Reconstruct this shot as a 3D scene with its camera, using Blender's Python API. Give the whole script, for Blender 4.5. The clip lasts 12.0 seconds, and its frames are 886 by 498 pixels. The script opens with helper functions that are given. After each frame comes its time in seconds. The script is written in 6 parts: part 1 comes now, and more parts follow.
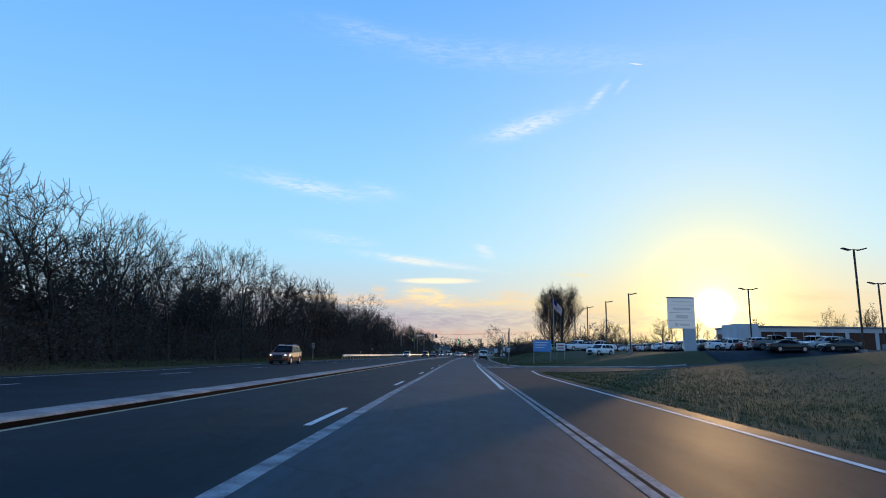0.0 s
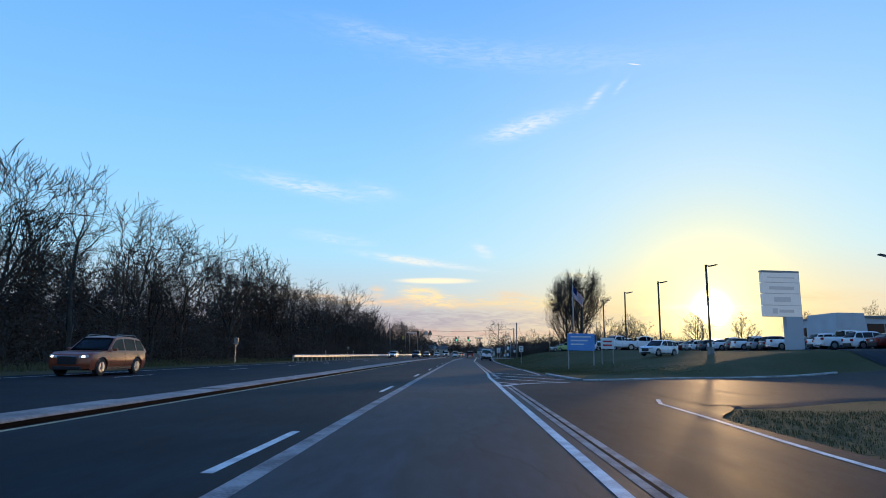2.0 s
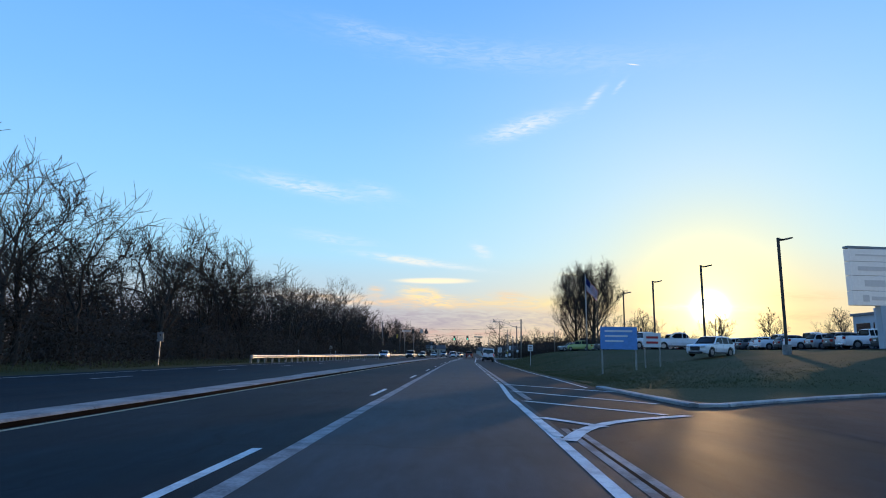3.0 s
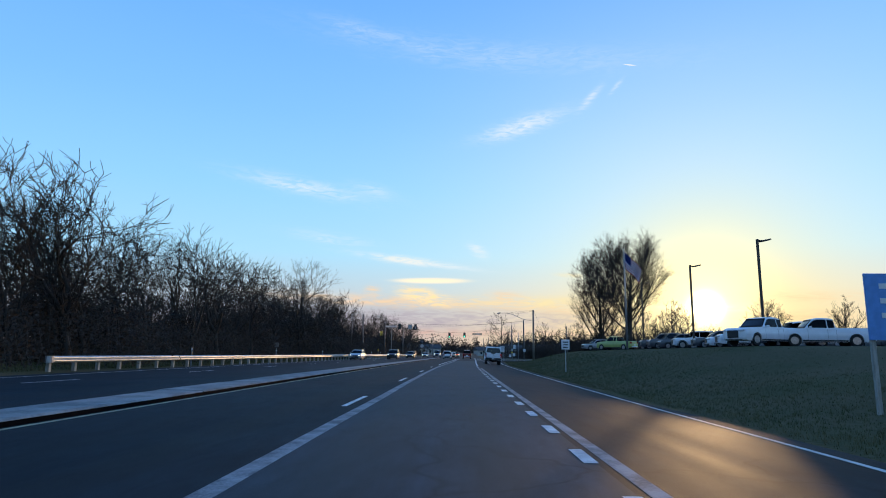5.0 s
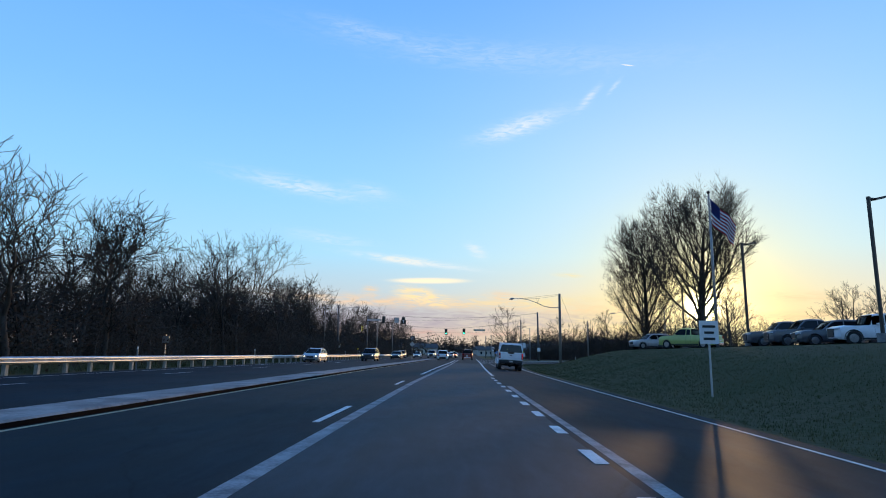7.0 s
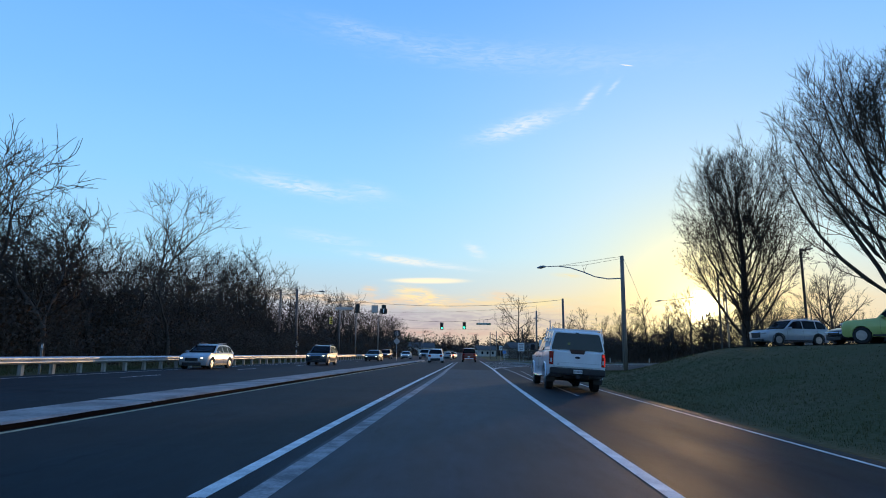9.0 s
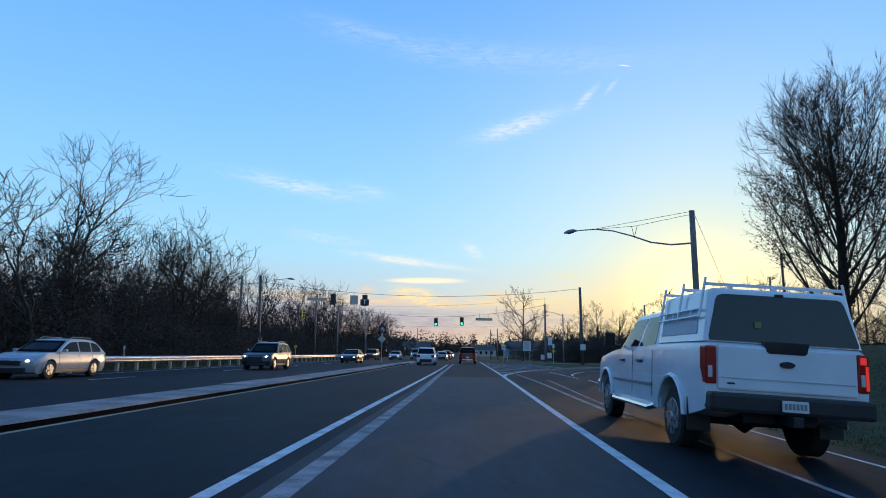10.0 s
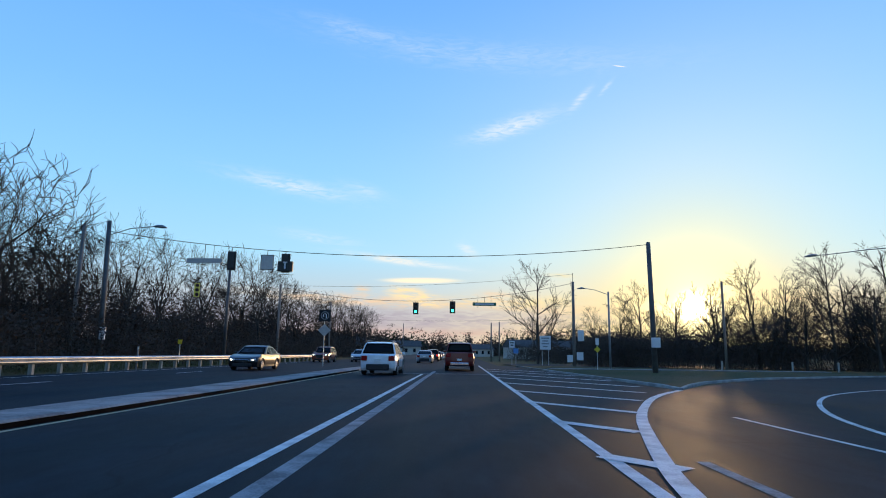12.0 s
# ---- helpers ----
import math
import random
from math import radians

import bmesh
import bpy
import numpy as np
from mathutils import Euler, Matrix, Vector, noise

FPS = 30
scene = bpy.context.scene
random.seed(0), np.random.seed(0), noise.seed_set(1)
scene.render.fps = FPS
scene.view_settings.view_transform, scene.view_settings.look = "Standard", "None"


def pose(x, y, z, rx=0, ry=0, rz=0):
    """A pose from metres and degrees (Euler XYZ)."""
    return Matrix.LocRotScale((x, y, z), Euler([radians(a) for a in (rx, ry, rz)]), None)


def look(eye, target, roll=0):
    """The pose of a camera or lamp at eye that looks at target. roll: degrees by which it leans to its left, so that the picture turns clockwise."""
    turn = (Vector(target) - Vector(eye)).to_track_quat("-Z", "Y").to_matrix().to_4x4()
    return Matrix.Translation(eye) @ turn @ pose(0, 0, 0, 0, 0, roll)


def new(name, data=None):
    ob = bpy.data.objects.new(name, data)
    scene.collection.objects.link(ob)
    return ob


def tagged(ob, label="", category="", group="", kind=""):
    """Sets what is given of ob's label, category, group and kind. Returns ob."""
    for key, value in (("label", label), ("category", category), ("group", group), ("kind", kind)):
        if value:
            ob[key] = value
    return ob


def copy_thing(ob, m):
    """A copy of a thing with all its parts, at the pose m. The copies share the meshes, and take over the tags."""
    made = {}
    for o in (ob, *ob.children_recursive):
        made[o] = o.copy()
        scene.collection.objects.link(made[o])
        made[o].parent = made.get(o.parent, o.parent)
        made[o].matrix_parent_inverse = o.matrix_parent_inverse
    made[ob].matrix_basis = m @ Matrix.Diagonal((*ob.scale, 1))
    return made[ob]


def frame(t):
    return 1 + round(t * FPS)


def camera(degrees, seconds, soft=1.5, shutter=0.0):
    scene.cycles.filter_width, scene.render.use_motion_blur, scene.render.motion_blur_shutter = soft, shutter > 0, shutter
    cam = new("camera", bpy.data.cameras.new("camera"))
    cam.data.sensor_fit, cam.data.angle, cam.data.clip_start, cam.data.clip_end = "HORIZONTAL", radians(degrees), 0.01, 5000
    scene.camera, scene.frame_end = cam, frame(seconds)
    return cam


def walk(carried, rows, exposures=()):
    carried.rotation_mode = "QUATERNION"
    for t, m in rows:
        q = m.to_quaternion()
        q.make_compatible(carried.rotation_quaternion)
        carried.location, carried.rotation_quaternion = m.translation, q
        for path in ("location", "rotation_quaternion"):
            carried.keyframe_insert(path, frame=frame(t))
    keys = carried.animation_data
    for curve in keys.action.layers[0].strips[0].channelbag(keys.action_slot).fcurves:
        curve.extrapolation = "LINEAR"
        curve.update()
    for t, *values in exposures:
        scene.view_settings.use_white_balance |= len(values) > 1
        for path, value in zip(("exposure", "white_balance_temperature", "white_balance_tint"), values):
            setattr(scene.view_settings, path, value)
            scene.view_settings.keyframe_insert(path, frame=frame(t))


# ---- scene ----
cam = camera(72.66, 12.0, soft=1.0)
# seconds, x, y, yaw of the drive along the right through lane
PATH = [
    (0.0, 0.000, 0.00, 1.70), (0.5, 0.005, 7.12, 1.67), (1.0, 0.020, 14.11, 1.63), (1.5, 0.036, 20.98, 1.59),
    (2.0, 0.056, 27.75, 1.53), (2.5, 0.088, 34.51, 1.48), (3.0, 0.134, 41.30, 1.41), (3.2, 0.156, 44.03, 1.37),
    (4.0, 0.271, 54.98, 1.24), (4.8, 0.365, 65.85, 1.11), (5.5, 0.408, 75.17, 1.01), (6.0, 0.419, 81.76, 0.96),
    (6.5, 0.452, 88.57, 0.91), (7.5, 0.575, 102.55, 0.90), (8.5, 0.720, 116.70, 0.89), (9.0, 0.819, 123.65, 0.82),
    (9.5, 0.950, 130.70, 0.73), (10.0, 1.130, 137.76, 0.60), (10.5, 1.366, 144.81, 0.44), (11.0, 1.641, 151.79, 0.29),
    (11.5, 1.919, 158.90, 0.18), (12.0, 2.171, 166.19, 0.13),
]
walk(cam, [(t, pose(x, y, 1.12, 99.84, -0.82, yaw)) for t, x, y, yaw in PATH])
scene.view_settings.exposure = 0.0

# ---------------------------------------------------------------- sky and sun
SUN_AZ, SUN_EL = 22.4, 4.2
world = bpy.data.worlds.new("evening_sky")
scene.world = world
world.use_nodes = True
wt = world.node_tree
wt.nodes.clear()


def wn(kind, **values):
    n = wt.nodes.new(kind)
    for k, v in values.items():
        if k == "op":
            n.operation = v
        elif k == "blend":
            n.blend_type = v
    return n


def feed(n, i, v):
    if v is None:
        return
    if isinstance(v, bpy.types.NodeSocket):
        wt.links.new(v, n.inputs[i])
    else:
        n.inputs[i].default_value = v


def wmath(op, a, b=None, c=None, clamp=False):
    n = wn("ShaderNodeMath", op=op)
    n.use_clamp = clamp
    feed(n, 0, a), feed(n, 1, b), feed(n, 2, c)
    return n.outputs[0]


def wmix(fac, a, b, blend="MIX"):
    n = wn("ShaderNodeMix")
    n.data_type, n.blend_type = "RGBA", blend
    n.clamp_factor = True
    feed(n, 0, fac), feed(n, 6, a), feed(n, 7, b)
    return n.outputs[2]


sky = wn("ShaderNodeTexSky")
sky.sky_type = "NISHITA"
sky.sun_disc = False
sky.sun_elevation, sky.sun_rotation = radians(SUN_EL), radians(SUN_AZ)
sky.altitude, sky.air_density, sky.dust_density, sky.ozone_density = 100, 1.0, 1.0, 2.0
way = wn("ShaderNodeTexCoord").outputs["Generated"]
split = wn("ShaderNodeSeparateXYZ")
wt.links.new(way, split.inputs[0])
SX, SY, SZ = split.outputs
EL = wmath("MULTIPLY", wmath("ARCSINE", SZ), 57.29578)
AZ = wmath("MULTIPLY", wmath("ARCTAN2", SX, SY), 57.29578)
sv = (math.sin(radians(SUN_AZ)) * math.cos(radians(SUN_EL)), math.cos(radians(SUN_AZ)) * math.cos(radians(SUN_EL)), math.sin(radians(SUN_EL)))
dot = wn("ShaderNodeVectorMath", op="DOT_PRODUCT")
wt.links.new(way, dot.inputs[0])
dot.inputs[1].default_value = sv
ANG = wmath("MULTIPLY", wmath("ARCCOSINE", wmath("MINIMUM", dot.outputs["Value"], 1.0)), 57.29578)

def ramp(value, low, high, stops):
    m = wn("ShaderNodeMapRange")
    feed(m, 0, value), feed(m, 1, low), feed(m, 2, high)
    r = wn("ShaderNodeValToRGB")
    wt.links.new(m.outputs[0], r.inputs[0])
    e = r.color_ramp.elements
    while len(e) < len(stops):
        e.new(0.5)
    for k, (at, c) in enumerate(stops):
        e[k].position, e[k].color = (at - low) / (high - low), (*c, 1)
    return r.outputs[0]


def bell(value, centre, width):
    """1 at the centre, falling off smoothly."""
    q = wmath("DIVIDE", wmath("SUBTRACT", value, centre), width)
    return wmath("EXPONENT", wmath("MULTIPLY", wmath("MULTIPLY", q, q), -1.0))


air = ramp(EL, -5, 90, [(-5, (0.34, 0.26, 0.26)), (1, (0.56, 0.40, 0.38)), (3, (0.50, 0.45, 0.52)), (5.5, (0.53, 0.61, 0.69)), (9, (0.42, 0.70, 0.92)),
                        (15, (0.32, 0.63, 1.0)), (22, (0.24, 0.53, 1.0)), (34, (0.15, 0.40, 1.0)), (60, (0.10, 0.28, 0.75)), (90, (0.07, 0.2, 0.55))])
air = wmix(wmath("MULTIPLY", bell(AZ, -60.0, 45.0), 0.3), air, wmix(1.0, air, (0.62, 0.82, 1.0, 1), "MULTIPLY"))
air = wmix(0.06, air, wmix(1.0, sky.outputs[0], (0.1, 0.1, 0.1, 1), "MULTIPLY"))
low_warm = wmath("MULTIPLY", bell(AZ, SUN_AZ, 17.0), bell(EL, 2.5, 4.5))
air = wmix(wmath("MULTIPLY", bell(ANG, 0.0, 19.0), 0.55), air, (0.86, 0.88, 0.74, 1))
air = wmix(wmath("MULTIPLY", low_warm, 0.8), air, (1.0, 0.66, 0.27, 1))
air = wmix(wmath("MULTIPLY", bell(ANG, 0.0, 7.5), 0.9), air, (1.05, 0.83, 0.36, 1))

away = wn("ShaderNodeMapRange")
away.interpolation_type = "SMOOTHSTEP"
feed(away, 0, ANG), feed(away, 1, 55.0), feed(away, 2, 150.0), feed(away, 3, 1.12), feed(away, 4, 0.85)
air = wmix(1.0, air, away.outputs[0], "MULTIPLY")
air = wmix(1.0, air, (0.99, 1.05, 1.04, 1), "MULTIPLY")

# thin evening cloud, streaked along the wind
cloud_at = wn("ShaderNodeCombineXYZ")
feed(cloud_at, 0, wmath("MULTIPLY", AZ, 0.16)), feed(cloud_at, 1, wmath("MULTIPLY", EL, 0.75))
fleece = wn("ShaderNodeTexNoise")
wt.links.new(cloud_at.outputs[0], fleece.inputs["Vector"])
fleece.inputs["Scale"].default_value, fleece.inputs["Detail"].default_value, fleece.inputs["Distortion"].default_value = 1.0, 7, 0.7
FLEECE = fleece.outputs[0]


wisp_at = wn("ShaderNodeCombineXYZ")
feed(wisp_at, 0, wmath("MULTIPLY", wmath("ADD", AZ, wmath("MULTIPLY", EL, 0.6)), 0.55)), feed(wisp_at, 1, wmath("MULTIPLY", EL, 2.6))
wisp = wn("ShaderNodeTexNoise")
wt.links.new(wisp_at.outputs[0], wisp.inputs["Vector"])
wisp.inputs["Scale"].default_value, wisp.inputs["Detail"].default_value, wisp.inputs["Distortion"].default_value = 1.0, 6, 1.2
wisp_k = wn("ShaderNodeMapRange")
feed(wisp_k, 0, wisp.outputs[0]), feed(wisp_k, 1, 0.36), feed(wisp_k, 2, 0.62), feed(wisp_k, 3, 0.25), feed(wisp_k, 4, 1.15)
WISP = wisp_k.outputs[0]


def cloud(sky_in, az, el, long, thick, slope, amount, colour, power=1.0, ragged=0.5):
    c, s = math.cos(radians(slope)), math.sin(radians(slope))
    a, e = wmath("SUBTRACT", AZ, az), wmath("SUBTRACT", EL, el)
    wob = wmath("MULTIPLY", wmath("SUBTRACT", FLEECE, 0.5), thick * 2.0 * ragged)
    u = wmath("DIVIDE", wmath("ADD", wmath("MULTIPLY", a, c), wmath("MULTIPLY", e, s)), long)
    v = wmath("DIVIDE", wmath("ADD", wmath("SUBTRACT", wmath("MULTIPLY", e, c), wmath("MULTIPLY", a, s)), wob), thick)
    d = wmath("ADD", wmath("MULTIPLY", u, u), wmath("MULTIPLY", v, v))
    body = wmath("EXPONENT", wmath("MULTIPLY", wmath("POWER", d, power), -1.0))
    tex = wn("ShaderNodeMapRange")
    feed(tex, 0, FLEECE), feed(tex, 1, 0.5 - 0.28), feed(tex, 2, 0.62), feed(tex, 3, 1.0 - ragged), feed(tex, 4, 1.0)
    return wmix(wmath("MULTIPLY", wmath("MULTIPLY", body, tex.outputs[0]), wmath("MULTIPLY", WISP, amount) if ragged > 0.2 else amount), sky_in, (*colour, 1))


PEACH, GOLD, MAUVE, PALE = (1.0, 0.70, 0.42), (1.0, 0.84, 0.46), (0.46, 0.40, 0.47), (0.86, 0.93, 0.96)
air = cloud(air, -6, 3.2, 24, 1.1, 0, 0.75, MAUVE, 1.0, 0.5)
air = cloud(air, -3, 4.75, 15, 0.45, -1.5, 0.85, PEACH, 1.0, 0.6)
air = cloud(air, 8, 4.9, 8, 0.55, 1, 0.8, GOLD, 1.0, 0.6)
air = cloud(air, -14, 5.0, 6, 0.5, -2, 0.6, PEACH, 1.0, 0.8)
air = cloud(air, -3.0, 5.35, 2.6, 0.75, -13, 1.0, (1.12, 0.86, 0.46), 1.8, 0.35)
air = cloud(air, -7.9, 5.75, 0.7, 0.45, 8, 0.8, PEACH, 1.2, 0.4)
air = cloud(air, 4.8, 5.3, 1.8, 0.55, -6, 0.7, PEACH, 1.2, 0.5)
air = cloud(air, -4, 1.9, 22, 0.35, 0, 0.6, (0.75, 0.45, 0.36), 1.0, 0.5)
air = cloud(air, -2.3, 6.8, 3.5, 0.27, 0.5, 1.0, (1.15, 1.0, 0.72), 2.4, 0.12)
air = cloud(air, -3.8, 8.55, 5.5, 0.32, -6.5, 0.85, PALE, 1.3, 0.35)
air = cloud(air, -5.0, 8.75, 2.8, 0.35, -4, 0.6, (0.95, 0.94, 0.85), 1.3, 0.35)
air = cloud(air, 2.2, 9.7, 0.95, 0.5, -30, 0.75, PALE, 1.2, 0.4)
air = cloud(air, 10.8, 7.35, 1.2, 0.2, -4, 0.7, GOLD, 1.3, 0.3)
air = cloud(air, -14.5, 15.1, 5.2, 0.65, -7, 0.6, PALE, 1.0, 0.5)
air = cloud(air, -8.0, 15.2, 2.0, 0.5, -12, 0.35, PALE, 1.0, 0.5)
air = cloud(air, -12, 10.5, 3.4, 0.5, -6, 0.35, PALE, 1.0, 0.5)
air = cloud(air, 6.5, 21.3, 3.9, 0.75, 14, 0.75, PALE, 1.1, 0.45)
air = cloud(air, 13.1, 23.4, 1.2, 0.3, 42, 0.6, (0.95, 0.97, 0.95), 1.0, 0.6)
air = cloud(air, 15.6, 24.2, 0.8, 0.2, 42, 0.4, PALE, 1.2, 0.3)
air = cloud(air, 4, 27.6, 15, 1.1, -5, 0.22, PALE, 1.0, 0.6)
air = cloud(air, -9.5, 29.4, 4, 0.6, -9, 0.2, PALE, 1.0, 0.6)
air = cloud(air, 16.9, 25.9, 0.55, 0.05, -12, 0.9, (1.0, 0.98, 0.9), 2.0, 0.0)
air = cloud(air, 30, 5.0, 6, 0.4, -3, 0.55, (1.0, 0.72, 0.4), 1.0, 0.6)
air = cloud(air, 14.5, 4.2, 4.5, 0.4, 2, 0.6, (1.1, 0.8, 0.42), 1.0, 0.6)
air = cloud(air, 27, 3.4, 6, 0.35, 1, 0.5, (1.0, 0.6, 0.3), 1.0, 0.5)
air = cloud(air, 21.3, 4.3, 4.6, 0.35, -2, 0.9, (1.25, 1.1, 0.62), 1.0, 0.4)

# the sun's own dazzle in the hazy air round it
dazzle = wmath("ADD", wmath("MULTIPLY", bell(ANG, 0.0, 0.85), 14.0), wmath("MULTIPLY", bell(ANG, 0.0, 4.2), 0.8))
dz = wn("ShaderNodeMix")
dz.data_type, dz.blend_type, dz.clamp_factor = "RGBA", "ADD", False
feed(dz, 0, dazzle), feed(dz, 6, air), feed(dz, 7, (1.0, 0.86, 0.5, 1))
col = dz.outputs[2]
bg = wn("ShaderNodeBackground")
wt.links.new(col, bg.inputs[0])
bg.inputs[1].default_value = 1.0
wo = wn("ShaderNodeOutputWorld")
wt.links.new(bg.outputs[0], wo.inputs[0])

sun_data = bpy.data.lights.new("sun", "SUN")
sun_data.energy, sun_data.angle, sun_data.color = 1.7, radians(0.6), (1.0, 0.62, 0.3)
sun = new("sun", sun_data)
sun.matrix_world = look((60, 150, 40), (60 - sv[0], 150 - sv[1], 40 - sv[2]))


# ---------------------------------------------------------------- materials
def material(name, colour, rough=0.6, metal=0.0, second=None, scale=6.0, grain=80.0, vary=0.25, bump=0.0, stretch=(1, 1, 1),
             emit=0.0, spec=0.5, coat=0.0, random_shade=0.0, emit_colour=None, bump_size=None):
    """A node material: two noise scales mix colour with second, fine grain makes relief."""
    m = bpy.data.materials.new(name)
    m.use_nodes = True
    t = m.node_tree
    p = t.nodes["Principled BSDF"]
    p.inputs["Roughness"].default_value, p.inputs["Metallic"].default_value = rough, metal
    p.inputs["Specular IOR Level"].default_value, p.inputs["Coat Weight"].default_value = spec, coat
    second = second or tuple(c * (1 - vary) for c in colour)
    co = t.nodes.new("ShaderNodeTexCoord").outputs["Object"]
    mp = t.nodes.new("ShaderNodeMapping")
    mp.inputs["Scale"].default_value = stretch
    t.links.new(co, mp.inputs[0])
    n1, n2 = t.nodes.new("ShaderNodeTexNoise"), t.nodes.new("ShaderNodeTexNoise")
    for n, s, d in ((n1, scale, 5), (n2, grain, 3)):
        t.links.new(mp.outputs[0], n.inputs["Vector"])
        n.inputs["Scale"].default_value, n.inputs["Detail"].default_value = s, d
    ad = t.nodes.new("ShaderNodeMath")
    ad.operation = "MULTIPLY_ADD"
    t.links.new(n2.outputs[0], ad.inputs[0])
    ad.inputs[1].default_value = 0.45
    t.links.new(n1.outputs[0], ad.inputs[2])
    rp = t.nodes.new("ShaderNodeMapRange")
    rp.inputs["From Min"].default_value, rp.inputs["From Max"].default_value = 0.58, 0.88
    t.links.new(ad.outputs[0], rp.inputs[0])
    mx = t.nodes.new("ShaderNodeMix")
    mx.data_type = "RGBA"
    t.links.new(rp.outputs[0], mx.inputs[0])
    mx.inputs[6].default_value, mx.inputs[7].default_value = (*colour, 1), (*second, 1)
    out = mx.outputs[2]
    if random_shade:
        oi = t.nodes.new("ShaderNodeObjectInfo")
        hv = t.nodes.new("ShaderNodeHueSaturation")
        mr = t.nodes.new("ShaderNodeMapRange")
        mr.inputs["To Min"].default_value, mr.inputs["To Max"].default_value = 1 - random_shade, 1 + random_shade
        t.links.new(oi.outputs["Random"], mr.inputs[0])
        t.links.new(mr.outputs[0], hv.inputs["Value"])
        t.links.new(out, hv.inputs["Color"])
        out = hv.outputs[0]
    t.links.new(out, p.inputs["Base Color"])
    if bump:
        b = t.nodes.new("ShaderNodeBump")
        b.inputs["Strength"].default_value = bump
        b.inputs["Distance"].default_value = bump_size or 0.01
        t.links.new(n2.outputs[0], b.inputs["Height"])
        t.links.new(b.outputs[0], p.inputs["Normal"])
    if emit:
        p.inputs["Emission Color"].default_value = (*(emit_colour or colour), 1)
        p.inputs["Emission Strength"].default_value = emit
    return m


def asphalt_material(name, tone, patch, gloss, cast=(0.66, 1, 1.28)):
    """Asphalt: stone grain, lengthwise wheel tracks, patches and cracks."""
    m = material(name, tuple(tone * c for c in cast), 0.7, 0, tuple(patch * c for c in cast), 0.35, 60, bump=0.6, bump_size=0.005, spec=gloss)
    t = m.node_tree
    p = t.nodes["Principled BSDF"]
    co = t.nodes.new("ShaderNodeTexCoord").outputs["Object"]
    mp = t.nodes.new("ShaderNodeMapping")
    mp.inputs["Scale"].default_value = (1.4, 0.02, 1)
    t.links.new(co, mp.inputs[0])
    tr = t.nodes.new("ShaderNodeTexNoise")
    tr.inputs["Scale"].default_value, tr.inputs["Detail"].default_value = 1.0, 3
    t.links.new(mp.outputs[0], tr.inputs["Vector"])
    rg = t.nodes.new("ShaderNodeMapRange")
    rg.inputs["From Min"].default_value, rg.inputs["From Max"].default_value = 0.3, 0.7
    rg.inputs["To Min"].default_value, rg.inputs["To Max"].default_value = 0.55, 1.5
    t.links.new(tr.outputs[0], rg.inputs[0])
    vo = t.nodes.new("ShaderNodeTexVoronoi")
    vo.feature = "DISTANCE_TO_EDGE"
    vo.inputs["Scale"].default_value = 0.16
    wob = t.nodes.new("ShaderNodeTexNoise")
    wob.inputs["Scale"].default_value = 0.8
    t.links.new(co, wob.inputs["Vector"])
    va = t.nodes.new("ShaderNodeVectorMath")
    va.operation = "MULTIPLY_ADD"
    t.links.new(wob.outputs["Color"], va.inputs[0])
    va.inputs[1].default_value = (1.5, 1.5, 0)
    t.links.new(co, va.inputs[2])
    t.links.new(va.outputs[0], vo.inputs["Vector"])
    ck = t.nodes.new("ShaderNodeMapRange")
    ck.inputs["From Min"].default_value, ck.inputs["From Max"].default_value = 0.0, 0.006
    ck.inputs["To Min"].default_value, ck.inputs["To Max"].default_value = 0.55, 1.0
    t.links.new(vo.outputs["Distance"], ck.inputs[0])
    mm = t.nodes.new("ShaderNodeMapping")
    mm.inputs["Scale"].default_value = (1, 0.22, 1)
    t.links.new(co, mm.inputs[0])
    mo = t.nodes.new("ShaderNodeTexNoise")
    mo.inputs["Scale"].default_value, mo.inputs["Detail"].default_value, mo.inputs["Roughness"].default_value = 4.0, 8, 0.7
    t.links.new(mm.outputs[0], mo.inputs["Vector"])
    mr = t.nodes.new("ShaderNodeMapRange")
    mr.inputs["From Min"].default_value, mr.inputs["From Max"].default_value = 0.35, 0.65
    mr.inputs["To Min"].default_value, mr.inputs["To Max"].default_value = 0.72, 1.28
    t.links.new(mo.outputs[0], mr.inputs[0])
    m0 = t.nodes.new("ShaderNodeMath")
    m0.operation = "MULTIPLY"
    t.links.new(mr.outputs[0], m0.inputs[0]), t.links.new(rg.outputs[0], m0.inputs[1])
    mu = t.nodes.new("ShaderNodeMath")
    mu.operation = "MULTIPLY"
    t.links.new(m0.outputs[0], mu.inputs[0]), t.links.new(ck.outputs[0], mu.inputs[1])
    old = p.inputs["Base Color"].links[0].from_socket
    mx = t.nodes.new("ShaderNodeMix")
    mx.data_type, mx.blend_type = "RGBA", "MULTIPLY"
    mx.inputs[0].default_value = 1
    t.links.new(old, mx.inputs[6]), t.links.new(mu.outputs[0], mx.inputs[7])
    t.links.new(mx.outputs[2], p.inputs["Base Color"])
    ro = t.nodes.new("ShaderNodeMapRange")
    ro.inputs["To Min"].default_value, ro.inputs["To Max"].default_value = 0.58, 0.82
    t.links.new(tr.outputs[0], ro.inputs[0])
    t.links.new(ro.outputs[0], p.inputs["Roughness"])
    return m


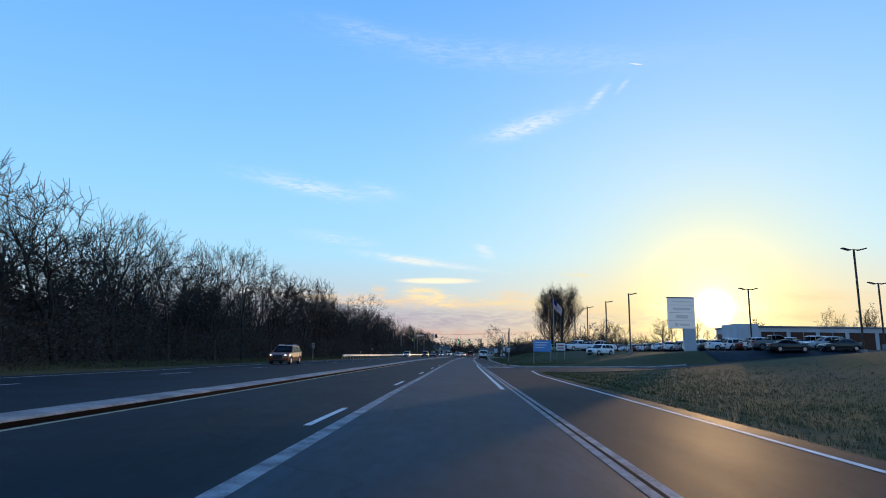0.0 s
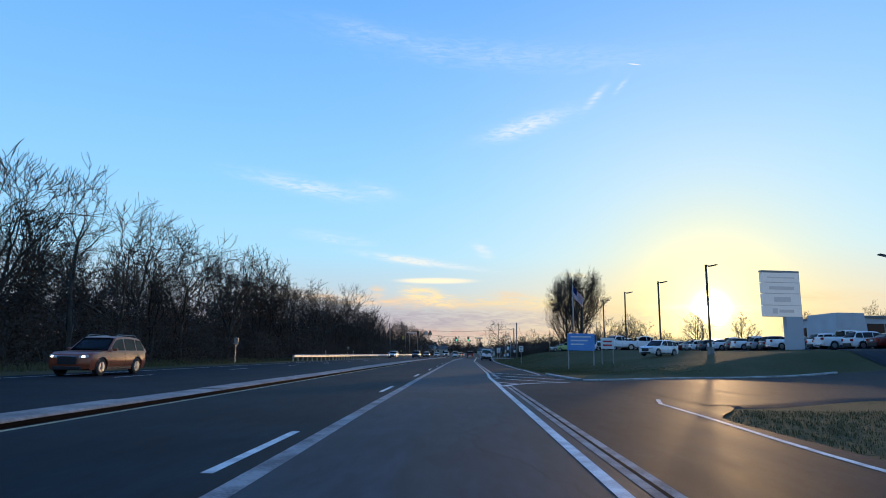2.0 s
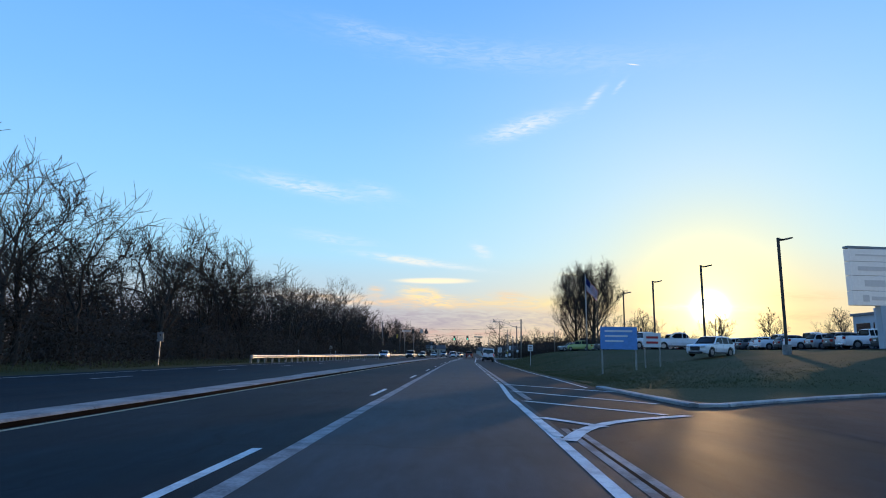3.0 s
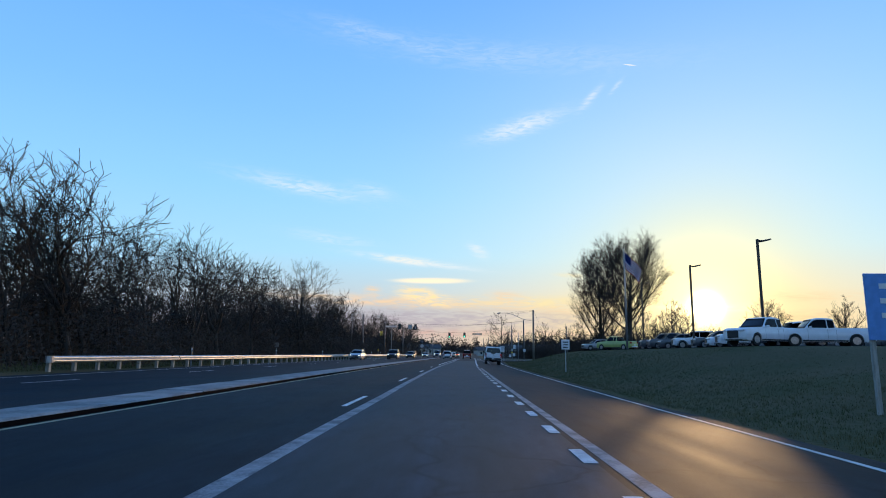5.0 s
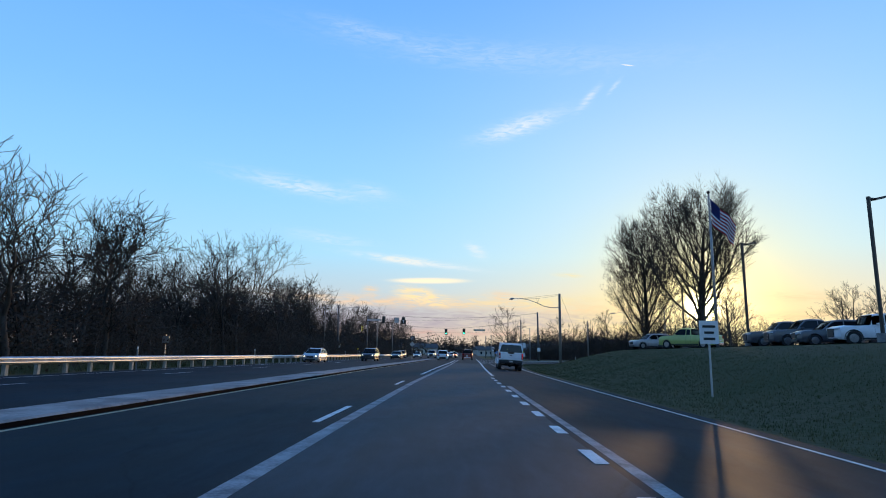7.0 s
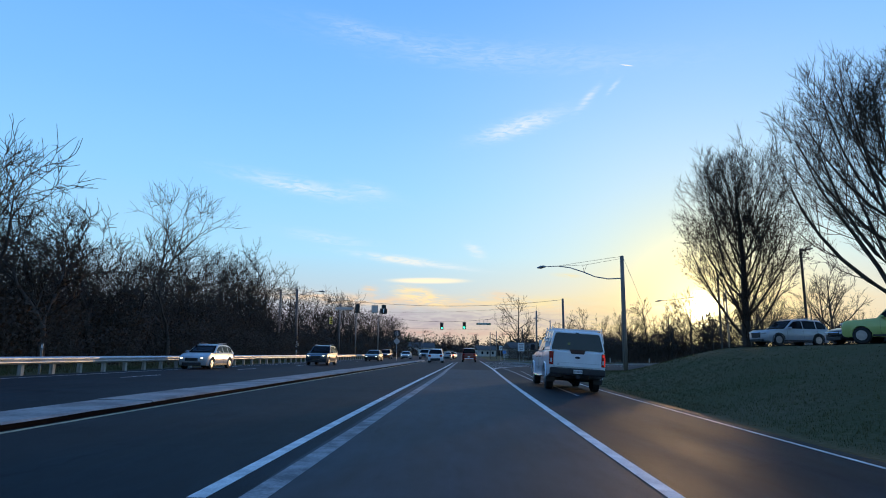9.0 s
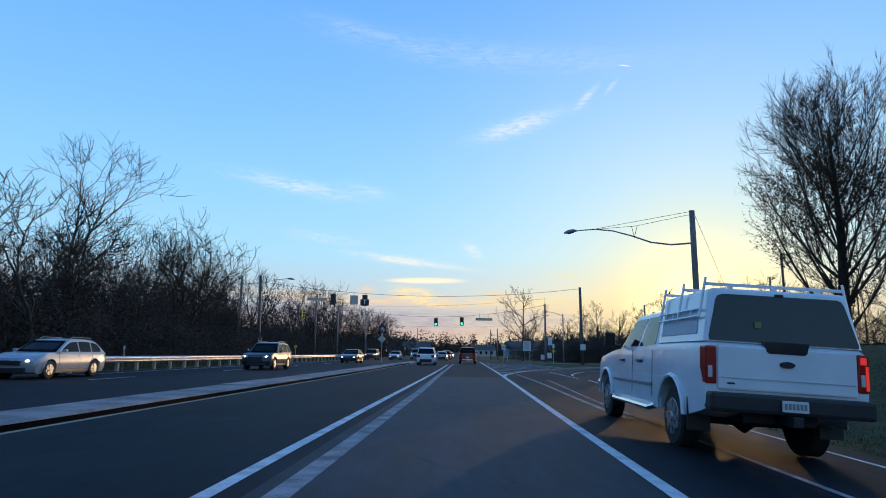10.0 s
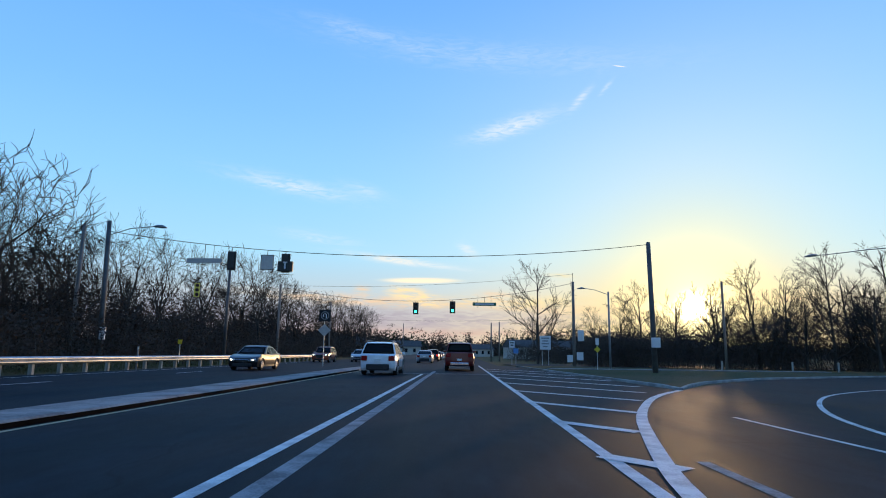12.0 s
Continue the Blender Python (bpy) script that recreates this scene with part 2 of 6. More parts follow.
ASPHALT = asphalt_material("asphalt", 0.018, 0.011, 0.07)
ASPHALT_WORN = asphalt_material("asphalt_worn_grey", 0.033, 0.022, 0.18, (0.62, 1, 1.28))
ASPHALT_OLD = asphalt_material("asphalt_old", 0.024, 0.017, 0.05)
PAINT = material("road_paint_white", (0.72, 0.72, 0.7), 0.7, 0, (0.4, 0.4, 0.4), 3, 45, bump=0.3)
PAINT_WORN = material("road_paint_worn", (0.3, 0.3, 0.3), 0.8, 0, (0.1, 0.1, 0.105), 2.5, 30, bump=0.3)
PAINT_YELLOW = material("road_paint_yellow", (0.5, 0.44, 0.27), 0.75, 0, (0.28, 0.25, 0.17), 3, 45, bump=0.3)
KERB = material("pale_kerb_concrete", (0.42, 0.41, 0.39), 0.9, 0, (0.22, 0.21, 0.2), 1.2, 20, bump=0.4)
# one black for the tar crack seal and the shade painted on the kerb
TAR_SHADE = material("black_tar_kerb_shade", (0.005, 0.005, 0.006), 0.9, vary=0.4, scale=3, grain=60, bump=0.4, spec=0.03)
CONCRETE = material("concrete", (0.3, 0.29, 0.27), 0.92, 0, (0.15, 0.145, 0.14), 1.1, 14, bump=0.5)
GRASS = material("grass_ground", (0.062, 0.062, 0.024), 0.95, 0, (0.10, 0.08, 0.042), 0.12, 7, bump=0.9, spec=0.1, bump_size=0.06)
BLADE = material("grass_blade", (0.075, 0.08, 0.028), 0.9, 0, (0.14, 0.115, 0.055), 0.3, 9, spec=0.15)
BARK = material("bark", (0.085, 0.07, 0.058), 0.95, 0, (0.045, 0.038, 0.032), 3, 40, bump=0.8, spec=0.1, stretch=(1, 1, 0.3), random_shade=0.3)
BARK_PALE = material("bark_pale", (0.2, 0.17, 0.14), 0.95, 0, (0.09, 0.075, 0.06), 3, 40, bump=0.6, spec=0.1, stretch=(1, 1, 0.3))
DEADLEAF = material("dead_leaves", (0.1, 0.066, 0.047), 0.95, 0, (0.05, 0.037, 0.029), 0.4, 6, spec=0.1)
EVERGREEN = material("evergreen_needles", (0.03, 0.045, 0.02), 0.9, 0, (0.018, 0.028, 0.014), 0.6, 5, spec=0.15)
GALV = material("galvanised_steel", (0.55, 0.56, 0.57), 0.45, 0.55, (0.42, 0.43, 0.44), 2, 40, bump=0.05)
STEEL_DARK = material("dark_bronze_steel", (0.045, 0.04, 0.036), 0.5, 0.3, vary=0.3)
STEEL_GREY = material("grey_painted_steel", (0.3, 0.31, 0.32), 0.5, 0.4, vary=0.25)
POLE_GREY = material("weathered_steel_pole", (0.13, 0.13, 0.13), 0.6, 0.2, (0.08, 0.075, 0.07), 2, 30, bump=0.2)
WOODPOLE = material("weathered_pole_wood", (0.26, 0.23, 0.2), 0.9, 0, (0.15, 0.13, 0.115), 2, 30, bump=0.7, stretch=(3, 3, 0.3))
WOODPOST = material("grey_post_wood", (0.42, 0.39, 0.34), 0.9, 0, (0.26, 0.24, 0.2), 4, 40, bump=0.5, stretch=(3, 3, 0.5))
RUBBER = material("tyre_rubber", (0.02, 0.02, 0.02), 0.85, vary=0.3, bump=0.3)
PLASTIC = material("black_plastic", (0.022, 0.022, 0.024), 0.55, vary=0.2, grain=200, bump=0.1)
CHROME = material("chrome", (0.8, 0.8, 0.8), 0.12, 1.0, vary=0.1)
ALLOY = material("alloy_wheel", (0.5, 0.5, 0.51), 0.3, 0.9, vary=0.2)
GLASS = material("tinted_car_glass", (0.012, 0.014, 0.016), 0.05, 0.0, vary=0.1, spec=0.3)
SMOKED = material("smoked_hatch_glass", (0.025, 0.028, 0.032), 0.12, 0.0, vary=0.2, scale=1.5, spec=0.5)
LAMP_RED = material("red_lens", (0.35, 0.012, 0.01), 0.2, vary=0.2)
LAMP_RED_LIT = material("red_lens_lit", (0.8, 0.03, 0.02), 0.2, vary=0.1, emit=0.5, emit_colour=(1, 0.05, 0.04))
BADGE = material("badge_blue", (0.006, 0.008, 0.025), 0.4, vary=0.1)
STICKER = material("faded_sticker", (0.24, 0.25, 0.08), 0.6, vary=0.2)
LAMP_WHITE = material("clear_lens", (0.6, 0.6, 0.62), 0.12, vary=0.1)
HEAD_LIT = material("headlamp_lit", (0.9, 0.85, 0.7), 0.2, vary=0.05, emit=6.0, emit_colour=(1, 0.9, 0.62))
GREEN_LIT = material("signal_green_lit", (0.1, 0.8, 0.5), 0.3, vary=0.05, emit=4.0, emit_colour=(0.05, 1.0, 0.55))
SIGN_WHITE = material("sign_white_sheeting", (0.75, 0.76, 0.76), 0.5, vary=0.08)
# bars glow a little too, only to soften their contrast with the panels
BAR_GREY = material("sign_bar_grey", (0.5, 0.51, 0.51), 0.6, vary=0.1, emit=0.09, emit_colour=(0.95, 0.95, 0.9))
SIGN_BLACK = material("sign_black", (0.02, 0.02, 0.02), 0.6, vary=0.1)
SIGN_YELLOW = material("sign_yellow_sheeting", (0.75, 0.55, 0.03), 0.5, vary=0.1)
SIGN_GREEN = material("sign_green_sheeting", (0.02, 0.17, 0.1), 0.5, vary=0.1)
SIGN_BLUE = material("banner_blue", (0.12, 0.32, 0.7), 0.6, vary=0.15)
SIGN_RED = material("sign_red", (0.5, 0.03, 0.03), 0.5, vary=0.1)
SIGN_BACK = material("sign_bare_aluminium", (0.45, 0.46, 0.47), 0.45, 0.8, vary=0.15)
SIGNAL_BLACK = material("signal_housing_black", (0.03, 0.032, 0.03), 0.5, vary=0.2)
SIGNAL_YELLOW = material("signal_housing_yellow", (0.8, 0.66, 0.06), 0.5, vary=0.2)
LENS_DARK = material("signal_lens_unlit", (0.05, 0.02, 0.02), 0.25, vary=0.2)
WIRE = material("cable", (0.03, 0.03, 0.03), 0.7, vary=0.1)
WALL_WHITE = material("building_panel", (0.55, 0.56, 0.58), 0.6, 0, (0.45, 0.46, 0.48), 0.4, 12)
WALL_GREY = material("building_grey", (0.2, 0.21, 0.22), 0.6, 0, (0.15, 0.16, 0.17), 0.4, 12)
# faint emission added to make the panels paler, no known lamp inside
SIGN_PANEL = material("sign_panel_added_glow", (0.7, 0.7, 0.68), 0.5, vary=0.08, emit=0.13, emit_colour=(0.95, 0.95, 0.9))
ROOFING = material("roof_shingle", (0.1, 0.09, 0.085), 0.9, vary=0.4, scale=2)
SIDING = material("house_siding", (0.5, 0.48, 0.44), 0.8, vary=0.2)
CLOTH_RED = material("flag_red", (0.45, 0.02, 0.03), 0.8, vary=0.15)
CLOTH_WHITE = material("flag_white", (0.75, 0.74, 0.72), 0.8, vary=0.1)
CLOTH_BLUE = material("flag_blue", (0.02, 0.035, 0.16), 0.8, vary=0.15)


# ---------------------------------------------------------------- building helpers
def mesh(name, bm, mat, smooth=False):
    me = bpy.data.meshes.new(name)
    bm.to_mesh(me)
    bm.free()
    for m in mat if isinstance(mat, (list, tuple)) else [mat]:
        me.materials.append(m)
    if smooth:
        for p in me.polygons:
            p.use_smooth = True
    return me


def part(name, bm, mat, parent, label="", smooth=False):
    ob = new(name, mesh(name, bm, mat, smooth))
    ob.parent = parent
    if label:
        ob["label"] = label
    return ob


def solid(name, verts, faces, mat, parent=None, smooth=False):
    me = bpy.data.meshes.new(name)
    me.from_pydata(verts, [], faces)
    me.materials.append(mat)
    if smooth:
        for p in me.polygons:
            p.use_smooth = True
    ob = new(name, me)
    ob.parent = parent
    return ob


def thing(name, x, y, z, label, category, turn=0.0, group="", kind=""):
    ob = new(name)
    ob.matrix_basis = pose(x, y, z, 0, 0, turn)
    return tagged(ob, label, category, group, kind)


def add_box(bm, x0, x1, y0, y1, z0, z1, bevel=0.0, m=None):
    vs = [bm.verts.new((x, y, z)) for x in (x0, x1) for y in (y0, y1) for z in (z0, z1)]
    fs = [bm.faces.new([vs[i] for i in f]) for f in ((0, 1, 3, 2), (4, 6, 7, 5), (0, 4, 5, 1), (2, 3, 7, 6), (0, 2, 6, 4), (1, 5, 7, 3))]
    if bevel:
        es = list({e for f in fs for e in f.edges})
        r = bmesh.ops.bevel(bm, geom=es, offset=bevel, segments=2, affect="EDGES", profile=0.6)
        vs = list({v for f in r["faces"] for v in f.verts} | {v for v in vs if v.is_valid})
    if m is not None:
        bmesh.ops.transform(bm, matrix=m, verts=vs)
    return bm


def box(x0, x1, y0, y1, z0, z1, bevel=0.0):
    return add_box(bmesh.new(), x0, x1, y0, y1, z0, z1, bevel)


def add_tube(bm, pts, radii, sides=8, caps=True):
    """A tube through pts; radii one number or one per point."""
    pts = [Vector(p) for p in pts]
    if not isinstance(radii, (list, tuple)):
        radii = [radii] * len(pts)
    rings = []
    for i, p in enumerate(pts):
        d = (pts[min(i + 1, len(pts) - 1)] - pts[max(i - 1, 0)]).normalized()
        a = d.orthogonal().normalized() if abs(d.z) > 0.9 else d.cross(Vector((0, 0, 1))).normalized()
        b = d.cross(a)
        rings.append([bm.verts.new(p + (a * math.cos(k) + b * math.sin(k)) * radii[i]) for k in [2 * math.pi * j / sides for j in range(sides)]])
    for r, s in zip(rings, rings[1:]):
        for j in range(sides):
            bm.faces.new((r[j], r[(j + 1) % sides], s[(j + 1) % sides], s[j]))
    if caps:
        bm.faces.new(rings[0][::-1]), bm.faces.new(rings[-1])
    return bm


def tube(pts, radii, sides=8):
    return add_tube(bmesh.new(), pts, radii, sides)


def disc_y(r, depth, sides=20, rim=0.0):
    """A round plate across y, centred, rim: bevel of its edges."""
    bm = bmesh.new()
    a = r - rim
    add_tube(bm, [(0, -depth / 2, 0), (0, -depth / 2 + max(rim, 1e-4), 0), (0, depth / 2 - max(rim, 1e-4), 0), (0, depth / 2, 0)], [a, r, r, a], sides)
    return bm


# ---------------------------------------------------------------- the lie of the land
KY = (-200, 0, 50, 100, 130, 150, 170, 200, 250, 1200)
KX = (0, 0, 0.2, 0.62, 1.06, 1.64, 2.4, 3.2, 4.6, 31.2)
_ys = np.arange(-200, 1201, 1.0)
_cx = np.interp(_ys, KY, KX)
for _ in range(3):
    _cx = np.convolve(np.pad(_cx, 8, "edge"), np.ones(17) / 17, "valid")
_cx -= np.interp(0, _ys, _cx)


def bend(y):
    """How far the road's line has swung to the right at y."""
    return float(np.interp(y, _ys, _cx))


def smooth(a, b, x):
    x = min(max((x - a) / (b - a), 0), 1)
    return x * x * (3 - 2 * x)


def lane_drop(r, y):
    """The turn lane falls away from the through lanes."""
    return -0.07 * max(0.0, r - 1.5) * smooth(64, 90, y) * (1 - smooth(152, 166.5, y))


def land(x, y):
    """Height of the ground: flat road, bank and car lot to the east, level corner at the crossing."""
    r = x - bend(y)
    z = -0.05 + lane_drop(min(r, 6.0), y) * (1 - smooth(7, 13, r))
    if r > 5.6:
        rise = smooth(5.8, 31 - 12 * smooth(92, 107, y), r) * 1.85 + 0.05 + smooth(24, 60, r) * 0.5
        rise *= 1 - smooth(155, 167, y - (x - 9.5))
        end = min(55.8 + 0.7 * max(0.0, r - 5.8), 69.0)
        dip = smooth(38.5, 45, y) * (1 - smooth(end, end + 6, y))
        drive = smooth(18, 48, r) * 1.8 - 0.005
        rise = rise * (1 - dip) + drive * dip
        z += rise
        z += 0.03 * noise.noise((x * 0.3, y * 0.3, 0)) * smooth(5.5, 8, r)
    elif r < -19:
        z += 0.25 * smooth(-19, -24, r) + 0.25 * noise.noise((x * 0.08, y * 0.08, 3)) * smooth(-20, -30, r)
    far = math.hypot(x, max(0, y - 250))
    z += smooth(250, 900, y) * 9 * (0.6 + 0.4 * math.sin(x * 0.006 + 1.0)) * smooth(15, 90, abs(r)) + smooth(700, 2500, y) * 14
    return z


def grid_lines(parts):
    out = []
    for a, b, n in parts:
        out += list(np.linspace(a, b, n, endpoint=False))
    return out + [parts[-1][1]]


gx = grid_lines([(-2500, -200, 12), (-200, -60, 14), (-60, -20, 16), (-20, 4, 12), (4, 36, 44), (36, 90, 22), (90, 250, 12), (250, 2500, 12)])
gy = grid_lines([(-600, -60, 8), (-60, 30, 36), (30, 70, 44), (70, 170, 50), (170, 235, 50), (235, 420, 36), (420, 1000, 24), (1000, 4000, 14)])
gv = [(x, y, land(x, y)) for y in gy for x in gx]
gw = len(gx)
gf = [(j * gw + i, j * gw + i + 1, (j + 1) * gw + i + 1, (j + 1) * gw + i) for j in range(len(gy) - 1) for i in range(gw - 1)]
ground = solid("ground", gv, gf, GRASS, smooth=True)
tagged(ground, "short brown and green winter grass", "ground", kind="structure")


def ribbon(name, left, right, y0, y1, z, mat, step=2.0, parent=None, across=1):
    """A strip on the road between two offsets from its line (numbers or functions of y)."""
    n = max(1, int(math.ceil((y1 - y0) / step)))
    v, f = [], []
    for i in range(n + 1):
        y = y0 + (y1 - y0) * i / n
        a = left(y) if callable(left) else left
        b = right(y) if callable(right) else right
        zz = z(y) if callable(z) else z
        for k in range(across + 1):
            r = a + (b - a) * k / across
            v.append((bend(y) + r, y, zz + lane_drop(r, y)))
    w = across + 1
    f = [(w * i + k, w * i + k + 1, w * (i + 1) + k + 1, w * (i + 1) + k) for i in range(n) for k in range(across)]
    return solid(name, v, f, mat, parent)


def right_edge(y):
    e = 4.75
    e += 1.5 * smooth(39.0, 42.6, y) * (1 - smooth(56, 62, y))
    e += 1.1 * smooth(64, 90, y)
    return e


seam = lambda y: -1.9 + 0.05 * noise.noise((y * 0.2, 4.0, 0))
road = ribbon("road", -18.0, seam, -120, 168, 0.0, ASPHALT, 1.5)
own_lane = ribbon("road", seam, 1.5, -120, 168, 0.0, ASPHALT_WORN, 1.5)
tagged(own_lane, "grey worn asphalt lane with dull wheel tracks", "road", kind="structure")
side_lane = ribbon("road", 1.5, right_edge, -120, 167, 0.0, ASPHALT, 0.75, None, 4)
tagged(side_lane, "dark asphalt turn lane sloping to the verge", "road", kind="structure")
tagged(road, "dark worn asphalt highway with patched wheel tracks", "road", kind="structure")
# through road past the crossing
far_lane = ribbon("road", 1.5, lambda y: 4.0, 166.9, 190, -0.001, ASPHALT, 1.5)
tagged(far_lane, "dark asphalt beside the through lanes", "road", kind="structure")
far_road = ribbon("road", -18.0, lambda y: 1.5 + 2.0 * smooth(186, 190, y), 168, 520, lambda y: smooth(250, 900, y) * 5.0 + 0.0, ASPHALT, 4)
tagged(far_road, "dark asphalt highway running on past the crossing", "road", kind="structure")


def flat(name, outline, z, mat, parent=None):
    """A level sheet from an outline of (x, y)."""
    bm = bmesh.new()
    f = bm.faces.new([bm.verts.new((x, y, z)) for x, y in outline])
    bmesh.ops.triangulate(bm, faces=[f])
    return part(name, bm, mat, parent)


# dealership driveway, rising from the highway to the lot
dv, df = [], []
xs_drive = list(np.arange(5.9, 46, 0.75))
for x in xs_drive:
    k = smooth(6, 13, x)
    y0, y1 = 42.0 + 4.0 * k, min(56.2 + 0.7 * (x - 5.9), 69.4)
    for j in range(31):
        y = y0 + (y1 - y0) * j / 30
        dv.append((x, y, max(0.004, land(x, y) + 0.05) if 0 < j < 30 else land(x, y) - 0.01))
df = [(i * 31 + j, (i + 1) * 31 + j, (i + 1) * 31 + j + 1, i * 31 + j + 1) for i in range(len(xs_drive) - 1) for j in range(30)]
driveway = solid("driveway", dv, df, ASPHALT_OLD, smooth=True)
tagged(driveway, "faded asphalt driveway up to the dealer lot", "driveway", kind="structure")

# car lot
lv, lf = [], []
lot_x = np.linspace(19.5, 75, 28)
lot_y = np.linspace(70, 178, 60)
for y in lot_y:
    west = 29.0 - 9.5 * smooth(100, 107, y)
    for x in lot_x:
        x = west + (75 - west) * (x - 19.5) / 55.5
        lv.append((x, y, land(x, y) + 0.04))
lf = [(j * 28 + i, j * 28 + i + 1, (j + 1) * 28 + i + 1, (j + 1) * 28 + i) for j in range(59) for i in range(27)]
lot = solid("car_lot", lv, lf, ASPHALT_OLD, smooth=True)
tagged(lot, "raised asphalt car lot above a grass bank", "car lot", kind="structure")

# turning roadway and side road at the crossing
turn_left = [(4.2, 171.0), (4.6, 174.0), (5.9, 178.2), (7.6, 182.4), (10.1, 187.0), (13.5, 192.0), (18.4, 198.0), (27, 204), (41, 212), (90, 222)]
turn_right = [(8.0, 166.4), (10.5, 169.0), (15.0, 173.8), (22, 180.5), (30, 186), (41, 190.5), (90, 200)]
turn_road = flat("side_road", [(bend(166) + 4.0, 166.3)] + turn_right + turn_left[::-1] + [(4.0, 171)], 0.005, ASPHALT)
tagged(turn_road, "asphalt side road curving away from the highway", "road", kind="structure")
# paved gore between the lanes and the corner island
gore_pave = flat("road_gore", [(4.1, 170.5), (5.2, 174.5), (7.8, 181.6), (10.3, 186.6), (10.0, 191), (9.6, 204), (8.6, 226), (5.5, 226), (3.98, 171)], 0.003, ASPHALT)
tagged(gore_pave, "dark asphalt gore area between traffic lanes", "road", kind="structure")
cross_road = flat("cross_road", [(9.2, 228.0), (14, 226.5), (60, 233), (60, 243), (9.2, 241)], 0.01, ASPHALT)
tagged(cross_road, "asphalt side street at the signals", "road", kind="structure")

# ---------------------------------------------------------------- lane markings
MARK_Z = 0.005


def mark(left, right, y0, y1, mat, label, z=MARK_Z):
    ob = ribbon("lane_marking", left, right, y0, y1, z, mat, 0.75 if y1 - y0 < 60 else 1.5)
    return tagged(ob, label, "lane marking", kind="structure")


# black strip drawn in place of the shade on the median kerb's face
sv_, sf_ = [], []
for k, y in enumerate(np.arange(-58, 205, 1.0)):
    x, foot, top = bend(y) - 6.394, 0.03 * noise.noise((y * 0.35, 7, 0)), 0.078 + 0.008 * noise.noise((y * 0.9, 2, 0))
    sv_ += [(x - 0.02, y, top), (x, y, top), (x, y, 0.006), (x + 0.075 + foot, y, 0.003)]
    if k:
        sf_ += [(4 * k - 4 + i, 4 * k - 3 + i, 4 * k + 1 + i, 4 * k + i) for i in range(3)]
tagged(solid("road_seal", sv_, sf_, TAR_SHADE), "black strip painted for the shade up the median kerb's face", "road", kind="structure")
mark(-6.29, -6.18, -110, 214, PAINT_YELLOW, "solid yellow edge line beside the median kerb")
for k in range(-4, 11):
    y0 = 9.5 + 12.0 * k
    if y0 < 125:
        mark(-2.44, -2.32, y0, y0 + 3.05, PAINT, "white broken lane line dash")
wobble = lambda y: 0.03 * noise.noise((y * 0.12, 5.0, 0))
old_x = lambda y: -1.96 + 0.35 * smooth(105, 150, y) - 0.14 * smooth(152, 175, y) + 0.05 * noise.noise((y * 0.08, 1.0, 0))
mark(lambda y: old_x(y) - 0.11, lambda y: old_x(y) + 0.11, -110, 205, PAINT_WORN, "faded grey ground-off old lane line", 0.003)
mark(-2.27, -2.12, 128.5, 199.5, PAINT, "solid white lane line before the crossing")
mark(1.52, 1.63, -110, 51, PAINT_WORN, "worn double white edge line", 0.003)
mark(1.63, 1.68, -110, 51, TAR_SHADE, "black crack seal between the worn lines", 0.004)
mark(1.68, 1.79, -110, 51, PAINT_WORN, "worn double white edge line", 0.003)
mark(1.22, 1.36, 20, 57, PAINT, "solid white edge line")
mark(lambda y: 1.6 + 0.03 * noise.noise((y * .1, 9, 0)), lambda y: 1.78, 57, 118, PAINT_WORN, "faded old edge line", 0.003)
y0 = 65.4
while y0 < 126.5:
    mark(1.36, 1.52, y0, y0 + 0.95, PAINT, "short white dotted lane line dash")
    y0 += 2.45
mark(1.50, 1.66, 127.8, 226, PAINT, "solid white lane line beside the turn lane")
edge_out = lambda y: 4.22 + 0.4 * smooth(34, 42, y) + 0.5 * smooth(41.5, 44.6, y) ** 2
mark(edge_out, lambda y: edge_out(y) + 0.11, -110, 44.3, PAINT, "white edge line of the shoulder lane")
mark(lambda y: 4.3 + 0.95 * smooth(64, 90, y), lambda y: 4.41 + 0.95 * smooth(64, 90, y), 63, 166, PAINT, "white edge line of the turn lane")
mark(3.3, 3.4, 143, 165.8, PAINT_WORN, "thin white guide line in the turn lane", 0.009)
for k in range(-3, 18):
    y0 = 39.8 + 12.0 * k
    if y0 < 200:
        mark(-13.9, -13.78, y0, y0 + 3.05, PAINT, "white broken lane line dash")
mark(-16.9, -16.78, -110, 230, PAINT, "white edge line of the opposite lanes")


def stripe(pts, width, mat, label, z=MARK_Z):
    """A painted band along a line of (x, y)."""
    for _ in range(2 if len(pts) > 3 else 0):
        cut = [pts[0]]
        for a, b in zip(pts, pts[1:]):
            cut += [(a[0] * 0.75 + b[0] * 0.25, a[1] * 0.75 + b[1] * 0.25), (a[0] * 0.25 + b[0] * 0.75, a[1] * 0.25 + b[1] * 0.75)]
        pts = cut + [pts[-1]]
    v, f = [], []
    for i, (x, y) in enumerate(pts):
        a, b = pts[max(i - 1, 0)], pts[min(i + 1, len(pts) - 1)]
        d = math.hypot(b[0] - a[0], b[1] - a[1])
        nx, ny = (b[1] - a[1]) / d * width / 2, -(b[0] - a[0]) / d * width / 2
        dz = lane_drop(x - bend(y), y)
        v += [(x - nx, y - ny, z + dz), (x + nx, y + ny, z + dz)]
    f = [(2 * i, 2 * i + 1, 2 * i + 3, 2 * i + 2) for i in range(len(pts) - 1)]
    ob = solid("lane_marking", v, f, mat)
    return tagged(ob, label, "lane marking", kind="structure")


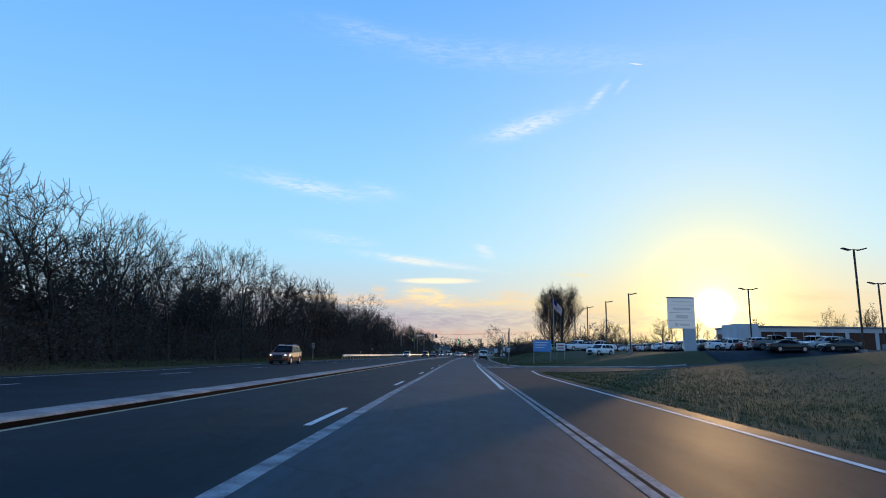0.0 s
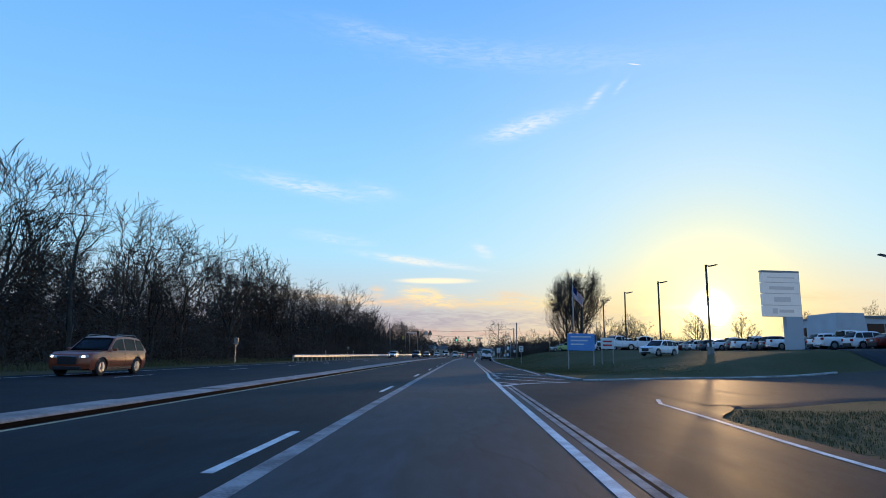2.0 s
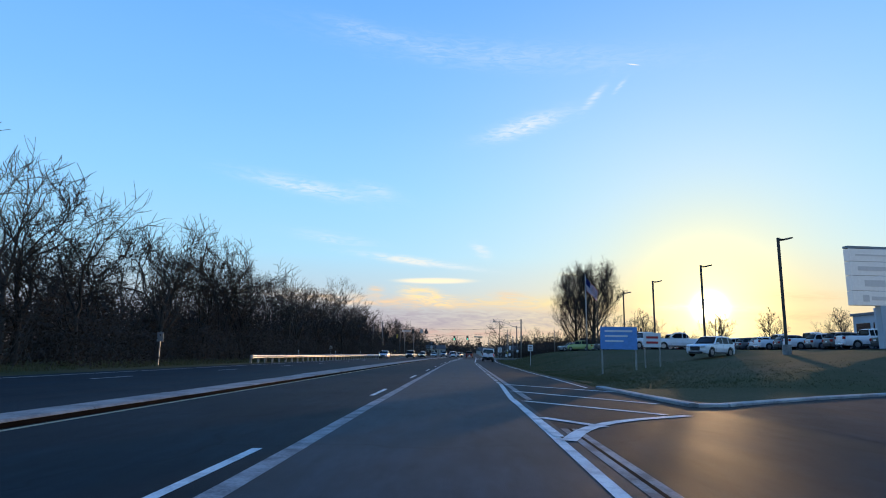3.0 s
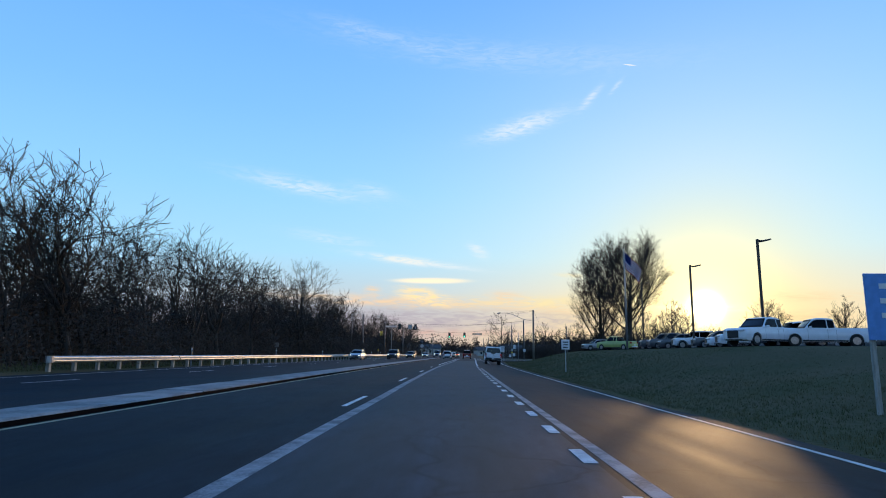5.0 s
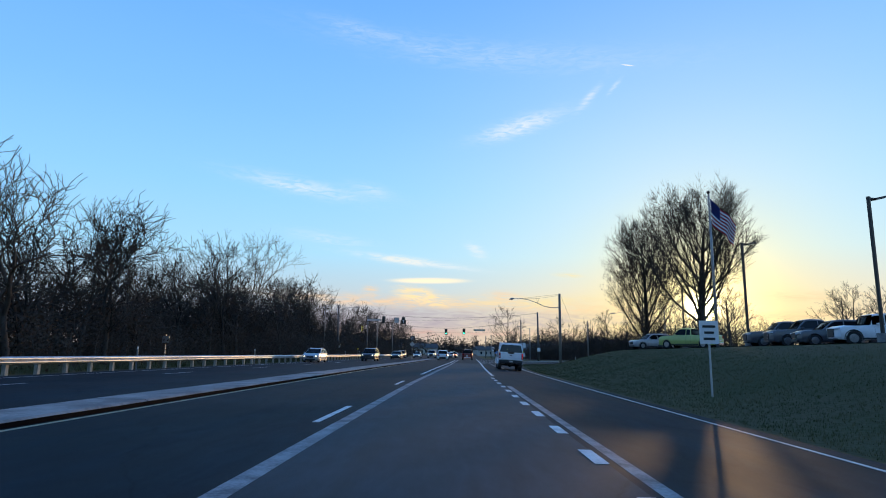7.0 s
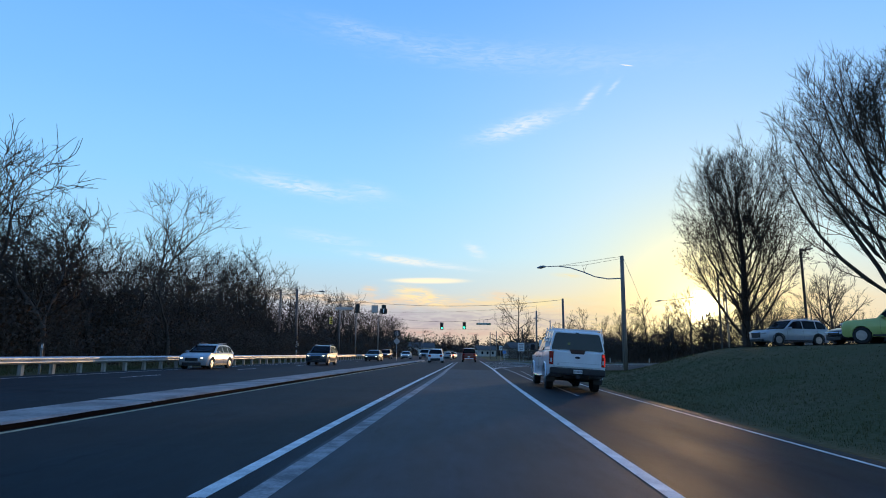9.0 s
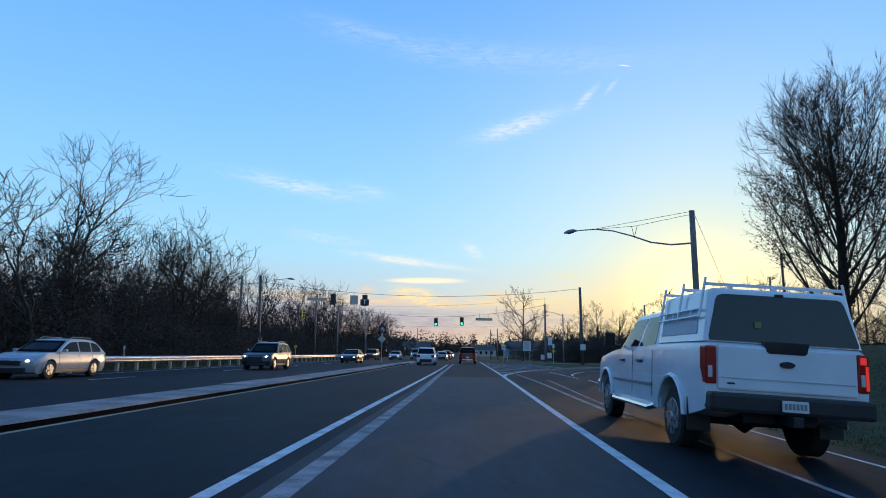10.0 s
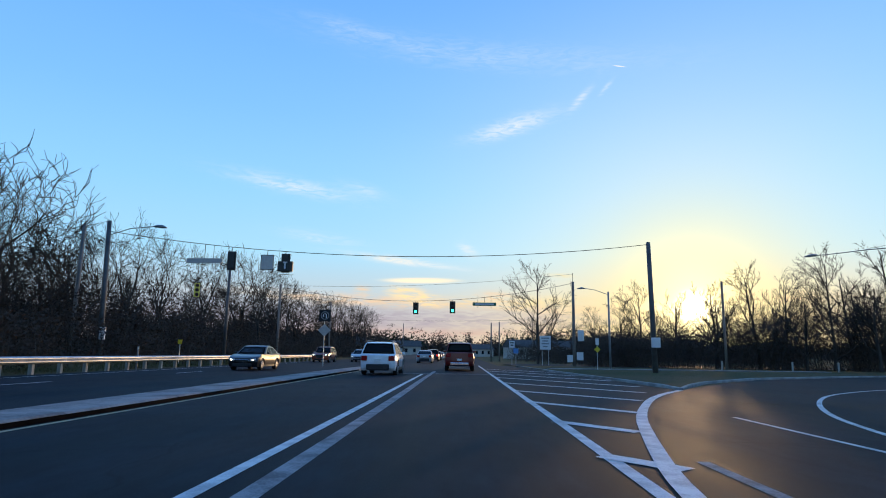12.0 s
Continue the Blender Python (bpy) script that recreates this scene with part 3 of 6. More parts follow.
# hatching before the driveway
for a, b in (((1.65, 52.6), (2.5, 51.3)), ((1.75, 56.5), (4.2, 53.5)), ((1.8, 60.5), (4.9, 56.2)), ((1.9, 64.6), (5.1, 60.7))):
    stripe([a, b], 0.2, PAINT, "diagonal white hatching stripe by the driveway", 0.008)
stripe([(1.6, 49.6), (2.1, 51.0), (3.0, 52.3), (4.6, 53.4)], 0.22, PAINT, "white gore line by the driveway", 0.011)
stripe([(1.55, 50.0), (1.5, 57), (1.75, 64.6)], 0.14, PAINT, "white gore line by the driveway", 0.011)
# hatching before the corner island
for a, b in (((3.98, 173.3), (4.62, 172.5)), ((4.1, 176.8), (5.1, 175.5)), ((4.2, 181.1), (6.1, 178.6)), ((4.35, 185.5), (7.2, 182.0)),
             ((4.5, 190.7), (8.4, 185.4)), ((4.65, 196.2), (9.4, 189.0)), ((4.8, 201.7), (9.7, 194.0)), ((5.0, 207.2), (9.5, 200.0)), ((5.15, 212.7), (9.3, 206.0))):
    stripe([a, b], 0.3, PAINT, "diagonal white hatching stripe before the island", 0.010)
stripe([(3.95, 169.0), (4.15, 171.4), (4.95, 174.6), (5.95, 178.2), (7.55, 182.4), (8.8, 184.9), (10.2, 187.1)], 0.2, PAINT, "curved white line of the turning roadway", 0.014)
stripe([(4.75 + 0.013 * (k - 156), k) for k in np.arange(150, 173.5, 1.0)], 0.14, PAINT_WORN, "faded curved guide line", 0.009)
stripe([(7.45, 168.0), (7.55, 172.5), (7.68, 178.0)], 0.1, PAINT, "thin white guide line in the turning roadway", 0.009)
stripe([(7.9, 171.5), (8.3, 173.8), (8.85, 175.7), (9.7, 178.2), (11.0, 180.8), (12.6, 183.4), (14.2, 185.5), (16.4, 187.6), (19, 189.6), (23.5, 191.4), (30, 193)], 0.12, PAINT, "white edge line of the turning roadway", 0.011)
stripe([(bend(199) - 6.0, 199.9), (bend(199) + 1.5, 200.6)], 0.4, PAINT_WORN, "worn white stop line at the signals", 0.006)

# ---------------------------------------------------------------- median and kerbs
med_l = lambda y: -7.12 - 0.5 * smooth(50, 88, y) + 0.3 * smooth(205, 214, y)
med_r = lambda y: -6.4 - 0.3 * smooth(205, 214, y)


def kerbed(name, left, right, y0, y1, top, label, category, step=3.0, gap=0.012, drop=0.2):
    """Raised concrete slabs end to end, each one a piece."""
    base = thing(name, 0, 0, 0, label, category, kind="structure")
    y, i = y0, 0
    rnd = random.Random(4)
    while y < y1 - 0.01:
        e = min(y + step, y1)
        bm = bmesh.new()
        vs = []
        dz = rnd.uniform(-0.012, 0.012)
        for yy in (y + gap, e - gap):
            a, b = bend(yy) + left(yy), bend(yy) + right(yy)
            for x, z in ((a, -drop), (a, top - 0.03 + dz), (a + 0.05, top + dz), (b - 0.05, top + dz), (b, top - 0.03 + dz), (b, -drop)):
                vs.append(bm.verts.new((x, yy, z)))
        for k in range(5):
            bm.faces.new((vs[k], vs[k + 1], vs[k + 7], vs[k + 6]))
        bm.faces.new(vs[:6][::-1]), bm.faces.new(vs[6:])
        part("slab", bm, CONCRETE, base)
        y = e
    return base


kerbed("median", med_l, med_r, -60, 214, 0.115, "low raised concrete median with worn joints", "median", 4.0)


# ---------------------------------------------------------------- trees
def branch(V, F, p, d, length, r, sides, segs, rnd, bendy=0.12, lift=0.0, tip=0.35):
    """One tapered limb; gives the points along it."""
    pts, base = [], len(V)
    d = d.normalized()
    for i in range(segs + 1):
        k = i / segs
        rr = r * (1 - (1 - tip) * k)
        a = d.orthogonal().normalized()
        b = d.cross(a)
        for j in range(sides):
            w = 2 * math.pi * j / sides
            V.append(p + (a * math.cos(w) + b * math.sin(w)) * rr)
        pts.append((p.copy(), d.copy(), rr))
        if i < segs:
            d = (d + Vector((rnd.gauss(0, bendy), rnd.gauss(0, bendy), rnd.gauss(0, bendy * 0.6) + lift / segs))).normalized()
            p = p + d * (length / segs)
    for i in range(segs):
        for j in range(sides):
            F.append((base + i * sides + j, base + i * sides + (j + 1) % sides, base + (i + 1) * sides + (j + 1) % sides, base + (i + 1) * sides + j))
    return pts


def around(d, angle, turn):
    a = d.orthogonal().normalized()
    b = d.cross(a)
    side = a * math.cos(turn) + b * math.sin(turn)
    return (d * math.cos(angle) + side * math.sin(angle)).normalized()


def grow(height, seed, first=0.35, limbs=9, spread=0.8, lift=0.5, levels=(5, 5, 3), radius=0.16, reach=0.5, lean=0.06, bendy=0.12, twig=0.015, shape=None, slim=0.64, stem_k=0.86):
    """Vertices and faces of a bare tree: (trunk) and (crown)."""
    rnd = random.Random(seed)
    TV, TF, CV, CF = [], [], [], []
    stem = branch(TV, TF, Vector((0, 0, -0.15)), Vector((rnd.gauss(0, lean), rnd.gauss(0, lean), 1)), height * stem_k, radius, 8, 9, rnd, 0.05, 0.05, 0.18)

    def shoot(p, d, length, r, level):
        segs = (5, 4, 3, 2)[min(level, 3)]
        sides = (6, 4, 3, 3)[min(level, 3)]
        if shape:
            for _ in range(6):
                e = p + d.normalized() * length + Vector((0, 0, lift * length * 0.25))
                if ((e.x ** 2 + e.y ** 2) / shape[1] ** 2 + ((e.z - shape[0]) / shape[2]) ** 2) > 1:
                    length *= 0.82
        pts = branch(CV, CF, p, d, length, r, sides, segs, rnd, bendy, lift * (1.0, 0.7, 0.5, 0.3)[min(level, 3)], 0.3)
        if level >= len(levels):
            return
        for k in range(levels[level]):
            f = (0.25 + 0.75 * (k + rnd.random()) / levels[level]) * segs
            i = min(int(f), segs)
            q, dd, rr = pts[i]
            shoot(q, around(dd, rnd.uniform(0.35, 0.85), rnd.uniform(0, 6.283)), length * rnd.uniform(0.38, 0.62), max(rr * slim, twig), level + 1)

    for k in range(limbs):
        h = first + (0.97 - first) * (k + rnd.random() * 0.7) / limbs
        i = min(int(h * 9), 9)
        q, dd, rr = stem[i]
        ln = height * reach * (1 - 0.62 * (h - first) / (1 - first)) * rnd.uniform(0.75, 1.15)
        shoot(q, around(dd, spread * rnd.uniform(0.7, 1.15), 2.4 * k + rnd.uniform(-0.5, 0.5)), ln, rr * slim, 0)
    return (TV, TF), (CV, CF)


def tree_proto(name, parts_, bark, label, category="tree", leaves=None):
    base = new(name)
    tagged(base, label, category)
    for part_name, (V, F) in zip(("trunk", "crown"), parts_):
        solid(part_name, [tuple(v) for v in V], F, bark, base, smooth=True)
    if leaves:
        solid("leaves", leaves[0], leaves[1], DEADLEAF, base)
    return base


def fork(height, seed, trunk=0.26, levels=6, splay=0.42, up=0.16, radius=0.15, crook=0.16, side=2, twig=0.013):
    """A bare forest tree that forks again and again into crooked rising limbs: (trunk) and (crown)."""
    rnd = random.Random(seed)
    TV, TF, CV, CF = [], [], [], []
    stem = branch(TV, TF, Vector((0, 0, -0.15)), Vector((rnd.gauss(0, 0.07), rnd.gauss(0, 0.07), 1)), height * trunk, radius, 8, 5, rnd, 0.05, 0.05, 0.72)

    def limb(p, d, length, r, level):
        segs, sides = (5, 5, 4, 3, 3, 2, 2)[level], (6, 5, 4, 3, 3, 3, 3)[level]
        pts = branch(CV, CF, p, d, length, r, sides, segs, rnd, crook * (1 + 0.3 * level), up, 0.62)
        if level >= levels - 1:
            return
        q, dd, rr = pts[-1]
        turn = rnd.uniform(0, 6.283)
        kids = 3 if rnd.random() < 0.4 else 2
        for k in range(kids):
            limb(q, around(dd, splay * rnd.uniform(0.35, 1.15), turn + 6.283 * k / kids + rnd.gauss(0, 0.3)), length * rnd.uniform(0.66, 0.9), max(rr * 0.8, twig), level + 1)
        for k in range(side):
            q, dd, rr = pts[rnd.randrange(1, segs)]
            limb(q, around(dd, rnd.uniform(0.5, 1.0), rnd.uniform(0, 6.283)), length * rnd.uniform(0.4, 0.65), max(rr * 0.5, twig), min(level + 2, levels - 1))

    q, d, r = stem[-1]
    n = 2 + (seed % 3 == 0)
    for k in range(n):
        limb(q, around(d, splay * rnd.uniform(0.4, 0.9), 6.283 * k / n + rnd.gauss(0, 0.4)), height * 0.235, r * 0.85, 0)
    for k in range(2):
        q, d, r = stem[rnd.randrange(2, 5)]
        limb(q, around(d, rnd.uniform(0.5, 0.9), rnd.uniform(0, 6.283)), height * 0.16, r * 0.5, 1)
    top = max(v.z for v in CV)
    k = height / top
    return ([v * k for v in TV], TF), ([v * k for v in CV], CF)


WOOD_LABEL = "bare grey-brown deciduous tree at the wood's edge"
protos = []
rw = random.Random(11)
for seed, h, trunk, splay, up, rad, crook in (
        (26, 12.6, 0.26, 0.42, 0.16, 0.19, 0.15), (28, 11.6, 0.2, 0.5, 0.14, 0.19, 0.19), (29, 13.2, 0.34, 0.38, 0.18, 0.21, 0.14), (31, 11.4, 0.16, 0.46, 0.2, 0.17, 0.17),
        (32, 13.0, 0.3, 0.34, 0.22, 0.18, 0.13), (36, 12.0, 0.22, 0.56, 0.12, 0.22, 0.19), (37, 11.6, 0.14, 0.4, 0.24, 0.16, 0.17), (41, 12.4, 0.28, 0.46, 0.15, 0.19, 0.2)):
    protos.append(tree_proto("tree", fork(h, seed, trunk, 5, splay, up, rad, crook, 3, 0.02), BARK, WOOD_LABEL))
leans = []
for src in protos:
    vs = src.children[1].data.vertices
    leans.append(math.atan2(sum(v.co.y for v in vs), sum(v.co.x for v in vs)))
spots = []
for row, (r0, r1, step) in enumerate(((-22.5, -26, 3.7), (-27, -33, 3.4), (-34, -42, 3.9), (-44, -58, 6.5))):
    y = -16.0 + row
    while y < 330 - row * 20:
        spots.append((bend(y) + rw.uniform(r0, r1), y + rw.uniform(-1.5, 1.5), row))
        y += step * rw.uniform(0.7, 1.3) * (1.0 if y < 215 else 1.5)
wood_n = 0
for x, y, row in spots:
    if abs(y - 185) < 5 and row < 2:
        continue
    kind = rw.randrange(8)
    src = protos[kind]
    turn = math.degrees(rw.uniform(0.5, 1.5) * math.pi - leans[kind]) if row == 0 else rw.uniform(0, 360)
    s = rw.uniform(0.86, 1.05) * (0.95 if y < 63 else 0.96 if 142 < y < 172 else 1.02 if 178 < y < 195 else 1.1 if 195 < y < 214 else 1.0)
    x -= 4.5 if 198 < y < 224 else 0.0
    m = pose(x, y, land(x, y), rw.uniform(-3, 3), rw.uniform(-3, 3), turn) @ Matrix.Diagonal((s, s, s, 1))
    ob = copy_thing(src, Matrix.Identity(4))
    ob.matrix_basis = m
    ob["group"] = "trees of the roadside wood"
for src in protos:
    src.matrix_basis = pose(bend(60) - 70 - 3 * protos.index(src), 60 + 9 * protos.index(src), 0)
    src["group"] = "trees of the roadside wood"

# tall pale tree standing out of the wood
pale = tree_proto("tree", fork(20.2, 71, 0.4, 5, 0.5, 0.1, 0.27, 0.1, 4, 0.022), BARK_PALE, "tall bare tree with pale mottled bark")
pale.children[1].data.materials[0] = BARK
pale.matrix_basis = pose(-29.8, 186.3, land(-29.8, 186.3), 0, 0.5, 40) @ Matrix.Diagonal((1.12, 1.12, 1, 1))

# taller tree leaning out over the wood's edge
tall = copy_thing(protos[5], Matrix.Identity(4))
tall.matrix_basis = pose(-24.2, 107.0, land(-24.2, 107.0), 0, 4, 130) @ Matrix.Diagonal((1.2, 1.2, 1.22, 1))
tall["group"] = "trees of the roadside wood"

edge_tree = copy_thing(protos[1], Matrix.Identity(4))
edge_tree.matrix_basis = pose(-25.0, 202.0, land(-25.0, 202.0), 0, -2, 60) @ Matrix.Diagonal((1.15, 1.15, 1.2, 1))
edge_tree["group"] = "trees of the roadside wood"

# two big clipped-looking trees on the car lot's edge: many steep limbs from a short trunk
def leafset(crown, count, seed, low, high, size):
    rnd = random.Random(seed)
    V, F = crown
    pick = [v for v in V if low < v.z < high]
    lv_, lf_ = [], []
    for k in range(count):
        c = rnd.choice(pick) + Vector((rnd.gauss(0, 0.15), rnd.gauss(0, 0.15), rnd.gauss(0, 0.15)))
        a = Vector((rnd.gauss(0, 1), rnd.gauss(0, 1), rnd.gauss(0, 1))).normalized()
        b = a.orthogonal().normalized()
        s = size * rnd.uniform(0.6, 1.3)
        n = len(lv_)
        lv_ += [tuple(c - a * s), tuple(c + b * s * 0.5), tuple(c + a * s), tuple(c - b * s * 0.5)]
        lf_.append((n, n + 1, n + 2, n + 3))
    return lv_, lf_


big = grow(18.6, 5, 0.24, 32, 0.9, 0.95, (8, 7, 5), 0.46, 0.62, 0.01, 0.08, 0.012, (11.0, 6.6, 7.6), 0.36, 0.66)
t_big = tree_proto("tree", big, BARK, "large bare tree with steep dense limbs on the lot's edge")
t_big.matrix_basis = pose(25.9, 158.3, land(25.9, 158.3), 0, 0, 30) @ Matrix.Diagonal((1.06, 1.06, 1.05, 1))
mid = grow(19.6, 8, 0.16, 32, 0.95, 0.9, (8, 7, 5), 0.4, 0.62, 0.01, 0.08, 0.012, (11.0, 6.2, 8.4), 0.36, 0.68)
t_mid = tree_proto("tree", mid, BARK, "bare tree with withered brown leaves on its lower limbs", leaves=leafset(mid[1], 9000, 3, 2.5, 11, 0.085))
t_mid.matrix_basis = pose(26.2, 176.5, land(26.2, 176.5), 0, 0, 200) @ Matrix.Diagonal((1.0, 1.0, 1.13, 1))

# smaller bare trees behind the lot, by the crossing and along the far road
small = [tree_proto("tree", grow(h, 40 + k, 0.2, 11, 0.95, 0.5, (5, 4, 3), 0.16, 0.52, 0.04), BARK, "bare spreading tree behind the car lot") for k, h in enumerate((9.0, 10.5, 8.0))]
rs = random.Random(3)
lot_trees = [(58, 178), (62, 190), (66, 171), (75, 186), (84, 176), (92, 190), (70, 205), (50, 204), (110, 180), (120, 195), (135, 170), (98, 150), (112, 140), (125, 128),
             (80, 122), (88, 110), (105, 118), (140, 150), (46, 196), (40, 203)]
for k, (x, y) in enumerate(lot_trees):
    ob = copy_thing(small[k % 3], Matrix.Identity(4))
    s = rs.uniform(0.85, 1.35)
    ob.matrix_basis = pose(x, y, land(x, y), 0, 0, rs.uniform(0, 360)) @ Matrix.Diagonal((s, s, s, 1))
    ob["group"] = "bare trees behind the lot"
wide = tree_proto("tree", fork(17.5, 65, 0.16, 6, 0.62, 0.1, 0.4, 0.14, 2, 0.03), BARK, "large spreading bare tree beyond the dealership")
for k, (x, y, s_) in enumerate(((143, 250, 1.15), (160, 262, 1.05), (129, 252, 0.7), (178, 250, 0.9))):
    ob = wide if k == 0 else copy_thing(wide, Matrix.Identity(4))
    ob.matrix_basis = pose(x, y, land(x, y), 0, 0, 75 * k) @ Matrix.Diagonal((s_, s_, s_, 1))
    ob["group"] = "bare trees beyond the dealership"
corner_trees = [(13.6, 241, 1.25), (17, 262, 1.0), (23, 252, 0.9), (21.5, 233, 0.75), (24.5, 231, 0.85), (27.5, 233, 0.95), (26, 240, 1.0), (30, 229, 1.0), (32.5, 234, 1.1), (35, 230, 1.1),
                (37.5, 226, 1.0), (39, 232, 1.2), (41.5, 228, 1.25), (44, 225, 1.2), (45.5, 231, 1.3), (48, 227, 1.35), (50, 222, 1.3), (53, 226, 1.35), (56, 230, 1.3), (24, 268, 0.9), (30, 258, 0.8), (60, 224, 1.2), (66, 222, 1.2)]
for k, (x, y, s) in enumerate(corner_trees):
    ob = copy_thing(small[(k + 1) % 3], Matrix.Identity(4))
    ob.matrix_basis = pose(x, y, land(x, y), rs.uniform(-5, 5), rs.uniform(-5, 5), rs.uniform(0, 360)) @ Matrix.Diagonal((s, s, s, 1))
    ob["label"], ob["group"] = "bare twiggy tree in the thicket by the crossing", "trees by the crossing"
for k, src in enumerate(small):
    src.matrix_basis = pose(150 + 6 * k, 200, land(150, 200))
    src["group"] = "bare trees behind the lot"


# ---------------------------------------------------------------- thickets
def thicket(name, places, seed, label, leaf=0.11, per=240, stems=9, mat=DEADLEAF):
    """Tangled undergrowth over a list of (x, y, height, width): thin stems and withered leaves."""
    rnd = random.Random(seed)
    V, F = [], []
    LV, LF = [], []
    for x, y, h, w in places:
        z = land(x, y)
        for k in range(stems):
            p = Vector((x + rnd.gauss(0, w * 0.5), y + rnd.gauss(0, w * 0.5), z - 0.1))
            pts = branch(V, F, p, Vector((rnd.gauss(0, 0.3), rnd.gauss(0, 0.3), 1)), h * rnd.uniform(0.7, 1.25), 0.02, 3, 3, rnd, 0.18, 0, 0.3)
            for q, d, rr in pts[1:]:
                for i in range(2):
                    branch(V, F, q, around(d, rnd.uniform(0.4, 0.9), rnd.uniform(0, 6.28)), h * rnd.uniform(0.15, 0.4), 0.009, 3, 2, rnd, 0.2, 0.1, 0.4)
        for k in range(per):
            hh = h * (1 - rnd.random() ** 1.4)
            ww = w * (0.95 - 0.5 * hh / h)
            c = Vector((x + rnd.gauss(0, ww * 0.6), y + rnd.gauss(0, ww * 0.6), z + hh * rnd.uniform(0.8, 1.05)))
            a = Vector((rnd.gauss(0, 1), rnd.gauss(0, 1), rnd.gauss(0, 1))).normalized()
            b = a.orthogonal().normalized()
            s = leaf * rnd.uniform(0.5, 1.5)
            n = len(LV)
            LV += [tuple(c - a * s), tuple(c + b * s * 0.6), tuple(c + a * s), tuple(c - b * s * 0.6)]
            LF.append((n, n + 1, n + 2, n + 3))
    n = len(V)
    me = bpy.data.meshes.new(name)
    me.from_pydata([tuple(v) for v in V] + LV, [], F + [tuple(i + n for i in f) for f in LF])
    me.materials.append(BARK), me.materials.append(mat)
    me.polygons.foreach_set("material_index", [0] * len(F) + [1] * len(LF))
    return tagged(new(name, me), label, "undergrowth", kind="stuff")


rb = random.Random(21)
places = []
for r0, r1, step, hh in ((-21.5, -24, 2.6, 3.0), (-24, -28, 2.8, 4.6), (-29, -36, 4.0, 5.6), (-37, -48, 6.0, 6.2)):
    y = -18
    while y < 300:
        places.append((bend(y) + rb.uniform(r0, r1), y, hh * rb.uniform(0.65, 1.2), rb.uniform(1.6, 2.6)))
        y += step * rb.uniform(0.7, 1.3)
thicket("undergrowth", places, 31, "dark tangled undergrowth and saplings below the wood", 0.085, 480, 9)
places = []
for r0, r1, step, hh in ((-26, -30, 2.4, 4.4), (-34, -40, 3.0, 4.8), (-42, -50, 4.0, 5.2)):
    y = -18
    while y < 320:
        places.append((bend(y) + rb.uniform(r0, r1), y, hh * rb.uniform(0.75, 1.15), rb.uniform(1.8, 2.6)))
        y += step * rb.uniform(0.7, 1.3)
thicket("undergrowth", places, 34, "dense brown thicket deep in the wood", 0.12, 680, 3)
places = []
for k in range(90):
    y = rb.uniform(150, 216)
    places.append((bend(y) + rb.uniform(-36, -26), y, rb.uniform(4.8, 7.4), rb.uniform(1.8, 2.4)))
thicket("undergrowth", places, 36, "tall twiggy saplings under the wood", 0.05, 420, 26)
places = []
for k in range(210):
    x = rb.uniform(18, 75)
    y = 227 + rb.uniform(0, 11) - 0.08 * max(0, x - 36)
    places.append((x, y, rb.uniform(2.2, 3.8) + 0.16 * max(0, min(x, 48) - 22), rb.uniform(1.2, 2.2)))
for k in range(40):
    x, y = rb.uniform(14, 30), rb.uniform(246, 300)
    places.append((x, y, rb.uniform(1.8, 3.2), 1.8))
thicket("undergrowth", places, 32, "brown winter thicket beside the side road", 0.085, 420, 8)
places = [(rb.uniform(44, 140), rb.uniform(182, 212), rb.uniform(1.5, 3.2), 2.2) for k in range(90)]
places = [p for p in places if p[1] > 196 + 0.1 * (p[0] - 44) or p[0] > 95 or p[1] < 186]
thicket("undergrowth", [p for p in places if p[1] < 190], 33, "brown thicket behind the car lot", 0.17, 200, 6)

# far woods and hills closing the road's end
def far_wood(name, count, xr, yr, h, seed, mat, label, leaf):
    rnd = random.Random(seed)
    V, F = [], []
    for k in range(count):
        x, y = rnd.uniform(*xr), rnd.uniform(*yr)
        if abs(x - bend(min(y, 1190))) < 20 and y < 540:
            x += 45 * (1 if x > bend(min(y, 1190)) else -1)
        z, hh = land(x, y), h * rnd.uniform(0.6, 1.3)
        for i in range(80):
            t = rnd.random() ** 1.5
            w = hh * (0.27 - 0.2 * t)
            c = Vector((x + max(-1.6, min(1.6, rnd.gauss(0, 1))) * w, y + rnd.gauss(0, w), z + hh * t))
            a = Vector((rnd.gauss(0, 1), rnd.gauss(0, 1), rnd.gauss(0, 1))).normalized()
            b = a.orthogonal().normalized()
            s = leaf * 0.72 * rnd.uniform(0.5, 1.4) * (1.25 - 0.8 * t)
            n = len(V)
            V += [tuple(c - a * s), tuple(c + b * s * 0.6), tuple(c + a * s), tuple(c - b * s * 0.6)]
            F.append((n, n + 1, n + 2, n + 3))
    ob = solid(name, V, F, mat)
    return tagged(ob, label, "distant woods", kind="stuff")


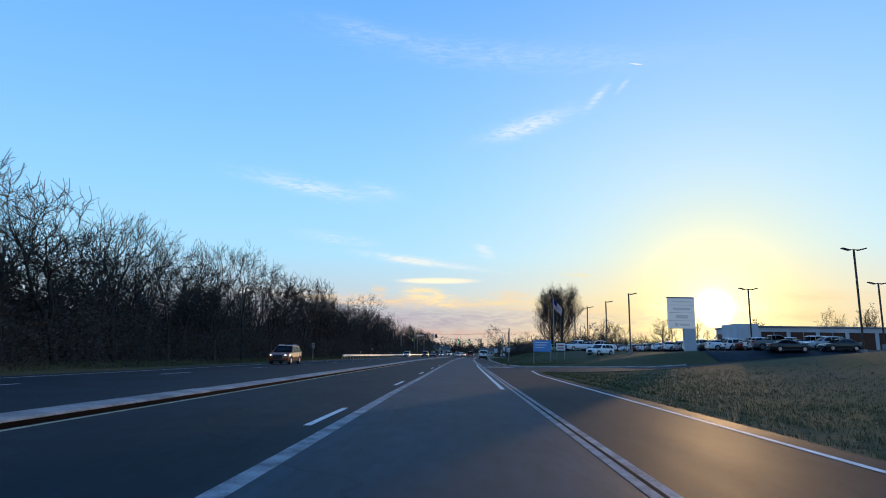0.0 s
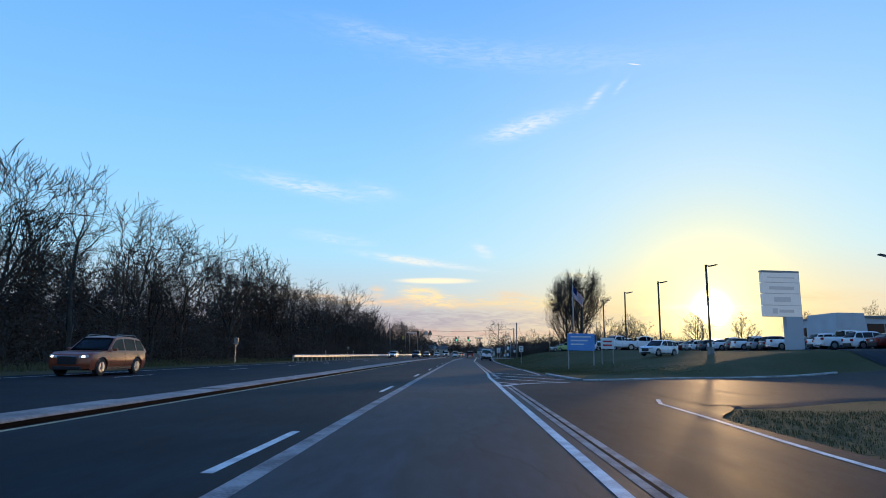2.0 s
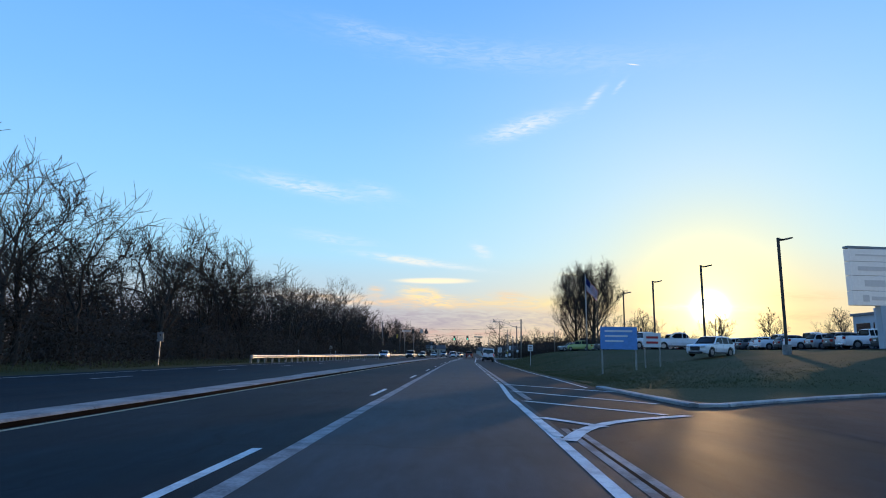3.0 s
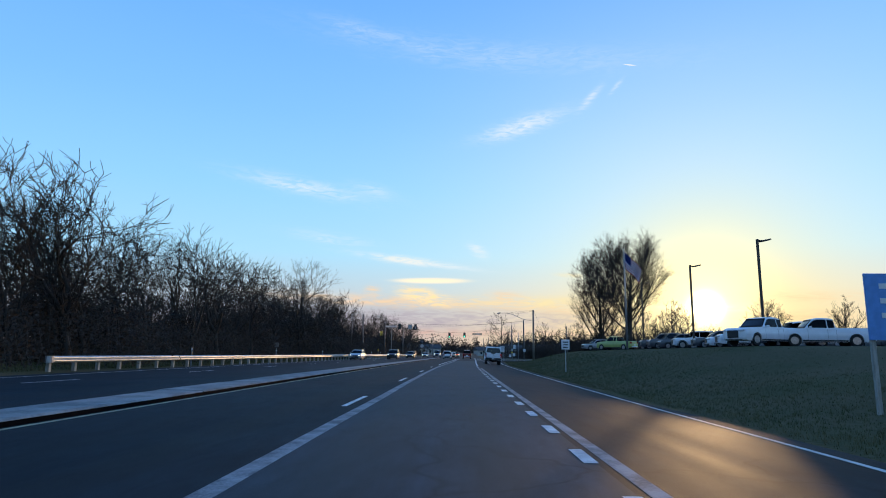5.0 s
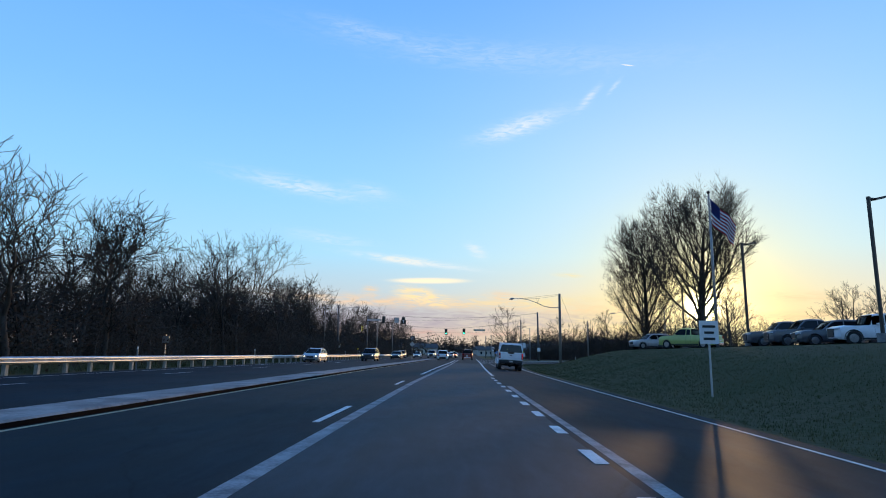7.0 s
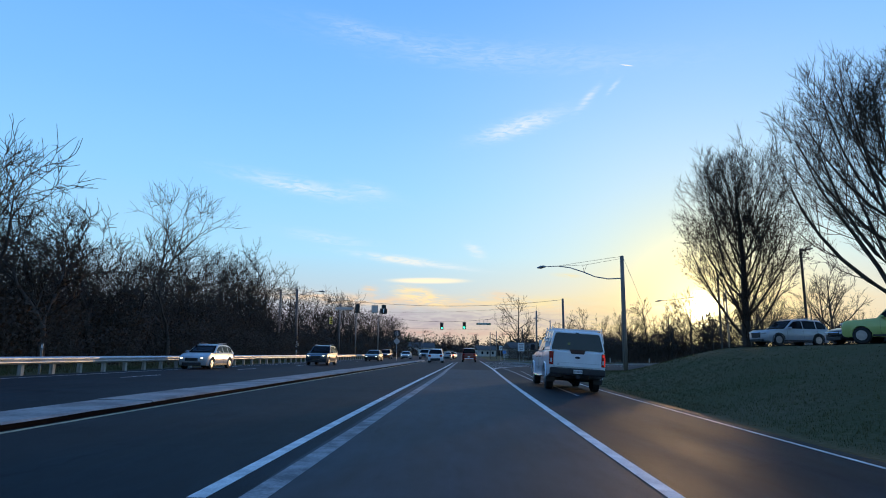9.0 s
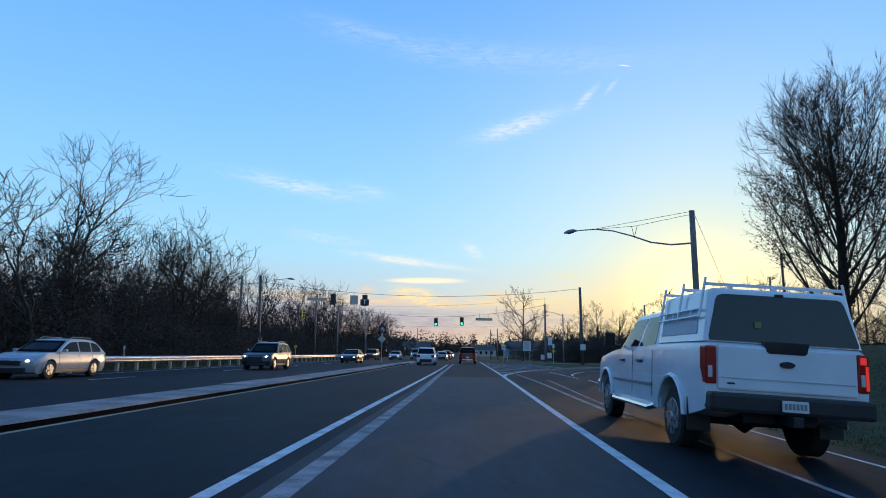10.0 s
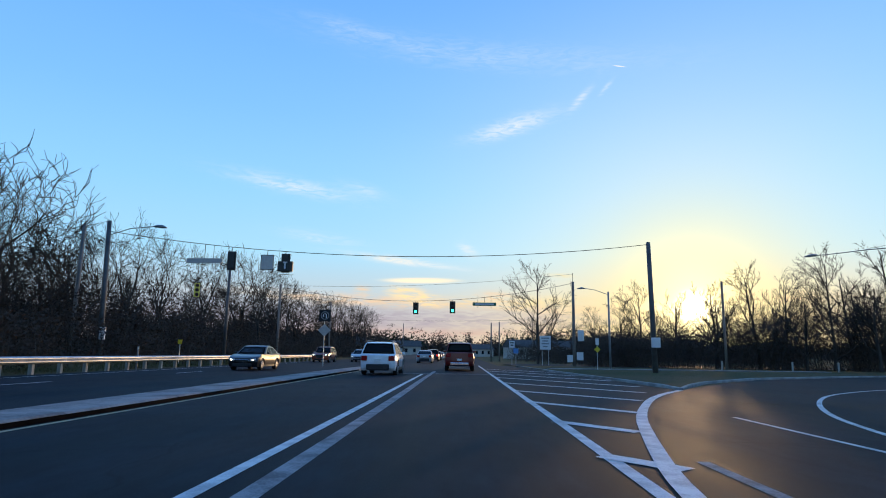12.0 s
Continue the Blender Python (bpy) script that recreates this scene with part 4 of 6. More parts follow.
far_wood("distant_woods", 240, (-90, 130), (545, 600), 13, 49, DEADLEAF, "dark leafless woods closing the road's end", 1.5)
far_wood("distant_woods", 18, (-45, 60), (470, 540), 15, 48, EVERGREEN, "dark evergreen trees on the skyline", 1.4)
far_wood("distant_woods", 260, (-60, 70), (275, 430), 5.5, 50, DEADLEAF, "dark scrub and trees along the far road", 0.8)
far_wood("distant_woods", 420, (-190, 260), (330, 620), 7, 51, DEADLEAF, "brown leafless woods on the rise beyond the crossing", 1.3)
far_wood("distant_woods", 500, (-420, 520), (620, 1050), 11, 52, DEADLEAF, "hazy brown woods along the skyline", 2.2)
far_wood("distant_woods", 160, (100, 420), (120, 420), 6.5, 53, DEADLEAF, "brown tree line behind the dealership", 1.1)


# ---------------------------------------------------------------- vehicles (each faces +y, origin on the ground under its middle)
def outline_body(bm, pts, half, bevel, soft, barrel=0.075, nose=0.07, sweep=0.2):
    """A body from its side outline: pts of (y, z), drawn across x; soft tells which corners get a rounded shoulder."""
    left = [bm.verts.new((-half, y, z)) for y, z in pts]
    right = [bm.verts.new((half, y, z)) for y, z in pts]
    fl = bm.faces.new(left)
    fr = bm.faces.new(right[::-1])
    n = len(pts)
    for i in range(n):
        bm.faces.new((left[(i + 1) % n], left[i], right[i], right[(i + 1) % n]))
    edges = []
    for f in (fl, fr):
        for e in f.edges:
            if all(soft(v.co.y, v.co.z) for v in e.verts):
                edges.append(e)
    bmesh.ops.bevel(bm, geom=edges, offset=bevel, segments=3, affect="EDGES", profile=0.6)
    # barrelled flanks that tuck in at the sill, the shoulder, the nose and the tail
    ys = [p[0] for p in pts]
    zs = [p[1] for p in pts]
    y0, y1, z0, z1 = min(ys), max(ys), min(zs), max(zs)
    zm, zh, ym, yh = z0 + 0.5 * (z1 - z0), (z1 - z0) / 2, (y0 + y1) / 2, (y1 - y0) / 2
    for k in (0.12, 0.24, 0.36, 0.5, 0.64, 0.76, 0.88):
        bmesh.ops.bisect_plane(bm, geom=bm.verts[:] + bm.edges[:] + bm.faces[:], plane_co=(0, 0, z0 + k * (z1 - z0)), plane_no=(0, 0, 1))
    for k in (-0.96, -0.88, -0.76, 0.72, 0.84, 0.93):
        bmesh.ops.bisect_plane(bm, geom=bm.verts[:] + bm.edges[:] + bm.faces[:], plane_co=(0, ym + k * yh, 0), plane_no=(0, 1, 0))
    for k in (-0.8, -0.5, 0.0, 0.5, 0.8):
        bmesh.ops.bisect_plane(bm, geom=bm.verts[:] + bm.edges[:] + bm.faces[:], plane_co=(k * half, 0, 0), plane_no=(1, 0, 0))
    for v in bm.verts:
        a, b = (v.co.z - zm) / zh, max(0.0, abs(v.co.y - ym) / yh - 0.66) / 0.34
        fx = abs(v.co.x) / half
        v.co.x *= 1 - barrel * abs(a) ** 1.7 - nose * b ** 2.2
        v.co.y -= (sweep * b * fx ** 2.5) * (1 if v.co.y > ym else -0.7)
    bmesh.ops.triangulate(bm, faces=[f for f in bm.faces if len(f.verts) > 4])
    bmesh.ops.recalc_face_normals(bm, faces=bm.faces)
    for f in bm.faces:
        f.smooth = True
    for e in bm.edges:
        if len(e.link_faces) == 2 and e.calc_face_angle(0) > 0.6:
            e.smooth = False


def arch(y, r, cl, wheel_z):
    """Points of a wheel arch, from front to rear."""
    a0 = math.asin(max(-1, min(1, (cl - wheel_z) / r)))
    return [(y + r * math.cos(a), wheel_z + r * math.sin(a)) for a in np.linspace(a0, math.pi - a0, 9)]


def slab(quad, thick=0.012, inset=0.0):
    """A thin plate on four corners, pushed out along its normal."""
    q = [Vector(c) for c in quad]
    n = (q[1] - q[0]).cross(q[2] - q[1]).normalized()
    mid = sum(q, Vector()) / 4
    q = [c + (mid - c).normalized() * inset for c in q]
    bm = bmesh.new()
    a = [bm.verts.new(c - n * 0.02) for c in q]
    b = [bm.verts.new(c + n * thick) for c in q]
    bm.faces.new(a[::-1]), bm.faces.new(b)
    for i in range(4):
        bm.faces.new((a[i], a[(i + 1) % 4], b[(i + 1) % 4], b[i]))
    return bm


def wheel(parent, x, y, r, width, spokes=5, rim_mat=None):
    s = 1 if x > 0 else -1
    bm = bmesh.new()
    w = width / 2
    prof = [(-w, r * 0.62), (-w, r * 0.9), (-w * 0.8, r), (w * 0.8, r), (w, r * 0.9), (w, r * 0.62)]
    add_tube(bm, [(x + a, y, r) for a, b in prof], [b for a, b in prof], 24)
    ty = part("tyre", bm, RUBBER, parent, smooth=False)
    bm = bmesh.new()
    f = x + s * (w + 0.004)
    add_tube(bm, [(f - s * 0.06, y, r), (f - s * 0.012, y, r), (f, y, r)], [r * 0.5, r * 0.64, r * 0.6], 20)
    for k in range(spokes):
        m = Matrix.Translation((0, y, r)) @ Matrix.Rotation(2 * math.pi * k / spokes, 4, "X")
        add_box(bm, min(f, f + s * 0.018), max(f, f + s * 0.018), -0.045, 0.045, 0.04, r * 0.58, 0, m)
    add_tube(bm, [(f, y, r), (f + s * 0.03, y, r)], [r * 0.2, r * 0.16], 12)
    part("rim", bm, rim_mat or ALLOY, ty)
    return ty


KINDS = {
    # length, width, height, belt, hood front, rear deck, cabin base rear, front, roof rear, front, wheel r, front axle, rear axle, clearance
    "sedan": (4.75, 1.82, 1.45, 0.93, 0.74, 0.99, -2.0, 1.15, -0.95, 0.1, 0.33, 1.42, -1.36, 0.2),
    "wagon": (4.5, 1.8, 1.5, 0.95, 0.78, 0.98, -2.16, 1.2, -1.5, 0.15, 0.33, 1.36, -1.3, 0.2),
    "suv": (4.65, 1.87, 1.68, 1.02, 0.92, 1.04, -2.25, 1.12, -1.72, 0.2, 0.36, 1.4, -1.35, 0.24),
    "offroad": (4.4, 1.88, 1.85, 1.15, 1.08, 1.15, -2.1, 0.55, -2.0, 0.3, 0.41, 1.35, -1.5, 0.32),
    "pickup": (5.8, 1.98, 1.9, 1.2, 1.08, 1.22, -0.75, 1.35, -0.62, 0.6, 0.4, 1.85, -1.8, 0.32),
}


def soften(bm, angle=0.6):
    bmesh.ops.recalc_face_normals(bm, faces=bm.faces)
    for f in bm.faces:
        f.smooth = True
    for e in bm.edges:
        if len(e.link_faces) == 2 and e.calc_face_angle(0) > angle:
            e.smooth = False


def car(kind, paint, x, y, turn, label, category, lit=False, brake=False, name=None, z=0.0, rack=False):
    L, W, H, belt, hood, deck, cr, cf, rr, rf, wr, fa, ra, cl = KINDS[kind]
    base = thing(name or category.replace(" ", "_"), x, y, z, label, category, turn)
    h = W / 2
    bm = bmesh.new()
    wa = wr * 1.15
    pts = [(-L / 2 + 0.12, cl), (-L / 2 + 0.02, cl + 0.12), (-L / 2, 0.62), (-L / 2 + 0.04, deck - 0.06), (-L / 2 + 0.12, deck)]
    if kind == "pickup":
        pts += [(cr - 0.05, deck), (cr - 0.02, belt)]
    else:
        pts += [(cr, belt + 0.02)]
    pts += [(cf, belt), (cf + 0.35, belt - 0.03), (L / 2 - 0.3, hood + 0.05), (L / 2 - 0.1, hood - 0.04), (L / 2 - 0.02, hood - 0.2), (L / 2, 0.5), (L / 2 - 0.06, cl + 0.05), (L / 2 - 0.2, cl)]
    z0, z1 = cl, max(p[1] for p in pts)
    pts += arch(fa, wa, cl, wr) + arch(ra, wa, cl, wr)
    outline_body(bm, pts, h, 0.07, lambda yy, zz: zz > belt - 0.5 and not any((yy - a) ** 2 + (zz - wr) ** 2 < (wa + 0.03) ** 2 for a in (fa, ra)))
    flank = lambda zz: h * (1 - 0.075 * abs((zz - (z0 + z1) / 2) / ((z1 - z0) / 2)) ** 1.7)
    # greenhouse: a rounded roofline drawn across, leaning in towards the roof
    lean = 0.2 if kind != "offroad" else 0.07
    mix = lambda a, b, k: (a[0] + (b[0] - a[0]) * k, a[1] + (b[1] - a[1]) * k)
    rb, rt, rm, ft, fb = (cr, belt - 0.04), (rr, H - 0.05), ((rr + rf) / 2 + 0.1, H + 0.015), (rf, H - 0.03), (cf, belt - 0.04)
    line = [rb, mix(rb, rt, 0.82), rt, rm, ft, mix(fb, ft, 0.8), fb]
    for _ in range(2):
        nxt = [line[0]]
        for a, b in zip(line, line[1:]):
            nxt += [mix(a, b, 0.25), mix(a, b, 0.75)]
        line = nxt + [line[-1]]
    ly, lz = [p[0] for p in line], [p[1] for p in line]
    top = max(range(len(line)), key=lambda i: lz[i])
    roof = lambda yy: float(np.interp(yy, ly, lz))
    half_at = lambda zz: h - 0.045 - lean * (zz - belt) / (H - belt)
    mid, span = (cr + cf) / 2, (cf - cr) / 2
    bow = lambda yy, k: yy - (0.16 if yy > mid else 0.1) * ((yy - mid) / span) * abs((yy - mid) / span) * k * k
    cols = (-1, -0.93, -0.6, 0, 0.6, 0.93, 1)
    cab = bmesh.new()
    grid = []
    for yy, zz in line:
        t = min(1.0, max(0.0, (zz - belt) / (H - belt)))
        row = []
        for k in cols:
            zk = zz - t * (0.045 if abs(k) == 1 else 0.02 * k * k)
            row.append(cab.verts.new((half_at(zk) * k, bow(yy, k), zk)))
        grid.append(row)
    for r0, r1 in zip(grid, grid[1:]):
        for i in range(len(cols) - 1):
            cab.faces.new((r0[i], r0[i + 1], r1[i + 1], r1[i]))
    for i in (0, -1):
        f = cab.faces.new([r[i] for r in grid])
        bmesh.ops.triangulate(cab, faces=[f])
    soften(cab)
    tmp = bpy.data.meshes.new("cab")
    cab.to_mesh(tmp)
    cab.free()
    bm.from_mesh(tmp)
    bpy.data.meshes.remove(tmp)
    body = part("body", bm, paint, base)
    # side glass between the pillars, following the roofline
    sill = belt + 0.03
    free = [yy for yy in np.linspace(cr, cf, 120) if roof(yy) - 0.17 > sill]
    lo_y, hi_y = free[0] + 0.1, free[-1] - 0.08
    pillar = 0.02 if kind != "pickup" else 0.2
    cuts = [lo_y, lo_y + (hi_y - lo_y) * 0.26, pillar - 0.35, hi_y] if kind in ("suv", "wagon", "offroad") else [lo_y, pillar - 0.35, hi_y]
    for s in (-1, 1):
        for k, (a, b) in enumerate(zip(cuts, cuts[1:])):
            g = bmesh.new()
            low, high = [], []
            for yy in np.linspace(a + 0.03, b - 0.03, 9):
                zt = max(sill + 0.012, roof(yy) - 0.125)
                low.append(g.verts.new((s * (half_at(sill) + 0.004), yy, sill)))
                high.append(g.verts.new((s * (half_at(zt) + 0.004), yy, zt)))
            for i in range(8):
                g.faces.new((low[i], low[i + 1], high[i + 1], high[i]) if s > 0 else (low[i + 1], low[i], high[i], high[i + 1]))
            bmesh.ops.solidify(g, geom=g.faces[:], thickness=0.02)
            part("side_window", g, GLASS, body)
        mx = (h + 0.07) * s
        part("mirror", box(mx - 0.09, mx + 0.09, cf - 0.52, cf - 0.4, belt + 0.01, belt + 0.13, 0.035), paint, base)
        for yy in [pillar - 0.35, cf - 0.32] + ([lo_y + (hi_y - lo_y) * 0.24] if kind != "pickup" else [cr + 0.1]):
            low_z = cl + 0.14 if all(abs(yy - q) > wa + 0.05 for q in (fa, ra)) else wr + wa + 0.02
            part("door_seam", tube([(s * (flank(zz) - 0.001), yy, zz) for zz in np.linspace(low_z, belt - 0.07, 6)], 0.006, 4), PLASTIC, body)
        for yy in (pillar - 0.22, cf - 0.5 - (hi_y - lo_y) * 0.62):
            part("door_handle", box(s * flank(belt - 0.13) - 0.015, s * flank(belt - 0.13) + 0.015, yy - 0.22, yy - 0.04, belt - 0.145, belt - 0.115, 0.01), paint, body)
        part("sill_trim", box(s * (flank(cl + 0.08) - 0.02) - 0.03, s * (flank(cl + 0.08) - 0.02) + 0.03, ra + wa, fa - wa, cl + 0.02, cl + 0.14, 0.015), PLASTIC, body)
        for ax in (fa, ra):
            part("wheel_arch", tube([(s * (flank(zz) - 0.004), yy, zz) for yy, zz in arch(ax, wa + 0.01, cl + 0.02, wr)], 0.022, 5), PLASTIC if kind in ("suv", "offroad") else paint, body)
    # windscreen and rear glass
    for nm, yy_, zz_, out in (("windscreen", ly[top:][::-1], lz[top:][::-1], 1), ("rear_glass", ly[:top + 1], lz[:top + 1], -1)):
        g = bmesh.new()
        rows = []
        for zz in np.linspace(belt + (0.02 if out > 0 else 0.05), H - 0.1, 5):
            yc = float(np.interp(zz, zz_, yy_)) + out * 0.008
            rows.append([g.verts.new((half_at(zz) * k, bow(yc, k), zz)) for k in (-0.92, -0.75, -0.4, 0, 0.4, 0.75, 0.92)])
        for r0, r1 in zip(rows, rows[1:]):
            for i in range(6):
                q = (r0[i], r0[i + 1], r1[i + 1], r1[i])
                g.faces.new(q if out < 0 else q[::-1])
        for f in g.faces:
            f.smooth = True
        bmesh.ops.solidify(g, geom=g.faces[:], thickness=0.02)
        part(nm, g, GLASS, body)
    for wx in (-h + 0.13, h - 0.13):
        for wy in (fa, ra):
            wheel(base, wx, wy, wr, 0.22)
    tl = LAMP_RED_LIT if brake else LAMP_RED
    for s in (-1, 1):
        m = Matrix.Translation((s * 0.66 * h, L / 2 - 0.125, hood - 0.13)) @ Matrix.Rotation(-s * 0.33, 4, "Z") @ Matrix.Rotation(s * 0.12, 4, "Y").inverted()
        g = bmesh.new()
        add_box(g, -0.17, 0.17, -0.1, 0.075, -0.055, 0.055, 0.03, m)
        hl = part("headlamp", g, LAMP_WHITE, base)
        if lit:
            g = bmesh.new()
            add_box(g, -0.06, 0.06, 0.06, 0.085, -0.04, 0.035, 0.012, m)
            part("lit_lens", g, HEAD_LIT, hl)
        m = Matrix.Translation((s * 0.73 * h, -L / 2 + 0.085, deck - 0.2)) @ Matrix.Rotation(s * 0.26, 4, "Z")
        g = bmesh.new()
        add_box(g, -0.15, 0.15, -0.055, 0.1, -0.12, 0.12, 0.03, m)
        part("tail_lamp", g, tl, base)
    gz0, gz1, gw_ = 0.48, hood - 0.12, 0.42 * h
    gr = part("grille", box(-gw_, gw_, L / 2 - 0.12, L / 2 + 0.005, gz0, gz1, 0.03), PLASTIC, base)
    part("grille_surround", tube([(a, L / 2 - 0.005, b) for a, b in ((-gw_ * 0.8, gz0), (gw_ * 0.8, gz0), (gw_ * 1.03, gz1 - 0.05), (gw_ * 0.95, gz1), (-gw_ * 0.95, gz1), (-gw_ * 1.03, gz1 - 0.05), (-gw_ * 0.8, gz0))], 0.012, 5), CHROME, gr)
    part("lower_grille", box(-0.6 * h, 0.6 * h, L / 2 - 0.2, L / 2 - 0.005, cl + 0.02, 0.4, 0.03), PLASTIC, base)
    part("rear_bumper", box(-0.62 * h, 0.62 * h, -L / 2 - 0.015, -L / 2 + 0.25, cl + 0.02, 0.56, 0.05), PLASTIC if kind != "pickup" else CHROME, base)
    part("number_plate", box(-0.16, 0.16, -L / 2 - 0.03, -L / 2 - 0.005, 0.66, 0.8, 0.0), SIGN_WHITE, base)
    if rack:
        rx = half_at(H) - 0.05
        for s in (-1, 1):
            part("roof_rail", tube([(s * rx, rr + 0.1, roof(rr + 0.1) - 0.03), (s * rx, rr + 0.22, H + 0.03), (s * rx, rf - 0.3, H + 0.045), (s * rx, rf - 0.15, H - 0.02)], 0.018, 6), STEEL_GREY, base)
    if kind == "pickup":
        part("bed", box(-h + 0.12, h - 0.12, -L / 2 + 0.14, cr - 0.08, deck - 0.02, deck + 0.012, 0), PLASTIC, base)
    return base


def paint_of(name, colour, metal=0.1, rough=0.3):
    return material(name, colour, rough, metal, vary=0.12, scale=1.5, grain=300, coat=0.5, spec=0.4)


P_WHITE = paint_of("paint_white", (0.84, 0.85, 0.87), 0.0, 0.22)
P_SILVER = paint_of("paint_silver", (0.42, 0.43, 0.45), 0.2)
P_BLACK = paint_of("paint_black", (0.015, 0.015, 0.017), 0.1)
P_GREY = paint_of("paint_grey", (0.1, 0.105, 0.115), 0.1)
P_RED = paint_of("paint_dark_red", (0.16, 0.012, 0.011), 0.1)
P_BRONZE = paint_of("paint_copper_brown", (0.33, 0.075, 0.034), 0.08)
P_BLUE = paint_of("paint_blue_grey", (0.024, 0.042, 0.058), 0.1)
P_LIME = paint_of("paint_lime", (0.45, 0.52, 0.16), 0.0)


# white crew-cab work truck with a fibreglass cap and ladder rack
def work_truck(x, y, z, turn):
    t = thing("pickup_truck", x, y, z, "white crew-cab pickup with a fibreglass bed cap and ladder rack", "pickup truck", turn)
    h, L = 1.0, 6.35
    wr, fa, ra, cl = 0.41, 2.2, -1.88, 0.48
    bm = bmesh.new()
    pts = [(-3.05, 0.62), (-3.08, 0.9), (-3.08, 1.40), (-3.0, 1.44), (-1.12, 1.44), (-1.1, 1.36), (1.35, 1.36), (1.75, 1.33), (2.85, 1.22), (3.0, 1.1), (3.05, 0.75), (3.0, 0.55), (2.85, cl)]
    pts += arch(fa, 0.52, cl, wr + 0.02) + arch(ra, 0.52, cl, wr + 0.02) + [(-2.9, 0.58)]
    outline_body(bm, pts, h, 0.06, lambda yy, zz: zz > 1.0, 0.03, 0.03, 0.0)
    # crew cab
    cab = bmesh.new()
    lo = [(-h + 0.04, -1.05, 1.3), (h - 0.04, -1.05, 1.3), (h - 0.04, 1.45, 1.3), (-h + 0.04, 1.45, 1.3)]
    hi = [(-h + 0.2, -0.95, 1.98), (h - 0.2, -0.95, 1.98), (h - 0.22, 0.6, 1.98), (-h + 0.22, 0.6, 1.98)]
    vs = [cab.verts.new(p) for p in lo + hi]
    for f in ((0, 3, 2, 1), (4, 5, 6, 7), (0, 1, 5, 4), (1, 2, 6, 5), (2, 3, 7, 6), (3, 0, 4, 7)):
        cab.faces.new([vs[i] for i in f])
    bmesh.ops.bevel(cab, geom=[e for e in cab.edges if max(v.co.z for v in e.verts) > 1.9], offset=0.09, segments=3, affect="EDGES", profile=0.6)
    tmp = bpy.data.meshes.new("cab")
    cab.to_mesh(tmp), cab.free()
    bm.from_mesh(tmp)
    bpy.data.meshes.remove(tmp)
    body = part("body", bm, P_WHITE, t)
    lerp = lambda a, b, k: tuple(a[i] + (b[i] - a[i]) * k for i in range(3))
    for s, (i, j) in ((0, (0, 3)), (1, (1, 2))):
        for a, b in ((0.05, 0.43), (0.48, 0.93)):
            q = [lerp(lerp(lo[i], lo[j], a), lerp(hi[i], hi[j], a), 0.16), lerp(lerp(lo[i], lo[j], b), lerp(hi[i], hi[j], b), 0.16),
                 lerp(lerp(lo[i], lo[j], b), lerp(hi[i], hi[j], b), 0.86), lerp(lerp(lo[i], lo[j], a), lerp(hi[i], hi[j], a), 0.86)]
            part("side_window", slab(q[::-1] if s == 0 else q, 0.006), GLASS, body)
        sx = -1 if s == 0 else 1
        for yy in (-0.28, 0.86):
            part("door_handle", box(sx * (h + 0.02) - 0.02, sx * (h + 0.02) + 0.02, yy - 0.13, yy + 0.13, 1.14, 1.18, 0.012), PLASTIC, t)
        mir = part("mirror", box(sx * 1.17 - 0.1, sx * 1.17 + 0.1, 1.18, 1.28, 1.4, 1.68, 0.04), PLASTIC, t, "tall black tow mirror")
        part("mirror_glass", box(sx * 1.17 - 0.08, sx * 1.17 + 0.08, 1.168, 1.185, 1.43, 1.65, 0), GLASS, mir)
        part("mirror_arm", tube([(sx * 0.95, 1.25, 1.42), (sx * 1.15, 1.24, 1.45)], 0.03, 8), PLASTIC, t)
        part("running_board", tube([(sx * 0.98, -1.1, 0.5), (sx * 1.04, -0.95, 0.45), (sx * 1.04, 1.35, 0.45), (sx * 0.98, 1.5, 0.5)], 0.045, 8), CHROME, t, "polished tubular side step")
        part("door_seam", box(sx * (h + 0.001) - 0.003, sx * (h + 0.001) + 0.003, 0.2, 0.215, 0.62, 1.34, 0), PLASTIC, body)
        part("door_seam", box(sx * (h + 0.001) - 0.003, sx * (h + 0.001) + 0.003, -0.98, -0.965, 0.62, 1.34, 0), PLASTIC, body)
        part("body_moulding", box(sx * (h + 0.004) - 0.012, sx * (h + 0.004) + 0.012, -0.94, 1.6, 0.78, 0.83, 0.006), STEEL_GREY, body, "grey side moulding")
        part("mud_flap", box(sx * 0.84 - 0.15, sx * 0.84 + 0.15, -2.5, -2.48, 0.3, 0.72, 0), PLASTIC, t)
        a, b = sorted((sx * 0.84, sx * 0.975))
        lamp = part("tail_lamp", box(a, b, -3.1, -2.9, 0.92, 1.38, 0.02), LAMP_RED, t, "tall red tail lamp")
        if sx > 0:
            part("lit_segment", box(a + 0.03, b - 0.03, -3.106, -3.09, 1.26, 1.345, 0.006), LAMP_RED_LIT, lamp)
            part("lit_segment", box(b - 0.045, b - 0.008, -3.106, -3.09, 0.95, 1.245, 0.006), LAMP_RED_LIT, lamp)
        part("reversing_lens", box(a + 0.03, b - 0.055, -3.11, -3.09, 1.0, 1.14, 0.0), LAMP_WHITE, lamp)
        a, b = sorted((sx * 0.55, sx * 0.96))
        part("headlamp", box(a, b, 2.85, 3.06, 0.9, 1.12, 0.03), LAMP_WHITE, t)
        for ax in (fa, ra):
            part("wheel_arch_trim", tube([(sx * (h + 0.012), yy, zz) for yy, zz in arch(ax, 0.55, cl, wr + 0.02)], 0.03, 6), P_WHITE, body)
        for ax in (fa, ra):
            wheel(t, sx * 0.84, ax, wr, 0.27, 8)
